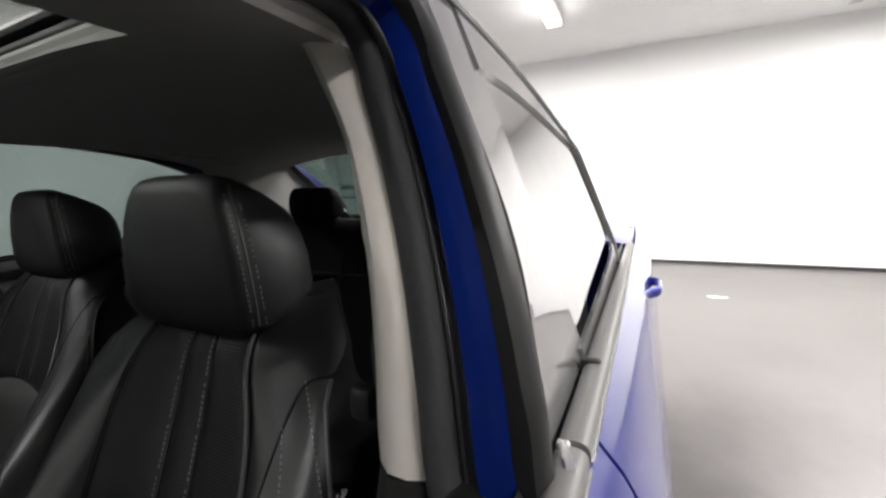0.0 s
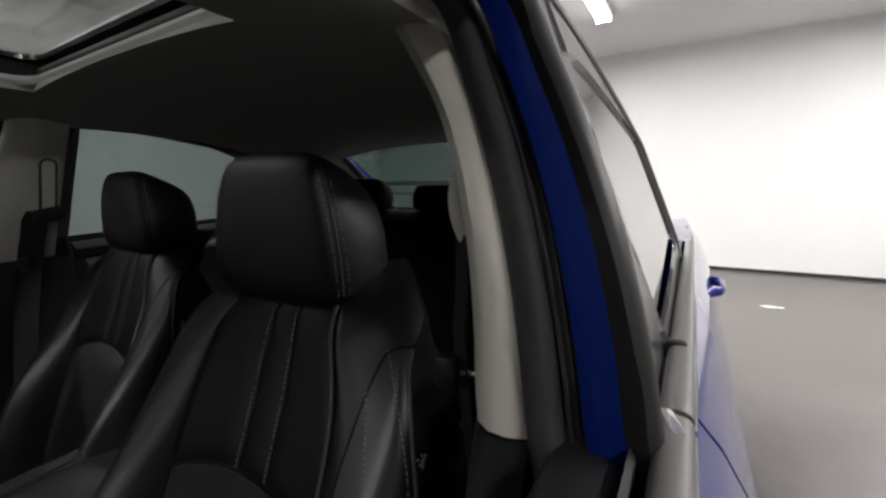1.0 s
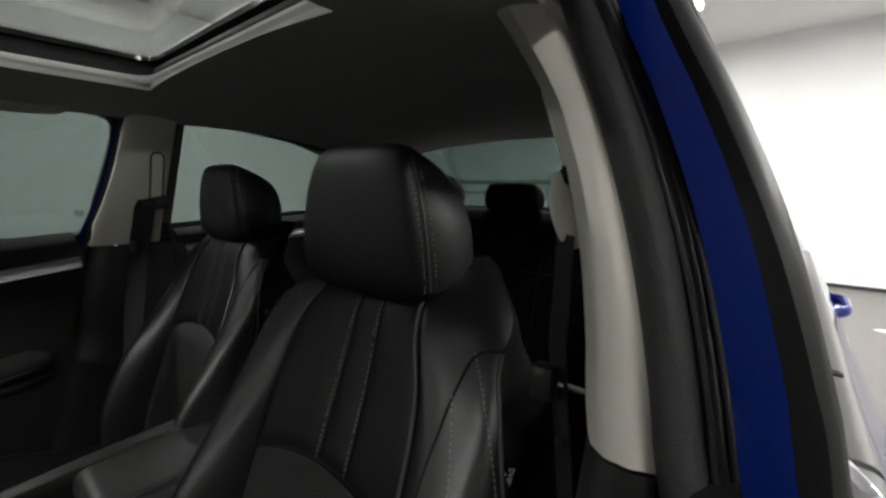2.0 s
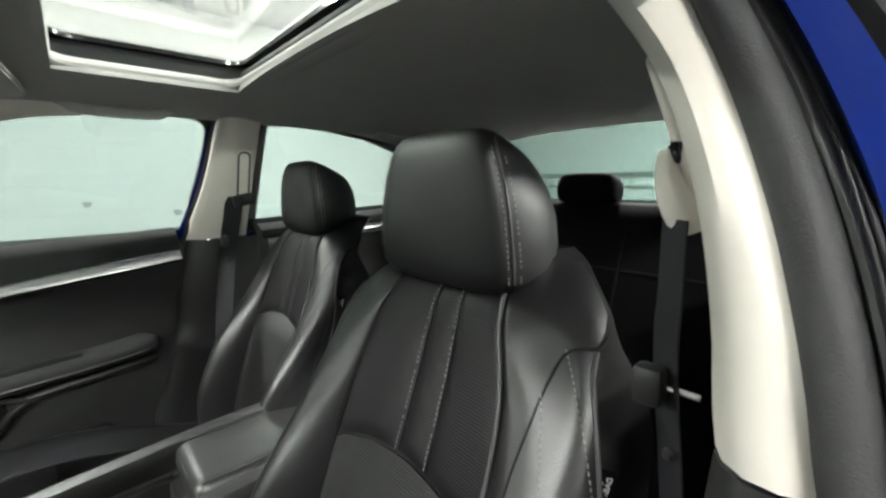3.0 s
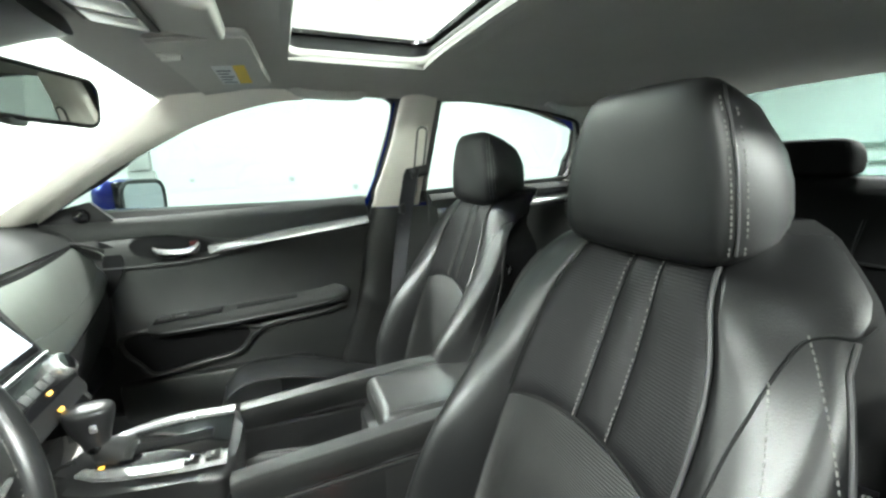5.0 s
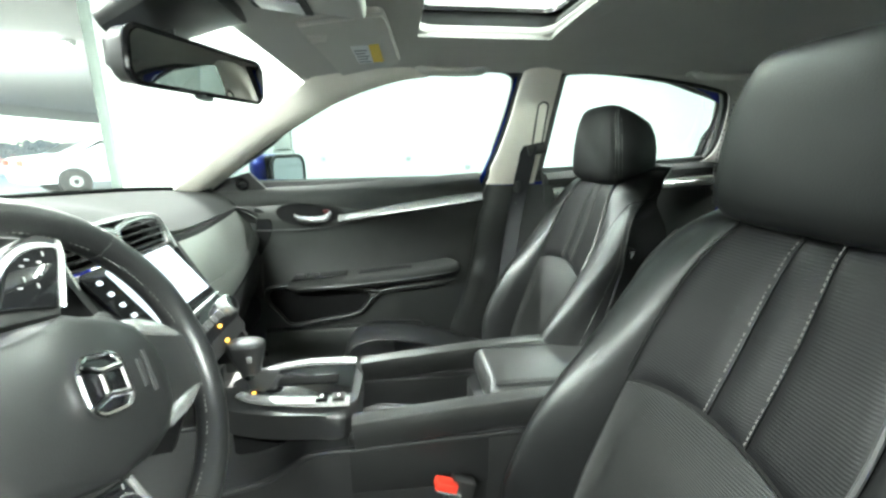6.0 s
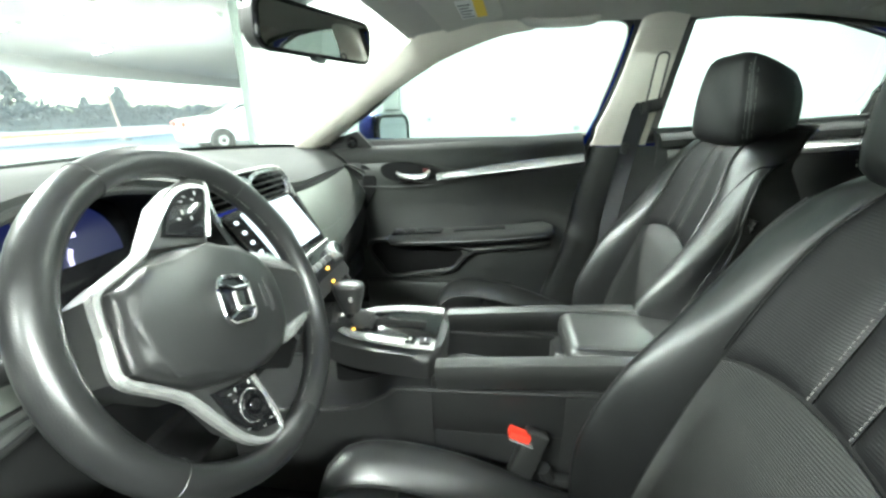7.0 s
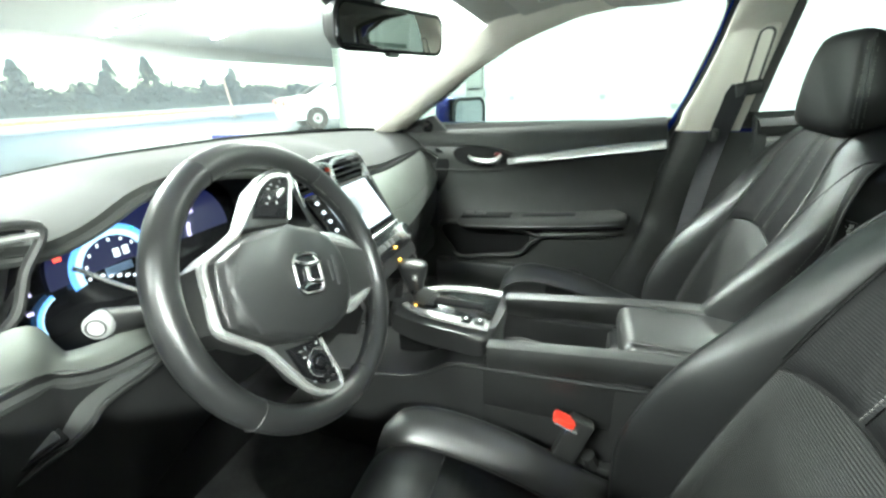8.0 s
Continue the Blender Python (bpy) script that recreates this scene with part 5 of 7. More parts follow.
def headrest_mesh(cx, cy, z0, z1, wb, wt, depth, front=-0.012):
    """A padded head restraint: flat front with crisp side seams and a rounded back."""
    bm = bmesh.new()
    rows = []
    prof = [(0.0, 0.56), (0.03, 0.76), (0.10, 0.92), (0.24, 1.0), (0.48, 1.03), (0.70, 1.01), (0.84, 0.955), (0.93, 0.86), (0.98, 0.72), (1.0, 0.50)]
    for t, k in prof:
        z = lerp(z0, z1, t)
        w = lerp(wb, wt, t) * (0.35 + 0.65 * k if k < 0.94 else k)
        d0, d1 = front + (1 - k) * 0.045, depth - (1 - k) * 0.05
        half = [(0.0, d0 - 0.004), (0.35, d0 - 0.004), (0.70, d0 - 0.002), (0.93, d0 + 0.003), (1.0, d0 + 0.014), (1.04, d0 + 0.035), (1.04, lerp(d0, d1, 0.5)), (0.93, lerp(d0, d1, 0.78)), (0.70, d1 - 0.012), (0.4, d1), (0.0, d1 + 0.002)]
        # the top falls away and the underside rises towards the back
        deep = lambda y: max(0.0, (y - front - 0.02) / (depth - front))
        fall = lambda y: ((z0 - z1) * 0.36 * t ** 2 + (z1 - z0) * 0.16 * (1 - t) ** 2) * deep(y) ** 1.15
        loop = [(cx + w * x, cy + y, z + fall(y)) for x, y in half] + [(cx - w * x, cy + y, z + fall(y)) for x, y in half[-2:0:-1]]
        rows.append(loop)
    vs = add_grid(bm, rows, close_v=True)
    bm.faces.new(vs[0]), bm.faces.new(vs[-1])
    bmesh.ops.subdivide_edges(bm, edges=bm.edges[:], cuts=1, use_grid_fill=True, smooth=0.6)
    return bm, rows


def words(text, size, m, mat, name, parent, label=""):
    """Flat letters as a thin mesh."""
    cu = bpy.data.curves.new("letters", "FONT")
    cu.body, cu.size, cu.extrude, cu.align_x, cu.align_y = text, size, 0.0004, "CENTER", "CENTER"
    ob = new("letters", cu)
    me = bpy.data.meshes.new_from_object(ob.evaluated_get(bpy.context.evaluated_depsgraph_get()))
    bpy.data.objects.remove(ob)
    bpy.data.curves.remove(cu)
    bm = bmesh.new()
    bm.from_mesh(me)
    bpy.data.meshes.remove(me)
    bmesh.ops.transform(bm, matrix=m, verts=bm.verts)
    return part(name, bm, mat, parent, label)


def front_seat():
    cx = 0.366
    st = thing("front_seat", "black leather driver's bucket seat with ribbed centre and grey stitching", "car seat", (cx, -0.2, 0.20), "front seats")
    # inner core, closed all round
    bm = bmesh.new()
    rows = []
    for z in [0.34 + 0.0305 * i for i in range(20)] + [0.936, 0.95, 0.961, 0.972, 0.983, 0.993, 1.0, 1.006, 1.010, 1.012]:
        fr = [back_at(u / 12, z, cx, -0.003) for u in range(-12, 13)]
        rear = min(back_y(z) + lerp(0.13, 0.10, (z - 0.34) / 0.65), 0.125)
        bk = [Vector((cx + half_w(z) * u / 12 * (0.97 if z < 0.8 else 0.88), rear - 0.045 * abs(u / 12) ** 3, z)) for u in range(12, -13, -3)]
        rows.append(fr + bk)
    vs = add_grid(bm, rows, close_v=True)
    bm.faces.new(vs[0]), bm.faces.new(vs[-1])
    back = part("backrest", bm, SEATSIDE, st, "black leather backrest shell", sharp=60)
    arch = lambda u: 0.764 - 0.022 * (u / 0.5) ** 2
    edge = curve_of([(0.37, 1.0), (0.74, 1.0), (0.82, 1.0), (0.88, 0.97), (0.92, 0.925), (0.95, 0.90), (0.972, 0.93), (1.0, 1.05)])
    part("centre_panel", back_panel(-0.545, -0.050, arch, 0.985, cx, 8, 20, 0.004, 0.006, edge), MESH, back, "ribbed black centre panel")
    part("centre_panel", back_panel(-0.044, 0.164, arch, 0.985, cx, 4, 20, 0.003), MESH, back, "ribbed black centre strip")
    part("centre_panel", back_panel(0.170, 0.545, arch, 0.985, cx, 8, 20, 0.004, 0.006, None, edge), MESH, back, "ribbed black centre panel")
    part("lumbar_panel", back_panel(-0.545, 0.545, 0.40, lambda u: arch(u) - 0.005, cx, 16, 14, 0.012, 0.009), LUMBAR, back, "finely ribbed lumbar panel")
    outer = curve_of([(0.37, 0.99), (0.80, 0.975), (0.85, 0.957), (0.90, 0.938), (0.928, 0.936), (0.936, 0.952), (0.945, 0.978), (0.958, 0.992), (0.975, 1.0), (1.012, 1.0)])
    for s in (-1, 1):
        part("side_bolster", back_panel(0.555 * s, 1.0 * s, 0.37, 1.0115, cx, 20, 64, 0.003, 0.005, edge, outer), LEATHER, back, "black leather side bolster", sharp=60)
        part("piping" if s > 0 else "seam", tube([back_at(0.55 * s * edge(0.75 + 0.0125 * i), 0.75 + 0.0125 * i, cx, 0.0065) for i in range(20)], 0.0026 if s > 0 else 0.0014, 6), PIPING if s > 0 else DARKINNER, back, "raised grey seam piping" if s > 0 else "")
        part("stitching", dashes([back_at(0.06 + 0.113 * s, arch(0) + 0.004 + 0.0108 * i, cx, 0.0072) for i in range(20)], 0.0038, 0.0026, 0.0008), THREAD, back, "grey contrast stitching")
        # seam that sweeps from the shoulder down across the bolster
        arc = smooth_line([back_at(u * s, z, cx, 0.0055) for u, z in ((0.985, 0.948), (0.958, 0.941), (0.90, 0.939), (0.82, 0.930), (0.76, 0.909), (0.71, 0.871), (0.68, 0.834), (0.67, 0.79), (0.65, 0.66), (0.62, 0.50))], 40)
        if s > 0:
            part("seam", tube(arc, 0.0017, 6), DARKINNER, back)
        for uu in (0.80, 0.935) if s > 0 else ():
            lane = curve_of([(0.45, 0.86), (0.812, 0.82), (0.862, 0.77), (0.898, 0.735)] if uu < 0.9 else [(0.45, 0.962), (0.78, 0.962), (0.834, 0.95), (0.898, 0.89), (0.938, 0.835)])
            top = 0.897 if uu < 0.9 else 0.936
            part("stitching", dashes([back_at(lane(top - 0.016 * i) * s, top - 0.016 * i, cx, 0.0062) for i in range(27)], 0.0036, 0.0026, 0.0008), THREAD, back, "grey contrast stitching")
        part("seam", tube([back_at(outer(0.938 - 0.02 * i) * s, 0.938 - 0.02 * i, cx, 0.004) for i in range(28)], 0.0022, 6), PIPING, back)
        part("side_panel", rbox((0.03, 0.30, 0.16), (cx + s * 0.262, -0.36, 0.30), 0.014), PLASTIC, st, "black plastic seat side shield")
        # airbag tag on the outer side
    tag = part("airbag_tag", rbox((0.002, 0.019, 0.036), (0.5960, -0.021, 0.828), 0.0006, Matrix.Rotation(-0.75, 4, "Z") @ Matrix.Rotation(-0.25, 4, "X")), GLOSS, back, "black airbag tag")
    face = Matrix.Translation((0.5960 + 0.0012, -0.021 - 0.0011, 0.828)) @ Matrix.Rotation(-0.75, 4, "Z") @ Matrix.Rotation(-0.25, 4, "X") @ Matrix(((0, 0, 1, 0), (0, -1, 0, 0), (1, 0, 0, 0), (0, 0, 0, 1)))
    words("SIDE\nAIRBAG", 0.0075, face, WHITEPRINT, "tag_words", back, "white words")
    # head restraint
    bm, rows = headrest_mesh(cx - 0.012, 0.0, 0.968, 1.160, 0.130, 0.094, 0.130)
    hr = part("headrest", bm, HEADSKIN, st, "black leather head restraint", sharp=70)
    for s in (-1, 1):
        for k, f in ((3, 0.62), (5, 0.66)):
            line = [Vector(r[k] if s > 0 else r[-k]).lerp(Vector(r[4] if s > 0 else r[-4]), f) for r in rows[2:-2]]
            out = [p + Vector((s * (0.002 if k == 3 else 0.0035), -0.0035 if k == 3 else -0.0018, 0)) for p in smooth_line(line, 30)]
            part("stitching", dashes(out, 0.0036, 0.0024, 0.0008), THREAD, hr, "grey contrast stitching")
        mid = [Vector(r[4] if s > 0 else r[-4]) for r in rows[2:-2]]
        part("seam", tube([p + Vector((s * 0.0008, -0.0008, 0)) for p in smooth_line(mid, 30)], 0.0016, 6), PIPING, hr)
        part("headrest_post", tube([(cx + s * 0.045, 0.055, 0.93 + 0.02 * i) for i in range(4)], 0.007, 10), CHROME, st)
        part("post_collar", rbox((0.034, 0.03, 0.012), (cx + s * 0.045, 0.055, 0.994), 0.004), PLASTIC, st)
    # cushion
    bm = bmesh.new()
    rows = []
    for y in [-0.70, -0.69, -0.67, -0.64] + [-0.60 + 0.05 * i for i in range(12)]:
        fr = [cush_at(u / 12, y, cx, -0.006) for u in range(-12, 13)]
        bot = [Vector((cx + cush_half(y) * u / 12 * 0.95, y + (0.03 if y < -0.65 else 0), 0.27)) for u in range(12, -13, -4)]
        rows.append(fr + bot)
    vs = add_grid(bm, rows, close_v=True)
    bm.faces.new(vs[0]), bm.faces.new(vs[-1])
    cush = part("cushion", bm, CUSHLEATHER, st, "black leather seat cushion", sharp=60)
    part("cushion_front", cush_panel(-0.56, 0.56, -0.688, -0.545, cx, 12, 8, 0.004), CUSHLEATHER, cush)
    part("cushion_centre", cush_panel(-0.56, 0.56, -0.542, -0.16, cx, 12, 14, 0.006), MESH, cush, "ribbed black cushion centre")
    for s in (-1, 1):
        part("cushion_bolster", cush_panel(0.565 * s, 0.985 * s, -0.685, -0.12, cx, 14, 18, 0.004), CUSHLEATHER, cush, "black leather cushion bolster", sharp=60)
        part("piping", tube([cush_at(0.562 * s, -0.68 + 0.026 * i, cx, 0.006) for i in range(20)], 0.0026, 6), PIPING, cush)
        part("seam", tube([cush_at(0.90 * s, -0.68 + 0.026 * i, cx, 0.006) for i in range(20)], 0.0026, 6), PIPING, cush)
    for s in (-1, 1):
        part("seat_rail", rbox((0.04, 0.62, 0.07), (cx + s * 0.17, -0.35, 0.235), 0.008), PLASTIC, st, "black seat rail")
    return st


_driver = front_seat()
_pass = copy_thing(_driver, pose(0.366 - 0.69, -0.2 + 0.115, 0.20))
tagged(_pass, "black leather passenger bucket seat beside the centre console")
for _c in _pass.children:
    # its cushion is wound up a little higher
    if _c.name.startswith("cushion"):
        _c.location.z += 0.042


def rear_bench():
    b = thing("rear_bench", "black leather rear bench seat with three head restraints", "car seat", (0, 0.7, 0.22))
    rows = []
    for i in range(25):
        x = -0.66 + 0.055 * i
        dip = 0.02 * math.cos(x * 9.5) ** 2
        rows.append([(x, y + dip * k, z) for y, z, k in ((0.74, 0.36, 0), (0.80, 0.50, 1), (0.87, 0.70, 1), (0.93, 0.88, 1), (0.962, 0.985, 0.6), (0.985, 1.024, 0.2), (1.02, 1.034, 0), (1.06, 1.02, 0), (1.08, 0.95, 0))])
    part("backrest", sheet(rows, 0.05), BENCH, b, "black leather rear backrest", sharp=60)
    for x in (-0.17, 0.17):
        part("back_seam", tube([(x, 0.825 - 0.012, 0.55), (x, 0.90 - 0.012, 0.80), (x, 0.945 - 0.008, 0.93)], 0.004, 6), DARKINNER, b)
    part("back_seam", tube([(-0.62 + 0.062 * i, 0.902, 0.83) for i in range(21)], 0.004, 6), DARKINNER, b)
    rows = []
    for i in range(25):
        x = -0.66 + 0.055 * i
        up = 0.012 * math.cos(x * 9.5) ** 2
        rows.append([(x, y, z + up) for y, z in ((0.30, 0.28), (0.31, 0.38), (0.36, 0.42), (0.55, 0.405), (0.80, 0.37))])
    part("cushion", sheet(rows, 0.05), BENCH, b, "black leather rear cushion", sharp=60)
    for x, wb in ((-0.37, 0.125), (0.0, 0.115), (0.37, 0.125)):
        bm, _r = headrest_mesh(x, 0.985, 1.03, 1.162 if x else 1.134, wb, wb * 0.90, 0.09)
        part("headrest", bm, BENCH, b, "black leather rear head restraint", sharp=70)


rear_bench()
_bk = thing("belt_buckle", "black seat belt buckle with red release button", "seat belt buckle", (0.13, -0.33, 0.40))
_q = Matrix.Rotation(-0.35, 4, "X") @ Matrix.Rotation(-0.15, 4, "Y")
part("buckle_body", rbox((0.028, 0.045, 0.10), (0.125, -0.322, 0.445), 0.006, _q), PLASTIC, _bk)
part("release_button", rbox((0.026, 0.040, 0.016), (0.132, -0.340, 0.494), 0.004, _q), RED, _bk, "red release button")
part("button_rim", rbox((0.030, 0.046, 0.006), (0.131, -0.337, 0.484), 0.002, _q), SILVER, _bk)
part("stalk", tube([(0.11, -0.29, 0.40), (0.10, -0.26, 0.33), (0.10, -0.24, 0.27)], 0.014, 8), PLASTIC, _bk)


# ---- steering wheel, turned most of a quarter to the left ----
HUB = Vector((0.375, -0.686, 0.852))
_tilt, _turned = radians(22.4), radians(72)
_n = Vector((0, math.cos(_tilt), math.sin(_tilt)))
_up, _rt = Vector((0, -math.sin(_tilt), math.cos(_tilt))), Vector((-1, 0, 0))
_wr = _rt * math.cos(_turned) + _up * math.sin(_turned)
_wu = -_rt * math.sin(_turned) + _up * math.cos(_turned)


def on_wheel(a, b, h=0.0):
    return HUB + _wr * a + _wu * b + _n * h


def wheel_plate(outline, h, depth, r, curve=0.0):
    """A padded plate in the wheel's plane, bowed towards its middle by curve."""
    bm = slab(outline, depth, _wr, _wu, on_wheel(0, 0, h), r)
    if curve:
        bmesh.ops.triangulate(bm, faces=[f for f in bm.faces if len(f.verts) > 4])
        bmesh.ops.subdivide_edges(bm, edges=bm.edges[:], cuts=3, use_grid_fill=True)
        for v in bm.verts:
            d = v.co - HUB
            a, b, c = d.dot(_wr), d.dot(_wu), d.dot(_n)
            if c > h + depth * 0.5:
                v.co += _n * (curve * max(0.0, 1 - (a / 0.085) ** 2 - ((b - 0.03) / 0.11) ** 2))
    return bm


wheel = thing("steering_wheel", "black leather three-spoke steering wheel with silver trim, turned aside", "steering wheel", HUB)
_rim = [on_wheel(0.1685 * math.cos(a), 0.1685 * math.sin(a), 0.0) for a in [2 * math.pi * i / 96 for i in range(96)]]
part("rim", sweep(_rim, ring(0.0165, 14, 0.0175), closed=True, up=_n), material("worn_black_wheel_leather", (0.015, 0.015, 0.0155), 0.32, grain=(0.0013, 0.2, "pebble"), vary=(0.04, 0.2)), wheel, "worn black leather rim")
for _a in (38, 142, 208, 332):
    _c = on_wheel(0.1685 * math.cos(radians(_a)), 0.1685 * math.sin(radians(_a)))
    _rad = (_c - HUB).normalized()
    part("rim_seam", tube([_c + _rad * (0.0172 * math.cos(k)) + _n * (0.0182 * math.sin(k)) for k in [2 * math.pi * i / 16 for i in range(16)]], 0.0007, 5, closed=True), PLASTIC, wheel)
_in = [on_wheel(0.1525 * math.cos(radians(a)), 0.1525 * math.sin(radians(a)), 0.004) for a in range(-36, 40, 2)]
part("rim_stitching", dashes(_in, 0.004, 0.0025, 0.0007), THREAD, wheel, "grey stitching inside the rim")
_in = [on_wheel(0.1525 * math.cos(radians(a)), 0.1525 * math.sin(radians(a)), 0.004) for a in range(210, 330, 2)]
part("rim_stitching", dashes(_in, 0.004, 0.0025, 0.0007), THREAD, wheel, "grey stitching inside the rim")
_half = [(0.034, 0.119), (0.049, 0.097), (0.066, 0.064), (0.0705, 0.025), (0.069, -0.022), (0.056, -0.054), (0.036, -0.070)]
PAD = [(a - 0.005, b) for a, b in _half + [(0.0, -0.076)] + [(-a, b) for a, b in _half[::-1]] + [(0.0, 0.121)]]
part("hub_back", wheel_plate([(a * 1.04, b * 1.02) for a, b in PAD], -0.045, 0.05, 0.01), PLASTIC, wheel)
pad = part("airbag_pad", wheel_plate(PAD, 0.004, 0.022, 0.012, 0.014), material("smooth_black_pad", (0.018, 0.018, 0.0185), 0.38, grain=(0.001, 0.2, "pebble"), vary=(0.06, 0.08)), wheel, "smooth black airbag pad", sharp=50)
# chrome badge: a rounded frame with two uprights and a bar
_bz = 0.0425
part("badge_frame", tube([on_wheel(a, b + 0.022, _bz) for a, b in rounded_rect(-0.024, 0.024, -0.021, 0.021, 0.012)], 0.0026, 8, closed=True), CHROME, pad, "chrome badge frame")
part("badge_plate", wheel_plate([(a, b + 0.022) for a, b in rounded_rect(-0.023, 0.023, -0.02, 0.02, 0.012)], 0.036, 0.004, 0.0), GLOSS, pad)
for _k in (-1, 1):
    part("badge_upright", tube([on_wheel(_k * 0.017, 0.041, _bz), on_wheel(_k * 0.010, 0.024, _bz + 0.001), on_wheel(_k * 0.012, 0.003, _bz)], 0.003, 8), CHROME, pad)
part("badge_bar", tube([on_wheel(-0.010, 0.023, _bz), on_wheel(0.010, 0.023, _bz)], 0.003, 8), CHROME, pad)
for _k, _w in ((0, 0.013), (1, 0.02)):
    part("pad_print", wheel_plate([(-_w, -0.022 - 0.009 * _k), (_w, -0.022 - 0.009 * _k), (_w, -0.027 - 0.009 * _k), (-_w, -0.027 - 0.009 * _k)], 0.037, 0.0012, 0.0), PIPING, pad, "faint moulded print bars")
for _k in (-1, 1):
    # spoke with switch panel, silver outline
    spoke = [(0.066, 0.070), (0.118, 0.040), (0.142, 0.012), (0.155, -0.012), (0.150, -0.034), (0.118, -0.022), (0.074, -0.008)]
    part("spoke", wheel_plate([(_k * a, b) for a, b in (spoke if _k > 0 else spoke[::-1])], -0.018, 0.022, 0.005), PLASTIC, wheel)
    panel = [(0.080, 0.050), (0.116, 0.034), (0.136, 0.010), (0.140, -0.020), (0.112, -0.012), (0.080, 0.0)]
    sw = part("switch_panel", wheel_plate([(_k * a, b) for a, b in (panel if _k > 0 else panel[::-1])], 0.003, 0.007, 0.003), GLOSS, wheel, "gloss black switch panel")
    line = smooth_line([on_wheel(_k * a - 0.005, b, h) for a, b, h in ((0.0, 0.1265, 0.004), (0.020, 0.1265, 0.004), (0.033, 0.1255, 0.005), (0.041, 0.119, 0.006), (0.053, 0.100, 0.007), (0.066, 0.081, 0.008), (0.076, 0.072, 0.009), (0.098, 0.056, 0.010), (0.124, 0.035, 0.010), (0.138, 0.016, 0.009), (0.1445, -0.004, 0.008), (0.144, -0.024, 0.007))], 66)
    part("silver_trim", sweep(line, [(-0.0050, -0.006), (0.0050, -0.006), (0.0046, 0.001), (0.0020, 0.0042), (-0.003, 0.0040), (-0.0050, 0.001)], up=_n, scale=lambda t: 0.74 + 0.20 * math.sin(math.pi * min(1.0, t * 1.05)) - 0.4 * max(0, t - 0.85) * 3), SILVER, wheel, "satin silver spoke trim")
    line = smooth_line([on_wheel(_k * a, b, h) for a, b, h in ((0.144, -0.024, 0.008), (0.128, -0.020, 0.010), (0.100, -0.010, 0.010), (0.080, -0.004, 0.009))], 14)
    part("silver_edge", sweep(line, ring(0.0032, 8, 0.003), up=_n), SILVER, wheel)
    if _k < 0:
        disc = part("switch_ring", lathe([(0.010, 0.0), (0.010, 0.004), (0.015, 0.005), (0.0165, 0.003), (0.0165, 0.0)], on_wheel(-0.108, 0.010, 0.010), _n, 24), GLOSS, sw, "round four-way switch")
        part("switch_centre", lathe([(0.0, 0.006), (0.006, 0.006), (0.008, 0.003), (0.008, 0.0)], on_wheel(-0.108, 0.010, 0.010), _n, 18), GLOSS, sw)
        part("switch_bezel", tube([on_wheel(-0.108 + 0.0172 * math.cos(a), 0.010 + 0.0172 * math.sin(a), 0.0112) for a in [i * math.pi / 14 for i in range(28)]], 0.0006, 6, closed=True), SILVER, sw)
        marks = [(-0.108, 0.026), (-0.124, 0.010), (-0.108, -0.006), (-0.092, 0.010), (-0.130, -0.010), (-0.118, -0.013), (-0.096, 0.030), (-0.086, 0.026), (-0.128, 0.024), (-0.084, 0.006), (-0.134, 0.002), (-0.128, -0.016), (-0.088, 0.034), (-0.106, 0.010)]
    else:
        marks = [(0.098, 0.028), (0.106, 0.022), (0.118, 0.020), (0.112, 0.006), (0.122, 0.004), (0.130, -0.002), (0.124, 0.014), (0.100, 0.012)]
    for _i, (a, b) in enumerate(marks):
        w, h = (0.0022, 0.0007) if _i % 2 else (0.0008, 0.0019)
        part("switch_mark", wheel_plate([(a - w, b - h), (a + w, b - h), (a + w, b + h), (a - w, b + h)], 0.0102, 0.0008, 0.0), DIMPRINT, sw)
    line = smooth_line([on_wheel(_k * a, b, h) for a, b, h in ((0.055, -0.060, 0.0), (0.052, -0.080, 0.004), (0.044, -0.110, 0.005), (0.034, -0.140, 0.003))], 14)
    part("silver_trim", sweep(line, ring(0.006, 8, 0.004), up=_n, scale=lambda t: 0.5 + 1.0 * math.sin(math.pi * (0.15 + 0.8 * t))), SILVER, wheel, "silver lower spoke trim")
part("lower_spoke", wheel_plate([(0.052, -0.045), (-0.052, -0.045), (-0.048, -0.085), (-0.030, -0.160), (0.030, -0.160), (0.048, -0.085)], -0.014, 0.018, 0.005), PLASTIC, wheel, "dark lower spoke")
col = thing("steering_column", "black steering column shroud behind the wheel", "steering column", HUB - _n * 0.2)
part("shroud", sweep([HUB - _n * 0.045, HUB - _n * 0.10, HUB - _n * 0.20, HUB - _n * 0.30], ring(0.062, 16, 0.055, 0.7), up=_up), PLASTIC, col)
part("shroud_gap", sweep([HUB - _n * 0.10 + Vector((0.058, 0, -0.01)), HUB - _n * 0.15 + Vector((0.063, 0, -0.01))], ring(0.004, 6), up=_up), DARKINNER, col)
_st = smooth_line([HUB - _n * 0.10 + Vector((0.05, 0, 0.015)), HUB - _n * 0.098 + Vector((0.12, 0.0, 0.040)), HUB - _n * 0.09 + Vector((0.178, 0.0, 0.060))], 12)
part("light_stalk", sweep(_st, ring(0.012, 12), up=_n, scale=lambda t: 0.75 + 0.4 * t), PLASTIC, col, "black light stalk")
part("stalk_knob", lathe([(0.011, -0.010), (0.0125, -0.004), (0.0125, 0.010), (0.010, 0.0135), (0.0, 0.014)], _st[-1], (1.0, 0.75, 0.15), 20), GREYKNOB, col, "grey stalk end knob")
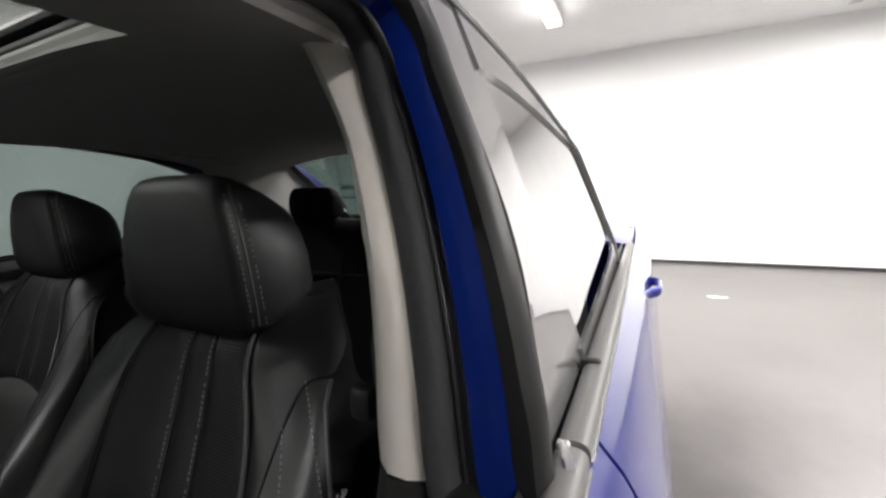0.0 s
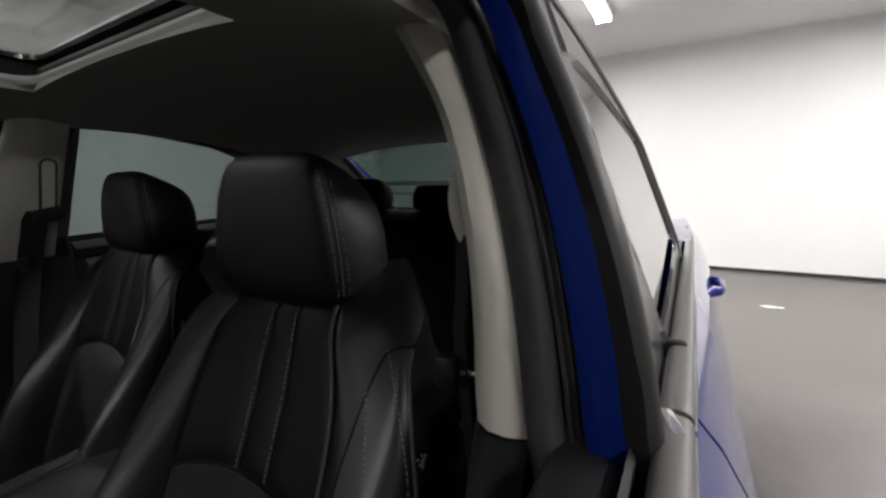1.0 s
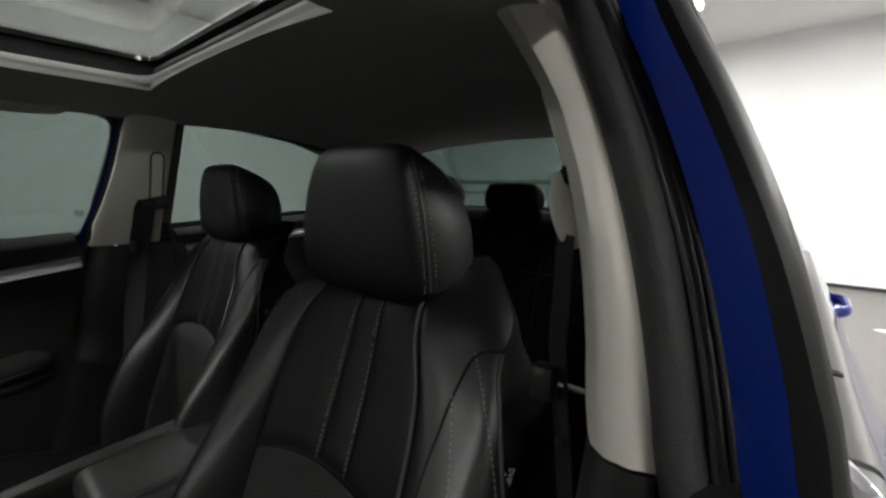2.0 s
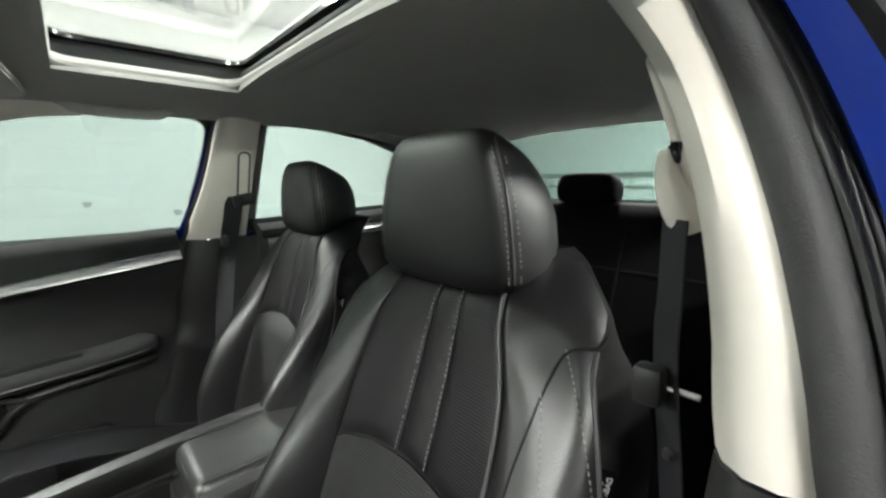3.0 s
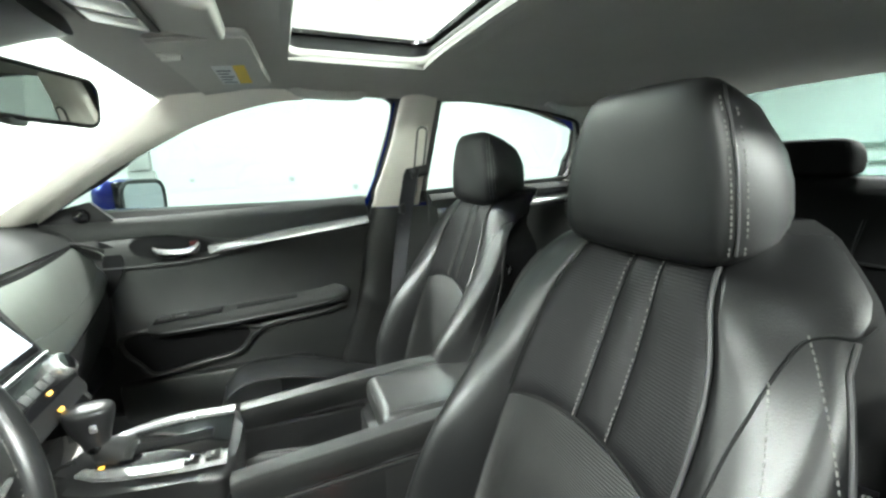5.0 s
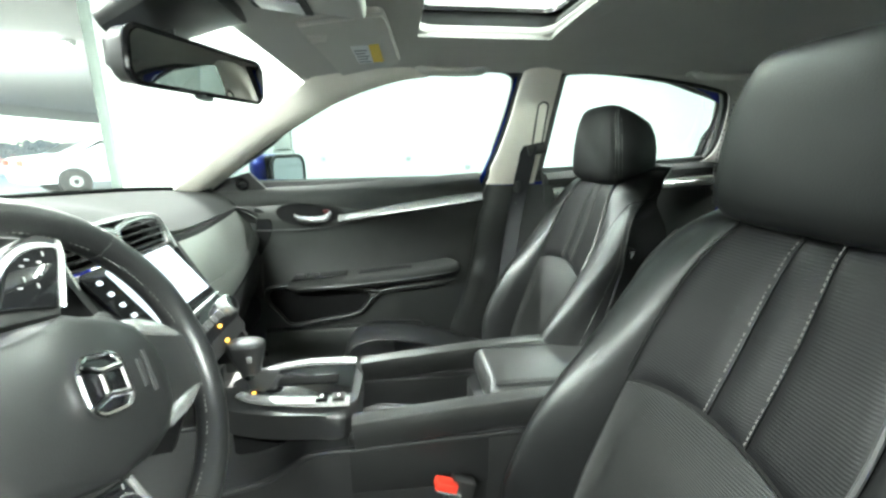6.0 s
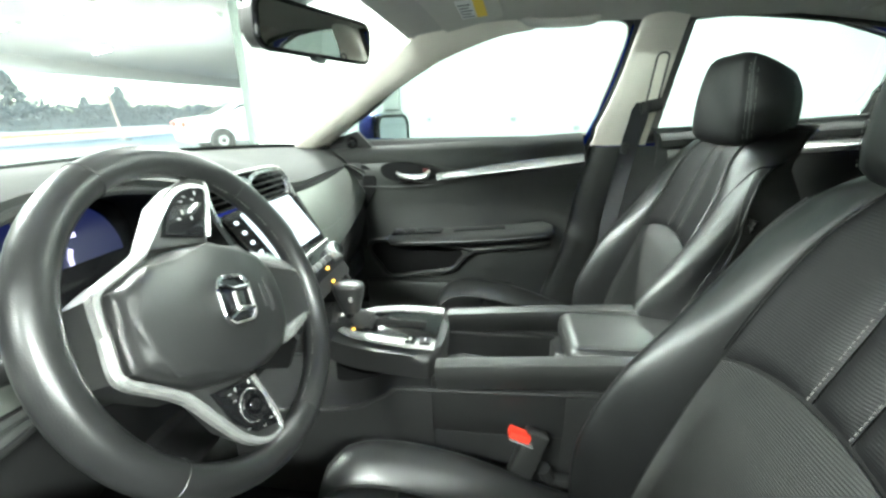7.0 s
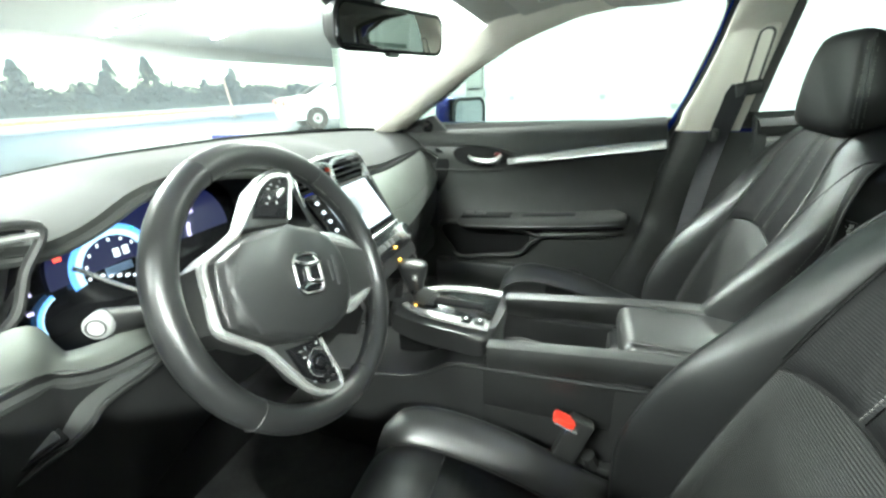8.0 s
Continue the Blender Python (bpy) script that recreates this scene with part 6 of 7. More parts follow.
part("stalk_knob_groove", lathe([(0.0068, 0.0125), (0.0072, 0.0148), (0.0085, 0.0148), (0.009, 0.0125)], _st[-1], (1.0, 0.75, 0.15), 20), PLASTIC, col)
for _i in range(4):
    part("stalk_mark", rbox((0.007, 0.0015, 0.002), _st[6 + (_i % 2) * 2] + Vector((0, 0.0125, 0.006 - 0.006 * (_i // 2))), 0.0003), WHITEPRINT, col)
_st = smooth_line([HUB - _n * 0.10 + Vector((-0.05, 0, 0.02)), HUB - _n * 0.095 + Vector((-0.10, 0.0, 0.03)), HUB - _n * 0.085 + Vector((-0.16, 0.0, 0.038))], 12)
part("wiper_stalk", sweep(_st, ring(0.012, 12), up=_n, scale=lambda t: 0.75 + 0.35 * t), PLASTIC, col, "black wiper stalk")

# ---- dashboard ----
dash = thing("dashboard", "black soft-touch dashboard with a brushed grey panel and lit displays", "dashboard", (0, -1.1, 0.75))
EDGE = [(0.71, -0.835, 0.945), (0.64, -0.85, 0.962), (0.580, -0.858, 0.946), (0.530, -0.86, 0.937), (0.480, -0.86, 0.946), (0.42, -0.86, 0.968), (0.352, -0.862, 0.974), (0.29, -0.864, 0.970), (0.22, -0.872, 0.957), (0.15, -0.885, 0.942), (0.06, -0.895, 0.938), (-0.03, -0.90, 0.936), (-0.10, -0.90, 0.922), (-0.16, -0.895, 0.893), (-0.25, -0.89, 0.882), (-0.40, -0.90, 0.880), (-0.55, -0.915, 0.878), (-0.66, -0.93, 0.876), (-0.71, -0.945, 0.872)]
_edge = smooth_line(EDGE, 60)
_base = smooth_line([(0.71, -1.02, 0.915), (0.60, -1.175, 0.925), (0.30, -1.315, 0.935), (0, -1.35, 0.937), (-0.30, -1.315, 0.935), (-0.60, -1.175, 0.925), (-0.71, -1.02, 0.915)], 60)
_rows = []
for _e, _b in zip(_edge, _base):
    _rows.append([lerp(_b, _e, t / 10) + Vector((0, 0, 0.006 * math.sin(math.pi * t / 10) - (0.012 * max(0, t / 10 - 0.88) / 0.12))) for t in range(11)])
part("dash_top", sheet(_rows, 0.02), SOFT, dash, "grained soft-touch dash top", sharp=50)
part("dash_lip", sweep([e + Vector((0, 0.002, -0.007)) for e in _edge], ring(0.006, 8, 0.006), up=(0, 0, 1)), SOFT, dash)
# brushed panel on the passenger side, the black groove's shade drawn as a tube
_t = smooth_line([(-0.165, -0.885, 0.862), (-0.30, -0.885, 0.860), (-0.45, -0.895, 0.862), (-0.60, -0.915, 0.864), (-0.685, -0.93, 0.864)], 30)
_l = smooth_line([(-0.185, -0.845, 0.765), (-0.30, -0.845, 0.757), (-0.45, -0.855, 0.762), (-0.60, -0.875, 0.778), (-0.69, -0.895, 0.795)], 30)
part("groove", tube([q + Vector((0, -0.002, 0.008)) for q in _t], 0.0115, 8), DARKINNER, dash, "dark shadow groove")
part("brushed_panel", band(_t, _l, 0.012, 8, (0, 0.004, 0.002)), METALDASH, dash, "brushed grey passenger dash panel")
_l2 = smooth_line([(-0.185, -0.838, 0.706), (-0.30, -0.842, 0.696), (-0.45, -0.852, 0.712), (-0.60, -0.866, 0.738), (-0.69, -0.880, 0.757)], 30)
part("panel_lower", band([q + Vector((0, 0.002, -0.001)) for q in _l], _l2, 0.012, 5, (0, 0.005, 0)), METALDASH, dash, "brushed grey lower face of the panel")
part("panel_gap", tube([q + Vector((0, 0.001, -0.006)) for q in _l2], 0.007, 8), DARKINNER, dash, "near-black line for the shaded gap below the panel")
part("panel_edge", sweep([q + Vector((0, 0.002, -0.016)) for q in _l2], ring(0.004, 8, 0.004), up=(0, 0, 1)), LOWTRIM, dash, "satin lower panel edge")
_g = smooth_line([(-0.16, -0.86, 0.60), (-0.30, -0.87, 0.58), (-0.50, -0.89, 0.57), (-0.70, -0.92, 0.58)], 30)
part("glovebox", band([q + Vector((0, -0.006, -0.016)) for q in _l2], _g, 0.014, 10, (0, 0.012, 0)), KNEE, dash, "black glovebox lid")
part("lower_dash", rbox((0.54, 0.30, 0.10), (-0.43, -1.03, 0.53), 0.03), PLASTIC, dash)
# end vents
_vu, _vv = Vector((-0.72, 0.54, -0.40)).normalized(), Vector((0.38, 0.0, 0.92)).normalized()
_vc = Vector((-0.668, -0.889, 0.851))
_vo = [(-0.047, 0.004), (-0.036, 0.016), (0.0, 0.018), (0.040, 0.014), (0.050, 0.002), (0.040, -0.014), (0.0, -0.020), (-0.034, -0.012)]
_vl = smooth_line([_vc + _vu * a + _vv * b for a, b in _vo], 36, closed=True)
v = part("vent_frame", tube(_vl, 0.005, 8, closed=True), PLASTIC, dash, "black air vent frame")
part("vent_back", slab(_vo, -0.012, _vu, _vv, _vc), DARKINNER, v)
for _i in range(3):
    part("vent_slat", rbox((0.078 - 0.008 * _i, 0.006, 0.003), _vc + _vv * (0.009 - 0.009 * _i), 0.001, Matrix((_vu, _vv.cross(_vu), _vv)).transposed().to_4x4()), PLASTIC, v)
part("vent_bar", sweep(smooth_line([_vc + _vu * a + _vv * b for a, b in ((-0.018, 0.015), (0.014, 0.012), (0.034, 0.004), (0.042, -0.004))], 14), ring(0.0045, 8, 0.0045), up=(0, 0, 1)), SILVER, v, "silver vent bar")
# added near-black plate: draws the shade between the dash end and the door
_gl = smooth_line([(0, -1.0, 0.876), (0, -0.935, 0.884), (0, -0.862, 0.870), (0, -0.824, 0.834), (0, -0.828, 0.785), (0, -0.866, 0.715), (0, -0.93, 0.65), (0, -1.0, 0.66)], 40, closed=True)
part("end_gap_shade", slab([(q.y, q.z) for q in _gl], 0.012, (0, 1, 0), (0, 0, 1), (-0.706, 0, 0), 0.003), DARKINNER, dash, "added black plate for the shade in the gap between dashboard and door")
_ol = smooth_line([(a, -0.838, b) for a, b in ((0.540, 0.966), (0.62, 0.978), (0.698, 0.984), (0.70, 0.94), (0.698, 0.892), (0.64, 0.886), (0.588, 0.884), (0.562, 0.926))], 48, closed=True)
v = part("vent_frame", tube(_ol, 0.005, 8, closed=True), PLASTIC, dash, "black air vent frame")
part("vent_back", slab([(q.x, q.z) for q in _ol], 0.01, (1, 0, 0), (0, 0, 1), (0, -0.862, 0)), DARKINNER, v)
for _i in range(4):
    part("vent_slat", rbox((0.125 - 0.012 * _i, 0.024, 0.003), (0.632 + 0.006 * _i, -0.848, 0.950 - 0.016 * _i), 0.001, Matrix.Rotation(0.3, 4, "X")), PLASTIC, v)
part("vent_bar", sweep([(0.545, -0.834, 0.958), (0.62, -0.833, 0.968), (0.70, -0.834, 0.974)], ring(0.005, 8, 0.004), up=(0, 0, 1)), SILVER, v, "silver vent bar")

# instrument binnacle
bin_ = thing("instrument_cluster", "lit blue digital instrument cluster in a dark binnacle", "instrument cluster", (0.38, -0.95, 0.87))
CL = [(0.548, 0.912), (0.578, 0.88), (0.58, 0.845), (0.555, 0.800), (0.50, 0.795), (0.43, 0.800), (0.30, 0.800), (0.20, 0.82), (0.19, 0.90), (0.22, 0.945), (0.30, 0.962), (0.37, 0.964), (0.42, 0.957), (0.48, 0.938), (0.525, 0.926)]
_f = smooth_line([(x, -0.865, z) for x, z in CL], 64, closed=True)
_k = smooth_line([(0.38 + (x - 0.38) * 0.93, -0.945, 0.875 + (z - 0.875) * 0.9) for x, z in CL], 64, closed=True)
part("hood", band(_f + _f[:1], _k + _k[:1], 0.006, 4), DARKINNER, bin_, "dark binnacle walls")
part("display", slab([(q.x, q.z) for q in _k], 0.006, (1, 0, 0), (0, 0, 1), (0, -0.945, 0)), GLOSS, bin_, "black display glass")


def lit_arc(cx, cz, r0, r1, a0, a1, y, mat, name, parent=bin_, n=28):
    o = [(cx + r1 * math.cos(radians(lerp(a0, a1, i / n))), cz + r1 * math.sin(radians(lerp(a0, a1, i / n)))) for i in range(n + 1)]
    i_ = [(cx + r0 * math.cos(radians(lerp(a1, a0, i / n))), cz + r0 * math.sin(radians(lerp(a1, a0, i / n)))) for i in range(n + 1)]
    return part(name, slab(o + i_, 0.0012, (1, 0, 0), (0, 0, 1), (0, y, 0)), mat, parent)


def lit_bar(x, z, w, h, y, mat, name, parent=bin_):
    return part(name, slab([(x - w / 2, z - h / 2), (x + w / 2, z - h / 2), (x + w / 2, z + h / 2), (x - w / 2, z + h / 2)], 0.0012, (1, 0, 0), (0, 0, 1), (0, y, 0)), mat, parent)


# slabs rise towards the front of the car, so the lit figures stand off the glass by starting behind it
_yd = -0.9385
lit_arc(0.415, 0.868, 0.0, 0.088, -4, 184, _yd - 0.001, BLUEDIM, "dial_field")
lit_arc(0.425, 0.866, 0.049, 0.056, -15, 195, _yd, BLUELIT, "dial_band")
lit_arc(0.425, 0.866, 0.041, 0.049, -15, 195, _yd, PALEBLUE, "dial_band")
for _i in range(9):
    _a = radians(-10 + 25 * _i)
    lit_bar(0.425 + 0.036 * math.cos(_a), 0.866 + 0.036 * math.sin(_a), 0.0025, 0.004, _yd + 0.001, ICON, "dial_figure")
for _dx in (-0.009, 0.009):
    lit_bar(0.414 + 0.7 * _dx, 0.882, 0.0075, 0.012, _yd + 0.001, ICON, "speed_figure")
lit_bar(0.422, 0.860, 0.036, 0.012, _yd, material("trip_glass", (0.10, 0.14, 0.22), 0.2), "trip_panel")
for _i in range(5):
    lit_bar(0.405 + 0.010 * _i, 0.842 + 0.004 * _i, 0.005, 0.004, _yd, ICON, "trip_figure")
lit_arc(0.488, 0.822, 0.036, 0.040, -14, 66, _yd, BLUELIT, "side_gauge")
lit_arc(0.488, 0.822, 0.034, 0.036, -14, 66, _yd, PALEBLUE, "side_gauge")
lit_arc(0.27, 0.872, 0.034, 0.040, -8, 26, _yd, VIOLET, "side_gauge")
lit_arc(0.31, 0.866, 0.0, 0.082, 0, 180, _yd - 0.002, BLUEDIM, "dial_field")
for _i in range(3):
    lit_bar(0.525 + 0.004 * _i, 0.868 - 0.022 * _i, 0.006, 0.004, _yd, VIOLET, "gauge_figure")
lit_bar(0.30, 0.905, 0.016, 0.006, _yd, VIOLET, "gauge_figure")
lit_bar(0.486, 0.897, 0.008, 0.005, _yd, REDLIT, "warning_lamp")
lit_bar(0.487, 0.906, 0.008, 0.004, _yd, GREENLIT, "warning_lamp")
lit_bar(0.527, 0.887, 0.006, 0.004, _yd, REDLIT, "warning_lamp")
lit_bar(0.393, 0.908, 0.008, 0.004, _yd, GREENLIT, "warning_lamp")
part("divider", sweep([(0.478, -0.930, 0.884), (0.46, -0.928, 0.866), (0.44, -0.925, 0.845), (0.41, -0.92, 0.818)], ring(0.002, 8, 0.003), up=(0, 0, 1)), SILVER, bin_, "thin silver divider")

# silver edge and lower driver's dash
_a = smooth_line([(0.71, -0.80, 0.880), (0.64, -0.822, 0.879), (0.585, -0.838, 0.874), (0.574, -0.84, 0.848), (0.564, -0.84, 0.826), (0.53, -0.84, 0.819), (0.491, -0.84, 0.816), (0.42, -0.845, 0.810), (0.30, -0.85, 0.802), (0.19, -0.85, 0.792)], 45)
_b = smooth_line([(0.71, -0.785, 0.862), (0.65, -0.796, 0.854), (0.612, -0.810, 0.845), (0.59, -0.824, 0.835), (0.568, -0.829, 0.821), (0.535, -0.832, 0.808), (0.494, -0.833, 0.803), (0.42, -0.838, 0.796), (0.30, -0.842, 0.786), (0.19, -0.842, 0.776)], 45)
part("brushed_strip", band(_a, _b, 0.012, 5, (0, 0.003, 0)), METALDASH, dash, "brushed grey strip below the cluster")
part("strip_edge", sweep([q + Vector((0, 0.006, 0.002)) for q in _a], ring(0.003, 8, 0.003), up=(0, 0, 1)), SILVER, dash, "bright upper edge of the strip")
_c = smooth_line([(0.71, -0.86, 0.58), (0.60, -0.88, 0.56), (0.45, -0.92, 0.55), (0.30, -0.95, 0.55), (0.19, -0.95, 0.55)], 45)
part("strip_gap", tube([q + Vector((0, 0.004, -0.003)) for q in _b], 0.003, 6), SILVER, dash, "thin bright lower edge of the strip")
part("strip_rail", sweep([q + Vector((0, 0.002, -0.014)) for q in _b], ring(0.011, 10, 0.009), up=(0, 0, 1)), LOWTRIM, dash, "satin black rail below the strip")
part("knee_panel", band([q + Vector((0, -0.004, -0.004)) for q in _b], _c, 0.014, 10, (0, 0.018, 0)), KNEE, dash, "black knee panel")
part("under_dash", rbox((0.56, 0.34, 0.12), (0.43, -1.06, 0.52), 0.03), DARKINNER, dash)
for _side in (-1, 1):
    part("dash_end", rbox((0.03, 0.22, 0.36), (_side * 0.705, -0.98, 0.73), 0.012), PLASTIC, dash)
# sculpted shelf of the knee panel with a coin pocket let into it
_a = smooth_line([(0.715, -0.838, 0.798), (0.66, -0.834, 0.794), (0.60, -0.831, 0.789), (0.555, -0.831, 0.789), (0.50, -0.832, 0.784), (0.44, -0.838, 0.778)], 30)
_b = smooth_line([(0.715, -0.795, 0.760), (0.652, -0.798, 0.765), (0.60, -0.799, 0.766), (0.577, -0.803, 0.770), (0.553, -0.811, 0.777), (0.50, -0.818, 0.776), (0.44, -0.834, 0.775)], 30)
part("knee_shelf", band(_a, _b, -0.010, 6, (0, 0.002, 0.003)), LOWTRIM, dash, "satin dark grey shelf of the knee panel")
part("knee_shelf_edge", sweep([q + Vector((0, 0.001, -0.003)) for q in _b], ring(0.004, 8, 0.004), up=(0, 0, 1)), PLASTIC, dash)
_tilt_p = Matrix.Rotation(0.90, 4, "X")
_sw = part("coin_pocket", rbox((0.082, 0.008, 0.044), (0.640, -0.812, 0.7835), 0.003, _tilt_p), DARKINNER, dash, "dark frame of the coin pocket")
for _i in range(2):
    part("pocket_lid", rbox((0.034, 0.008, 0.034), (0.621 + 0.038 * _i, -0.8098, 0.7855), 0.003, _tilt_p), LOWTRIM, _sw, "flat pocket lid")

# ---- centre stack ----
stack = thing("centre_stack", "gloss black centre stack with lit touch screen, air vents and knobs", "centre stack", (-0.02, -0.9, 0.70))
_su, _sv = Vector((-1, 0, 0)), Vector((0, -0.07, 0.095)).normalized()
_sn = _su.cross(_sv)
_so = Vector((-0.02, -0.835, 0.823))


def on_stack(x, v, h=0.0):
    return _so + _su * x + _sv * v + _sn * h


part("stack_body", slab(rounded_rect(-0.132, 0.132, -0.165, 0.068, 0.02), -0.05, _su, _sv, on_stack(0, 0, -0.001)), DARKINNER, stack, "dark stack body")
scr = part("screen_surround", slab(rounded_rect(-0.122, 0.122, -0.066, 0.068, 0.012), 0.008, _su, _sv, on_stack(0, 0, 0), 0.003), GLOSS, stack, "gloss black screen surround")
part("touch_screen", slab(rounded_rect(-0.075, 0.112, -0.053, 0.058, 0.004), 0.0012, _su, _sv, on_stack(0, 0, 0.0083)), SCREEN, scr, "lit white and blue touch screen")
for _i in range(5):
    part("touch_key", slab(rounded_rect(-0.105, -0.095, 0.042 - 0.022 * _i, 0.049 - 0.022 * _i, 0.002), 0.0012, _su, _sv, on_stack(0, 0, 0.0083)), ICON, scr, "white lit touch key")
part("screen_figure", slab(rounded_rect(-0.06, 0.03, -0.02, 0.03, 0.006), 0.0008, _su, _sv, on_stack(0, 0, 0.0096)), material("screen_grey_text", (0.25, 0.27, 0.3), 0.5), scr)
part("silver_band", sweep([on_stack(-0.128, -0.073, 0.004), on_stack(0, -0.075, 0.006), on_stack(0.128, -0.073, 0.004)], ring(0.004, 8, 0.003), up=_sv), SILVER, stack, "silver band below the screen")
hv = part("climate_panel", slab(rounded_rect(-0.125, 0.125, -0.135, -0.079, 0.01), 0.010, _su, _sv, on_stack(0, 0, 0), 0.003), GLOSS, stack, "gloss climate control panel")
for _x in (-0.095, 0.095):
    part("climate_knob", lathe([(0.022, 0.0), (0.022, 0.014), (0.020, 0.020), (0.016, 0.022), (0.0, 0.021)], on_stack(_x, -0.105, 0.009), _sn, 28), SILVER, hv, "silver ringed climate knob")
    part("knob_face", lathe([(0.016, 0.0), (0.0, 0.001)], on_stack(_x, -0.105, 0.0315), _sn, 24), GLOSS, hv)
for _i in range(6):
    part("climate_key", slab(rounded_rect(-0.066 + 0.023 * _i, -0.047 + 0.023 * _i, -0.115, -0.100, 0.003), 0.004, _su, _sv, on_stack(0, 0, 0.0095), 0.001), PLASTIC, hv)
part("amber_lamp", slab(rounded_rect(0.030, 0.042, -0.127, -0.121, 0.002), 0.002, _su, _sv, on_stack(0, 0, 0.0095)), AMBER, hv, "amber lit lamp")
part("amber_lamp", slab(rounded_rect(0.02, 0.032, -0.156, -0.150, 0.002), 0.002, _su, _sv, on_stack(0, 0, 0.006)), AMBER, stack, "amber lit lamp")
part("hazard_key", rbox((0.02, 0.006, 0.014), (-0.02, -0.886, 0.918), 0.002), RED, stack)
for _k in (-1, 1):
    _vx = -0.02 + _k * 0.066
    v = part("vent_frame", tube(smooth_line([(_vx - 0.055, -0.885, 0.928), (_vx + 0.055, -0.885, 0.928), (_vx + 0.055, -0.872, 0.876), (_vx - 0.055, -0.872, 0.876)], 40, closed=True), 0.0055, 8, closed=True), SILVER, stack, "silver edged air vent")
    part("vent_back", rbox((0.11, 0.02, 0.062), (_vx, -0.925, 0.90), 0.006), DARKINNER, v)
    for _i in range(4):
        part("vent_slat", rbox((0.10, 0.035, 0.0035), (_vx, -0.893 + 0.003 * (3 - _i), 0.884 + 0.0125 * _i), 0.0012, Matrix.Rotation(0.25, 4, "X")), PLASTIC, v, "thin vent slat")
_arch = smooth_line([on_stack(-0.136, 0.050, 0.004), Vector((0.112, -0.878, 0.915)), Vector((0.085, -0.886, 0.938)), Vector((-0.02, -0.890, 0.943)), Vector((-0.125, -0.886, 0.938)), Vector((-0.152, -0.878, 0.915)), on_stack(0.136, 0.050, 0.004)], 40)
part("vent_arch", sweep(_arch, ring(0.0035, 8, 0.006), up=(0, 1, 0)), SILVER, stack, "silver arch round the centre vents")
part("stack_cheek", slab([(-0.96, 0.93), (-0.885, 0.92), (-0.80, 0.76), (-0.745, 0.66), (-0.77, 0.60), (-0.96, 0.58)], 0.012, (0, 1, 0), (0, 0, 1), (0.115, 0, 0)), KNEE, stack)
part("stack_cheek", slab([(-0.96, 0.93), (-0.885, 0.92), (-0.80, 0.76), (-0.745, 0.66), (-0.77, 0.60), (-0.96, 0.58)], 0.012, (0, 1, 0), (0, 0, 1), (-0.168, 0, 0)), KNEE, stack)

# ---- centre console ----
con = thing("centre_console", "black centre console with padded rails, storage bin and arm rest", "centre console", (-0.02, -0.35, 0.22))
# lower body, sloping down and away below the selector pod
part("console_front", slab([(-0.95, 0.24), (-0.497, 0.24), (-0.497, 0.548), (-0.575, 0.537), (-0.602, 0.522), (-0.645, 0.496), (-0.70, 0.480), (-0.78, 0.470), (-0.95, 0.45)], 0.20, (0, 1, 0), (0, 0, 1), (-0.118, 0, 0), 0.004), CONSOLETRIM, con, "black grained console body")
part("pod_support", rbox((0.09, 0.22, 0.09), (-0.05, -0.63, 0.52), 0.01), DARKINNER, con, "dark support under the selector pod")
part("console_rear", rbox((0.20, 0.44, 0.325), (-0.018, -0.043, 0.3975), 0.008), CONSOLETRIM, con)
part("bin_base", rbox((0.20, 0.254, 0.21), (-0.018, -0.38, 0.34), 0.004), CONSOLETRIM, con)
for _x in (-0.1085, 0.0725):
    part("bin_wall", rbox((0.02, 0.254, 0.116), (_x, -0.38, 0.5035), 0.002), CONSOLETRIM, con)
for _s, _x in ((1, 0.084), (-1, -0.126)):
    line = smooth_line([(_x, -0.495, 0.583), (_x, -0.42, 0.590), (_x, -0.25, 0.604), (_x, -0.10, 0.612), (_x, 0.14, 0.616)], 20)
    part("padded_rail", sweep(line, [(-0.018, -0.027), (0.019, -0.027), (0.0215, -0.01), (0.021, 0.008), (0.016, 0.019), (0.0, 0.0225), (-0.014, 0.020), (-0.019, 0.010)], up=(0, 0, 1)), RAILSKIN, con, "soft padded side rail")
    part("rail_stitching", dashes([Vector(p) + Vector((_s * 0.0135, 0, 0.0208)) for p in line], 0.0042, 0.0026, 0.0006), PIPING, con)
    ledge = smooth_line([(_x + _s * 0.001, -0.95, 0.449), (_x + _s * 0.001, -0.78, 0.469), (_x + _s * 0.001, -0.70, 0.479), (_x + _s * 0.001, -0.645, 0.495), (_x + _s * 0.001, -0.602, 0.521), (_x + _s * 0.001, -0.56, 0.538), (_x + _s * 0.003, -0.40, 0.547), (_x + _s * 0.003, -0.10, 0.558), (_x + _s * 0.002, 0.14, 0.562)], 50)
    part("side_ledge", sweep(ledge, ring(0.006, 8, 0.0055), up=(0, 0, 1)), CONSOLETRIM, con, "raised edge of the console side")
_w = [(-0.124, -0.495), (0.064, -0.495), (0.064, -0.26), (-0.124, -0.26)]
part("storage_bin", slab(_w, 0.004, (1, 0, 0), (0, 1, 0), (0, 0, 0.4455)), DARKINNER, con, "dark storage bin floor")
for _x in (-0.117, 0.058):
    part("bin_slide", tube([(_x + (-0.012 if _x > 0 else 0.012), -0.48, 0.560), (_x + (-0.012 if _x > 0 else 0.012), -0.27, 0.560)], 0.0025, 6), PLASTIC, con)
bm = rbox((0.172, 0.40, 0.060), (-0.03, -0.05, 0.597), 0.025, None, 5)
lid = part("armrest_lid", bm, RAILSKIN, con, "padded black leather arm rest lid", sharp=60)
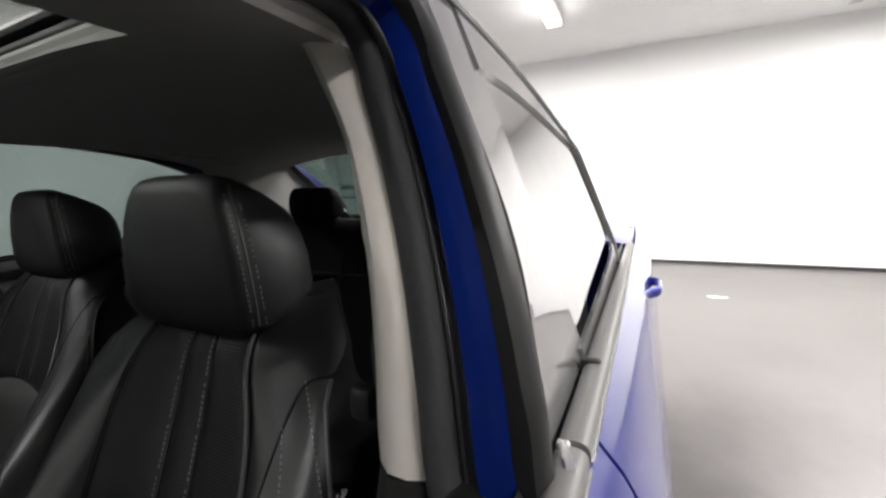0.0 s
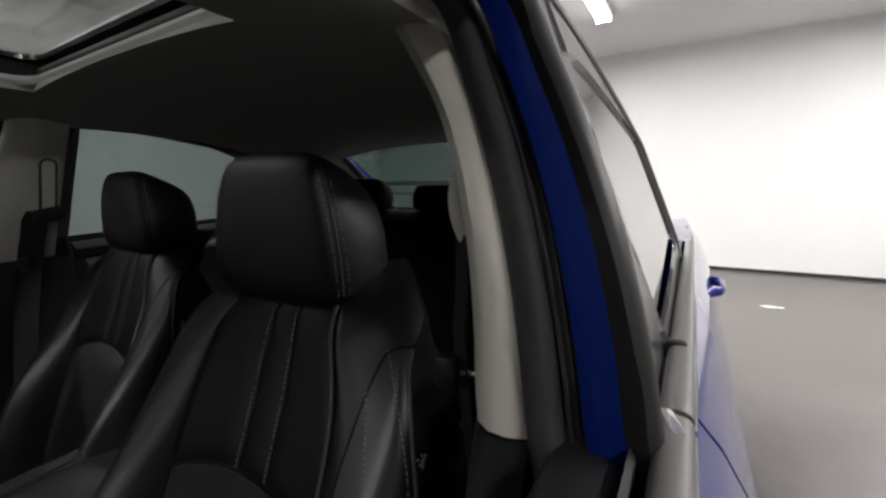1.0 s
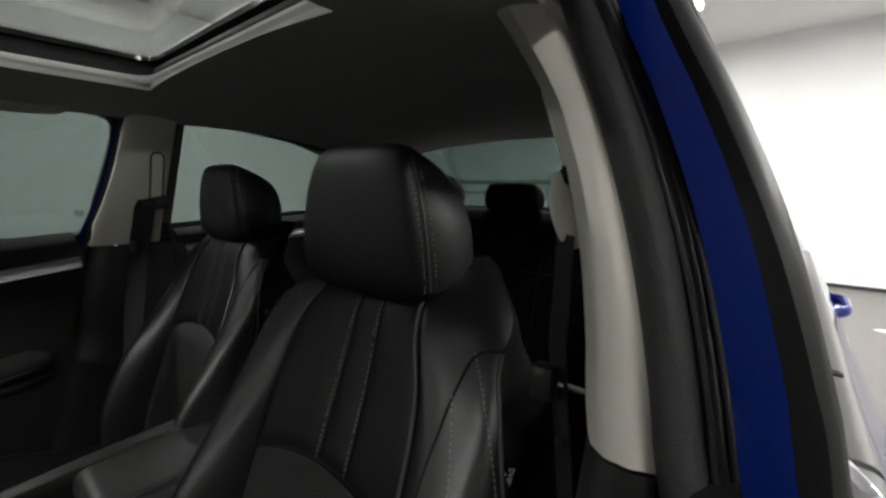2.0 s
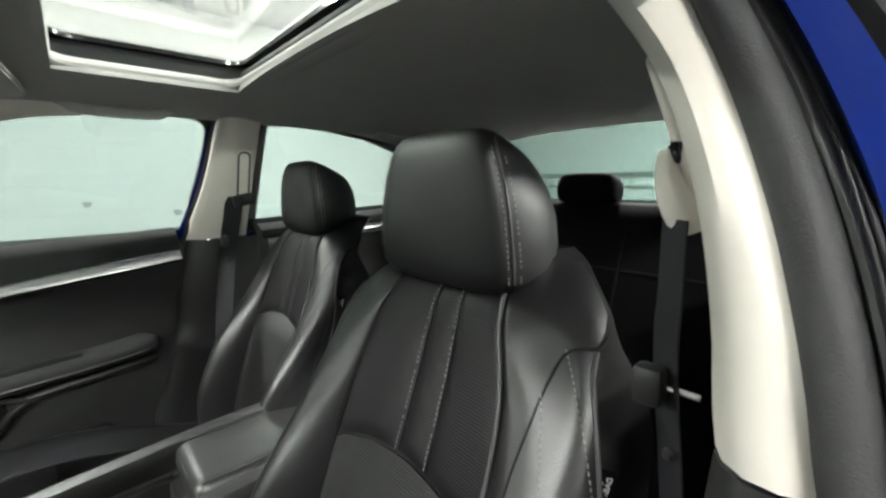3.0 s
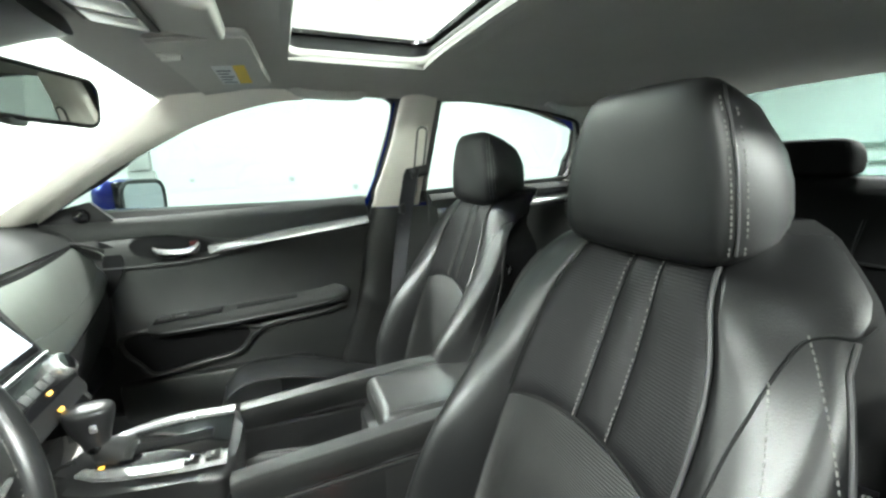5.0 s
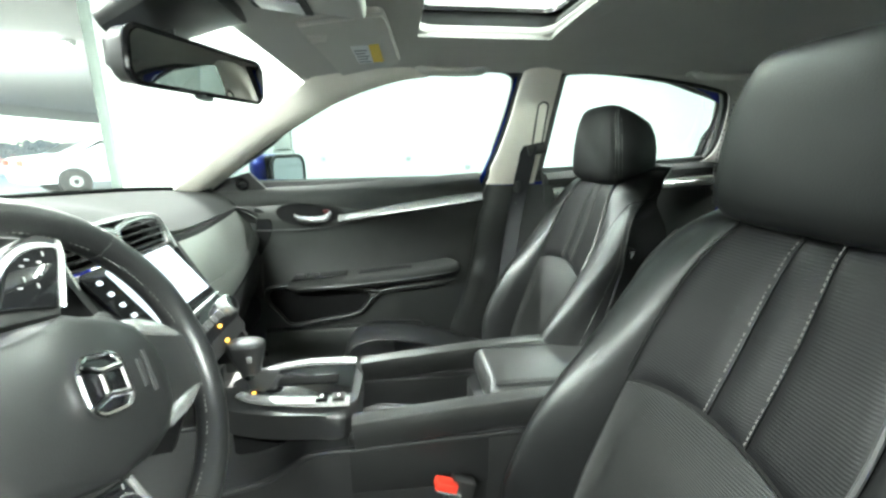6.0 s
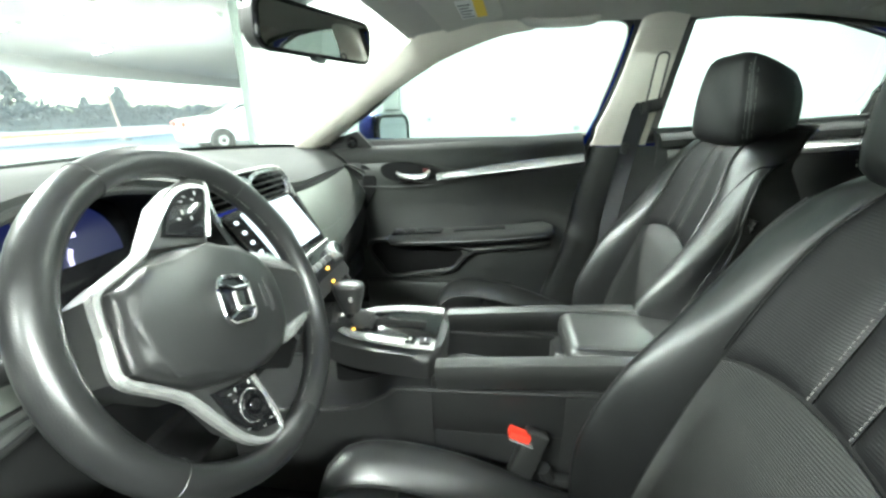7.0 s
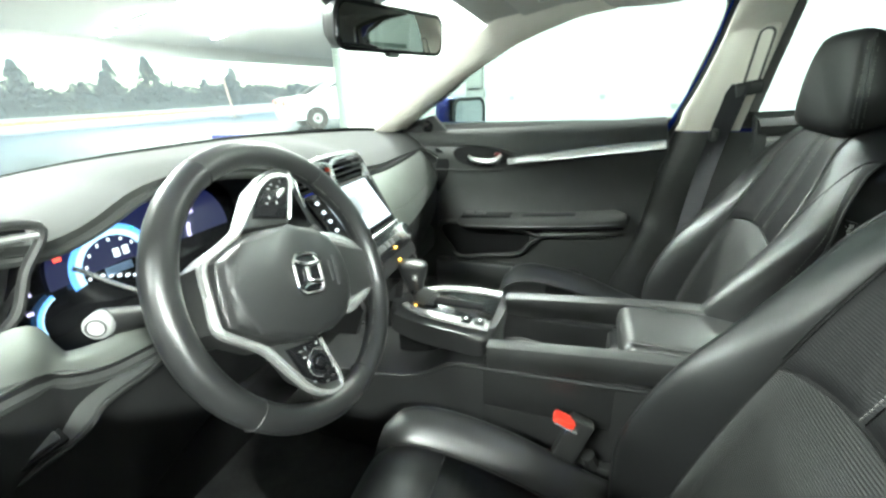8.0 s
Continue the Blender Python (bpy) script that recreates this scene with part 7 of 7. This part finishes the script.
part("lid_seam", tube([(-0.113, -0.243, 0.612), (-0.03, -0.2465, 0.614), (0.053, -0.243, 0.612)], 0.0018, 6), PIPING, lid)
for _x in (-0.105, 0.045):
    part("lid_seam", tube([(_x, -0.235, 0.6255), (_x, 0.14, 0.6255)], 0.0016, 6), PIPING, lid)
gate = thing("gear_selector", "black gear lever with chrome collar in a silver-edged gate", "gear lever", (-0.035, -0.62, 0.54))
GO = smooth_line([(0.055, -0.50, 0), (0.068, -0.58, 0), (0.05, -0.68, 0), (0.015, -0.745, 0), (-0.05, -0.75, 0), (-0.105, -0.70, 0), (-0.135, -0.60, 0), (-0.125, -0.50, 0)], 40, closed=True)
part("gate_base", slab([(q.x, q.y) for q in GO], 0.048, (1, 0, 0), (0, 1, 0), (0, 0, 0.557), 0.018, None, 3), CONSOLETRIM, gate, "rounded black gate base")
part("gate_plate", slab([(-0.098, -0.505), (0.020, -0.505), (0.022, -0.60), (0.005, -0.70), (-0.085, -0.70), (-0.10, -0.60)], 0.006, (1, 0, 0), (0, 1, 0), (0, 0, 0.604), 0.002), GLOSS, gate, "gloss black gate plate")
for pts, w in (([(0.036, -0.505, 0.612), (0.036, -0.58, 0.614), (0.020, -0.67, 0.614), (-0.005, -0.715, 0.612)], 0.017), ([(-0.108, -0.505, 0.612), (-0.112, -0.58, 0.614), (-0.105, -0.65, 0.614), (-0.09, -0.69, 0.612)], 0.014)):
    part("gate_trim", sweep(smooth_line(pts, 20), [(-w, -0.004), (w, -0.004), (w * 0.8, 0.003), (0, 0.005), (-w * 0.8, 0.003)], up=(0, 0, 1), scale=lambda t: 1.0 - 0.45 * t), SILVER, gate, "satin silver gate trim")
for _i, (_x, _y) in enumerate(((0.036, -0.525), (0.036, -0.555))):
    part("park_switch", rbox((0.020, 0.022, 0.006), (_x, _y, 0.6185), 0.002), GLOSS if _i else PLASTIC, gate, "small console switch")
    part("switch_mark", rbox((0.007, 0.004, 0.001), (_x, _y, 0.6222), 0.0003), WHITEPRINT, gate)
part("gate_slot", rbox((0.026, 0.13, 0.004), (-0.04, -0.60, 0.6115), 0.002), DARKINNER, gate)
part("gate_cover", rbox((0.05, 0.05, 0.006), (-0.04, -0.675, 0.612), 0.003), PLASTIC, gate)
part("gear_lamp", rbox((0.010, 0.007, 0.002), (-0.004, -0.688, 0.6115), 0.0005), AMBER, gate, "amber gear lamp")
part("lever_shaft", tube([(-0.04, -0.685, 0.61), (-0.04, -0.695, 0.63), (-0.04, -0.701, 0.65)], 0.008, 10), CHROME, gate)
part("lever_collar", lathe([(0.017, 0.0), (0.0165, 0.006), (0.015, 0.010)], (-0.04, -0.6985, 0.628), (0, -0.2, 1), 20), CHROME, gate, "chrome lever collar")
_kn = smooth_line([(-0.04, -0.700, 0.632), (-0.04, -0.701, 0.645), (-0.04, -0.703, 0.668), (-0.04, -0.704, 0.688), (-0.04, -0.704, 0.699), (-0.04, -0.704, 0.7055)], 20)
_kr = curve_of([(0.0, 0.56), (0.2, 0.62), (0.4, 0.86), (0.6, 1.0), (0.8, 0.97), (0.92, 0.78), (1.0, 0.30)])
part("lever_knob", sweep(_kn, ring(0.025, 20, 0.034, 0.85), up=(0, 1, 0), scale=_kr), LEVERKNOB, gate, "black leather gear knob", sharp=60)
part("lever_boot", sweep(smooth_line([(-0.04, -0.672, 0.606), (-0.04, -0.682, 0.615), (-0.04, -0.692, 0.625), (-0.04, -0.698, 0.633)], 10), ring(0.030, 14, 0.036), up=(0, 1, 0), scale=lambda t: 1.0 - 0.55 * t), PLASTIC, gate, "pleated black lever boot")
part("knob_button", rbox((0.006, 0.010, 0.014), (-0.0155, -0.692, 0.676), 0.002), SILVER, gate)

# ---- rear-view mirror, visor and roof console ----
mir = thing("rear_view_mirror", "black frameless rear-view mirror on the windscreen", "mirror", (0.013, -0.70, 1.26))
_mu = Vector((-0.959, 0.288, 0.0)).normalized()
_mv = Vector((0.0, 0.06, 0.998)).normalized()
_mc = Vector((0.008, -0.690, 1.175))
_out = rounded_rect(-0.138, 0.138, -0.033, 0.033, 0.018)
_nn = _mu.cross(_mv).normalized()
_sgn = 1 if _nn.y > 0 else -1
part("mirror_shell", slab([(a, b) for a, b in _out], -0.032 * _sgn, _mu, _mv, _mc, 0.010, None, 3), PLASTIC, mir, "black mirror shell")
part("mirror_rim", tube([_mc + _mu * a + _mv * b for a, b in _out], 0.0045, 8, closed=True), GLOSS, mir)
part("mirror_glass", slab([(a * 0.975, b * 0.93) for a, b in _out], 0.003 * _sgn, _mu, _mv, _mc + _nn * _sgn * 0.0005), DIMMIRROR, mir, "mirror glass")
part("mirror_button", rbox((0.045, 0.014, 0.014), _mc - _mv * 0.036 + Vector((0, -0.008, 0)), 0.005), PLASTIC, mir)
part("mirror_stem", tube(smooth_line([_mc - _nn * _sgn * 0.02, _mc + Vector((0, -0.05, 0.04)), _mc + Vector((0, -0.05, 0.085))], 8), 0.013, 10), PLASTIC, mir)
part("sensor_cover", sweep([(0.005, -0.80, 1.228), (0.005, -0.76, 1.245), (0.005, -0.70, 1.272), (0.005, -0.66, 1.288)], ring(0.10, 18, 0.028, 0.7), up=(0, 0, 1), scale=lambda t: 0.65 + 0.4 * t), PLASTIC, mir, "dark sensor cover behind the mirror")
vis = thing("sun_visor", "grey cloth sun visor folded up under the headliner", "sun visor", (-0.33, -0.48, 1.30))
_vu, _vv = Vector((0.9943, -0.0722, 0.0778)), Vector((0.0722, 0.995, 0.06))
_vn = _vu.cross(_vv).normalized()
_vc = Vector((-0.334, -0.490, 1.279))


def on_visor(name, outline, d, mat, parent=vis, label=""):
    """A thin piece laid on the visor's underside, d below it."""
    return part(name, slab(outline, -0.0008, _vu, _vv, _vc - _vn * d), mat, parent, label)


_o = []
for _q, (_a, _b, _c) in enumerate((((0.164, -0.086), (0.196, 0.083), 0.10), ((0.196, 0.083), (-0.126, 0.094), 0.07), ((-0.126, 0.094), (-0.205, -0.07), 0.12), ((-0.205, -0.07), (0.164, -0.086), 0.04))):
    _o += [Vector((*_a, 0)).lerp(Vector((*_b, 0)), _c), Vector((*_a, 0)).lerp(Vector((*_b, 0)), 0.5), Vector((*_a, 0)).lerp(Vector((*_b, 0)), 1 - _c)]
_o = [(q.x, q.y) for q in smooth_line(_o, 60, closed=True)]
part("visor_board", slab(_o, 0.018, _vu, _vv, _vc, 0.006, None, 3), VISORCLOTH, vis)
part("visor_welt", tube([_vc + _vu * a * 1.004 + _vv * b * 1.008 + _vn * 0.007 for a, b in _o], 0.0035, 6, closed=True), LINER, vis, "sewn welt of the visor")
_lb = on_visor("visor_label", [(-0.098, -0.007), (0.036, -0.007), (0.040, 0.034), (-0.096, 0.030)], 0.0004, PAPER, vis, "white warning label")
on_visor("visor_label_band", [(-0.096, 0.0305), (0.040, 0.0345), (0.043, 0.058), (-0.094, 0.057)], 0.0004, YELLOW, vis, "yellow warning band")
for _i in range(5):
    on_visor("label_print", [(-0.085 + 0.022 * _i, -0.003), (-0.078 + 0.022 * _i, -0.003), (-0.078 + 0.022 * _i, 0.026 - 0.006 * (_i % 2)), (-0.085 + 0.022 * _i, 0.026 - 0.006 * (_i % 2))], 0.0014, INK, vis, "printed lines")
part("visor_clip", tube([_vc + _vu * a + _vv * b - _vn * 0.003 for a, b in ((0.088, -0.080), (0.096, -0.045), (0.112, -0.042), (0.118, -0.080))], 0.005, 8), VISORCLOTH, vis, "moulded grip slot of the visor")
roofc = thing("roof_console", "grey overhead console with map lamps", "roof console", (0.0, -0.55, 1.31))
_ct = Matrix.Rotation(radians(-7), 4, "X")
part("console_shell", rbox((0.16, 0.21, 0.032), (0.015, -0.552, 1.297), 0.012, _ct, 3), VISORCLOTH, roofc)
part("lamp_bezel", rbox((0.135, 0.094, 0.006), (0.020, -0.580, 1.2795), 0.003, _ct), LIPGREY, roofc, "grey frame round the map lamps")
for _x in (-0.012, 0.052):
    part("map_lamp", rbox((0.054, 0.070, 0.006), (_x, -0.580, 1.2765), 0.003, _ct), material("frosted_lamp_lens", (0.62, 0.62, 0.60), 0.3), roofc, "frosted map lamp lens")
for _x in (-0.012, 0.030):
    part("lamp_switch", rbox((0.034, 0.022, 0.006), (_x, -0.494, 1.2855), 0.003, _ct), PLASTIC, roofc, "dark roof switch")
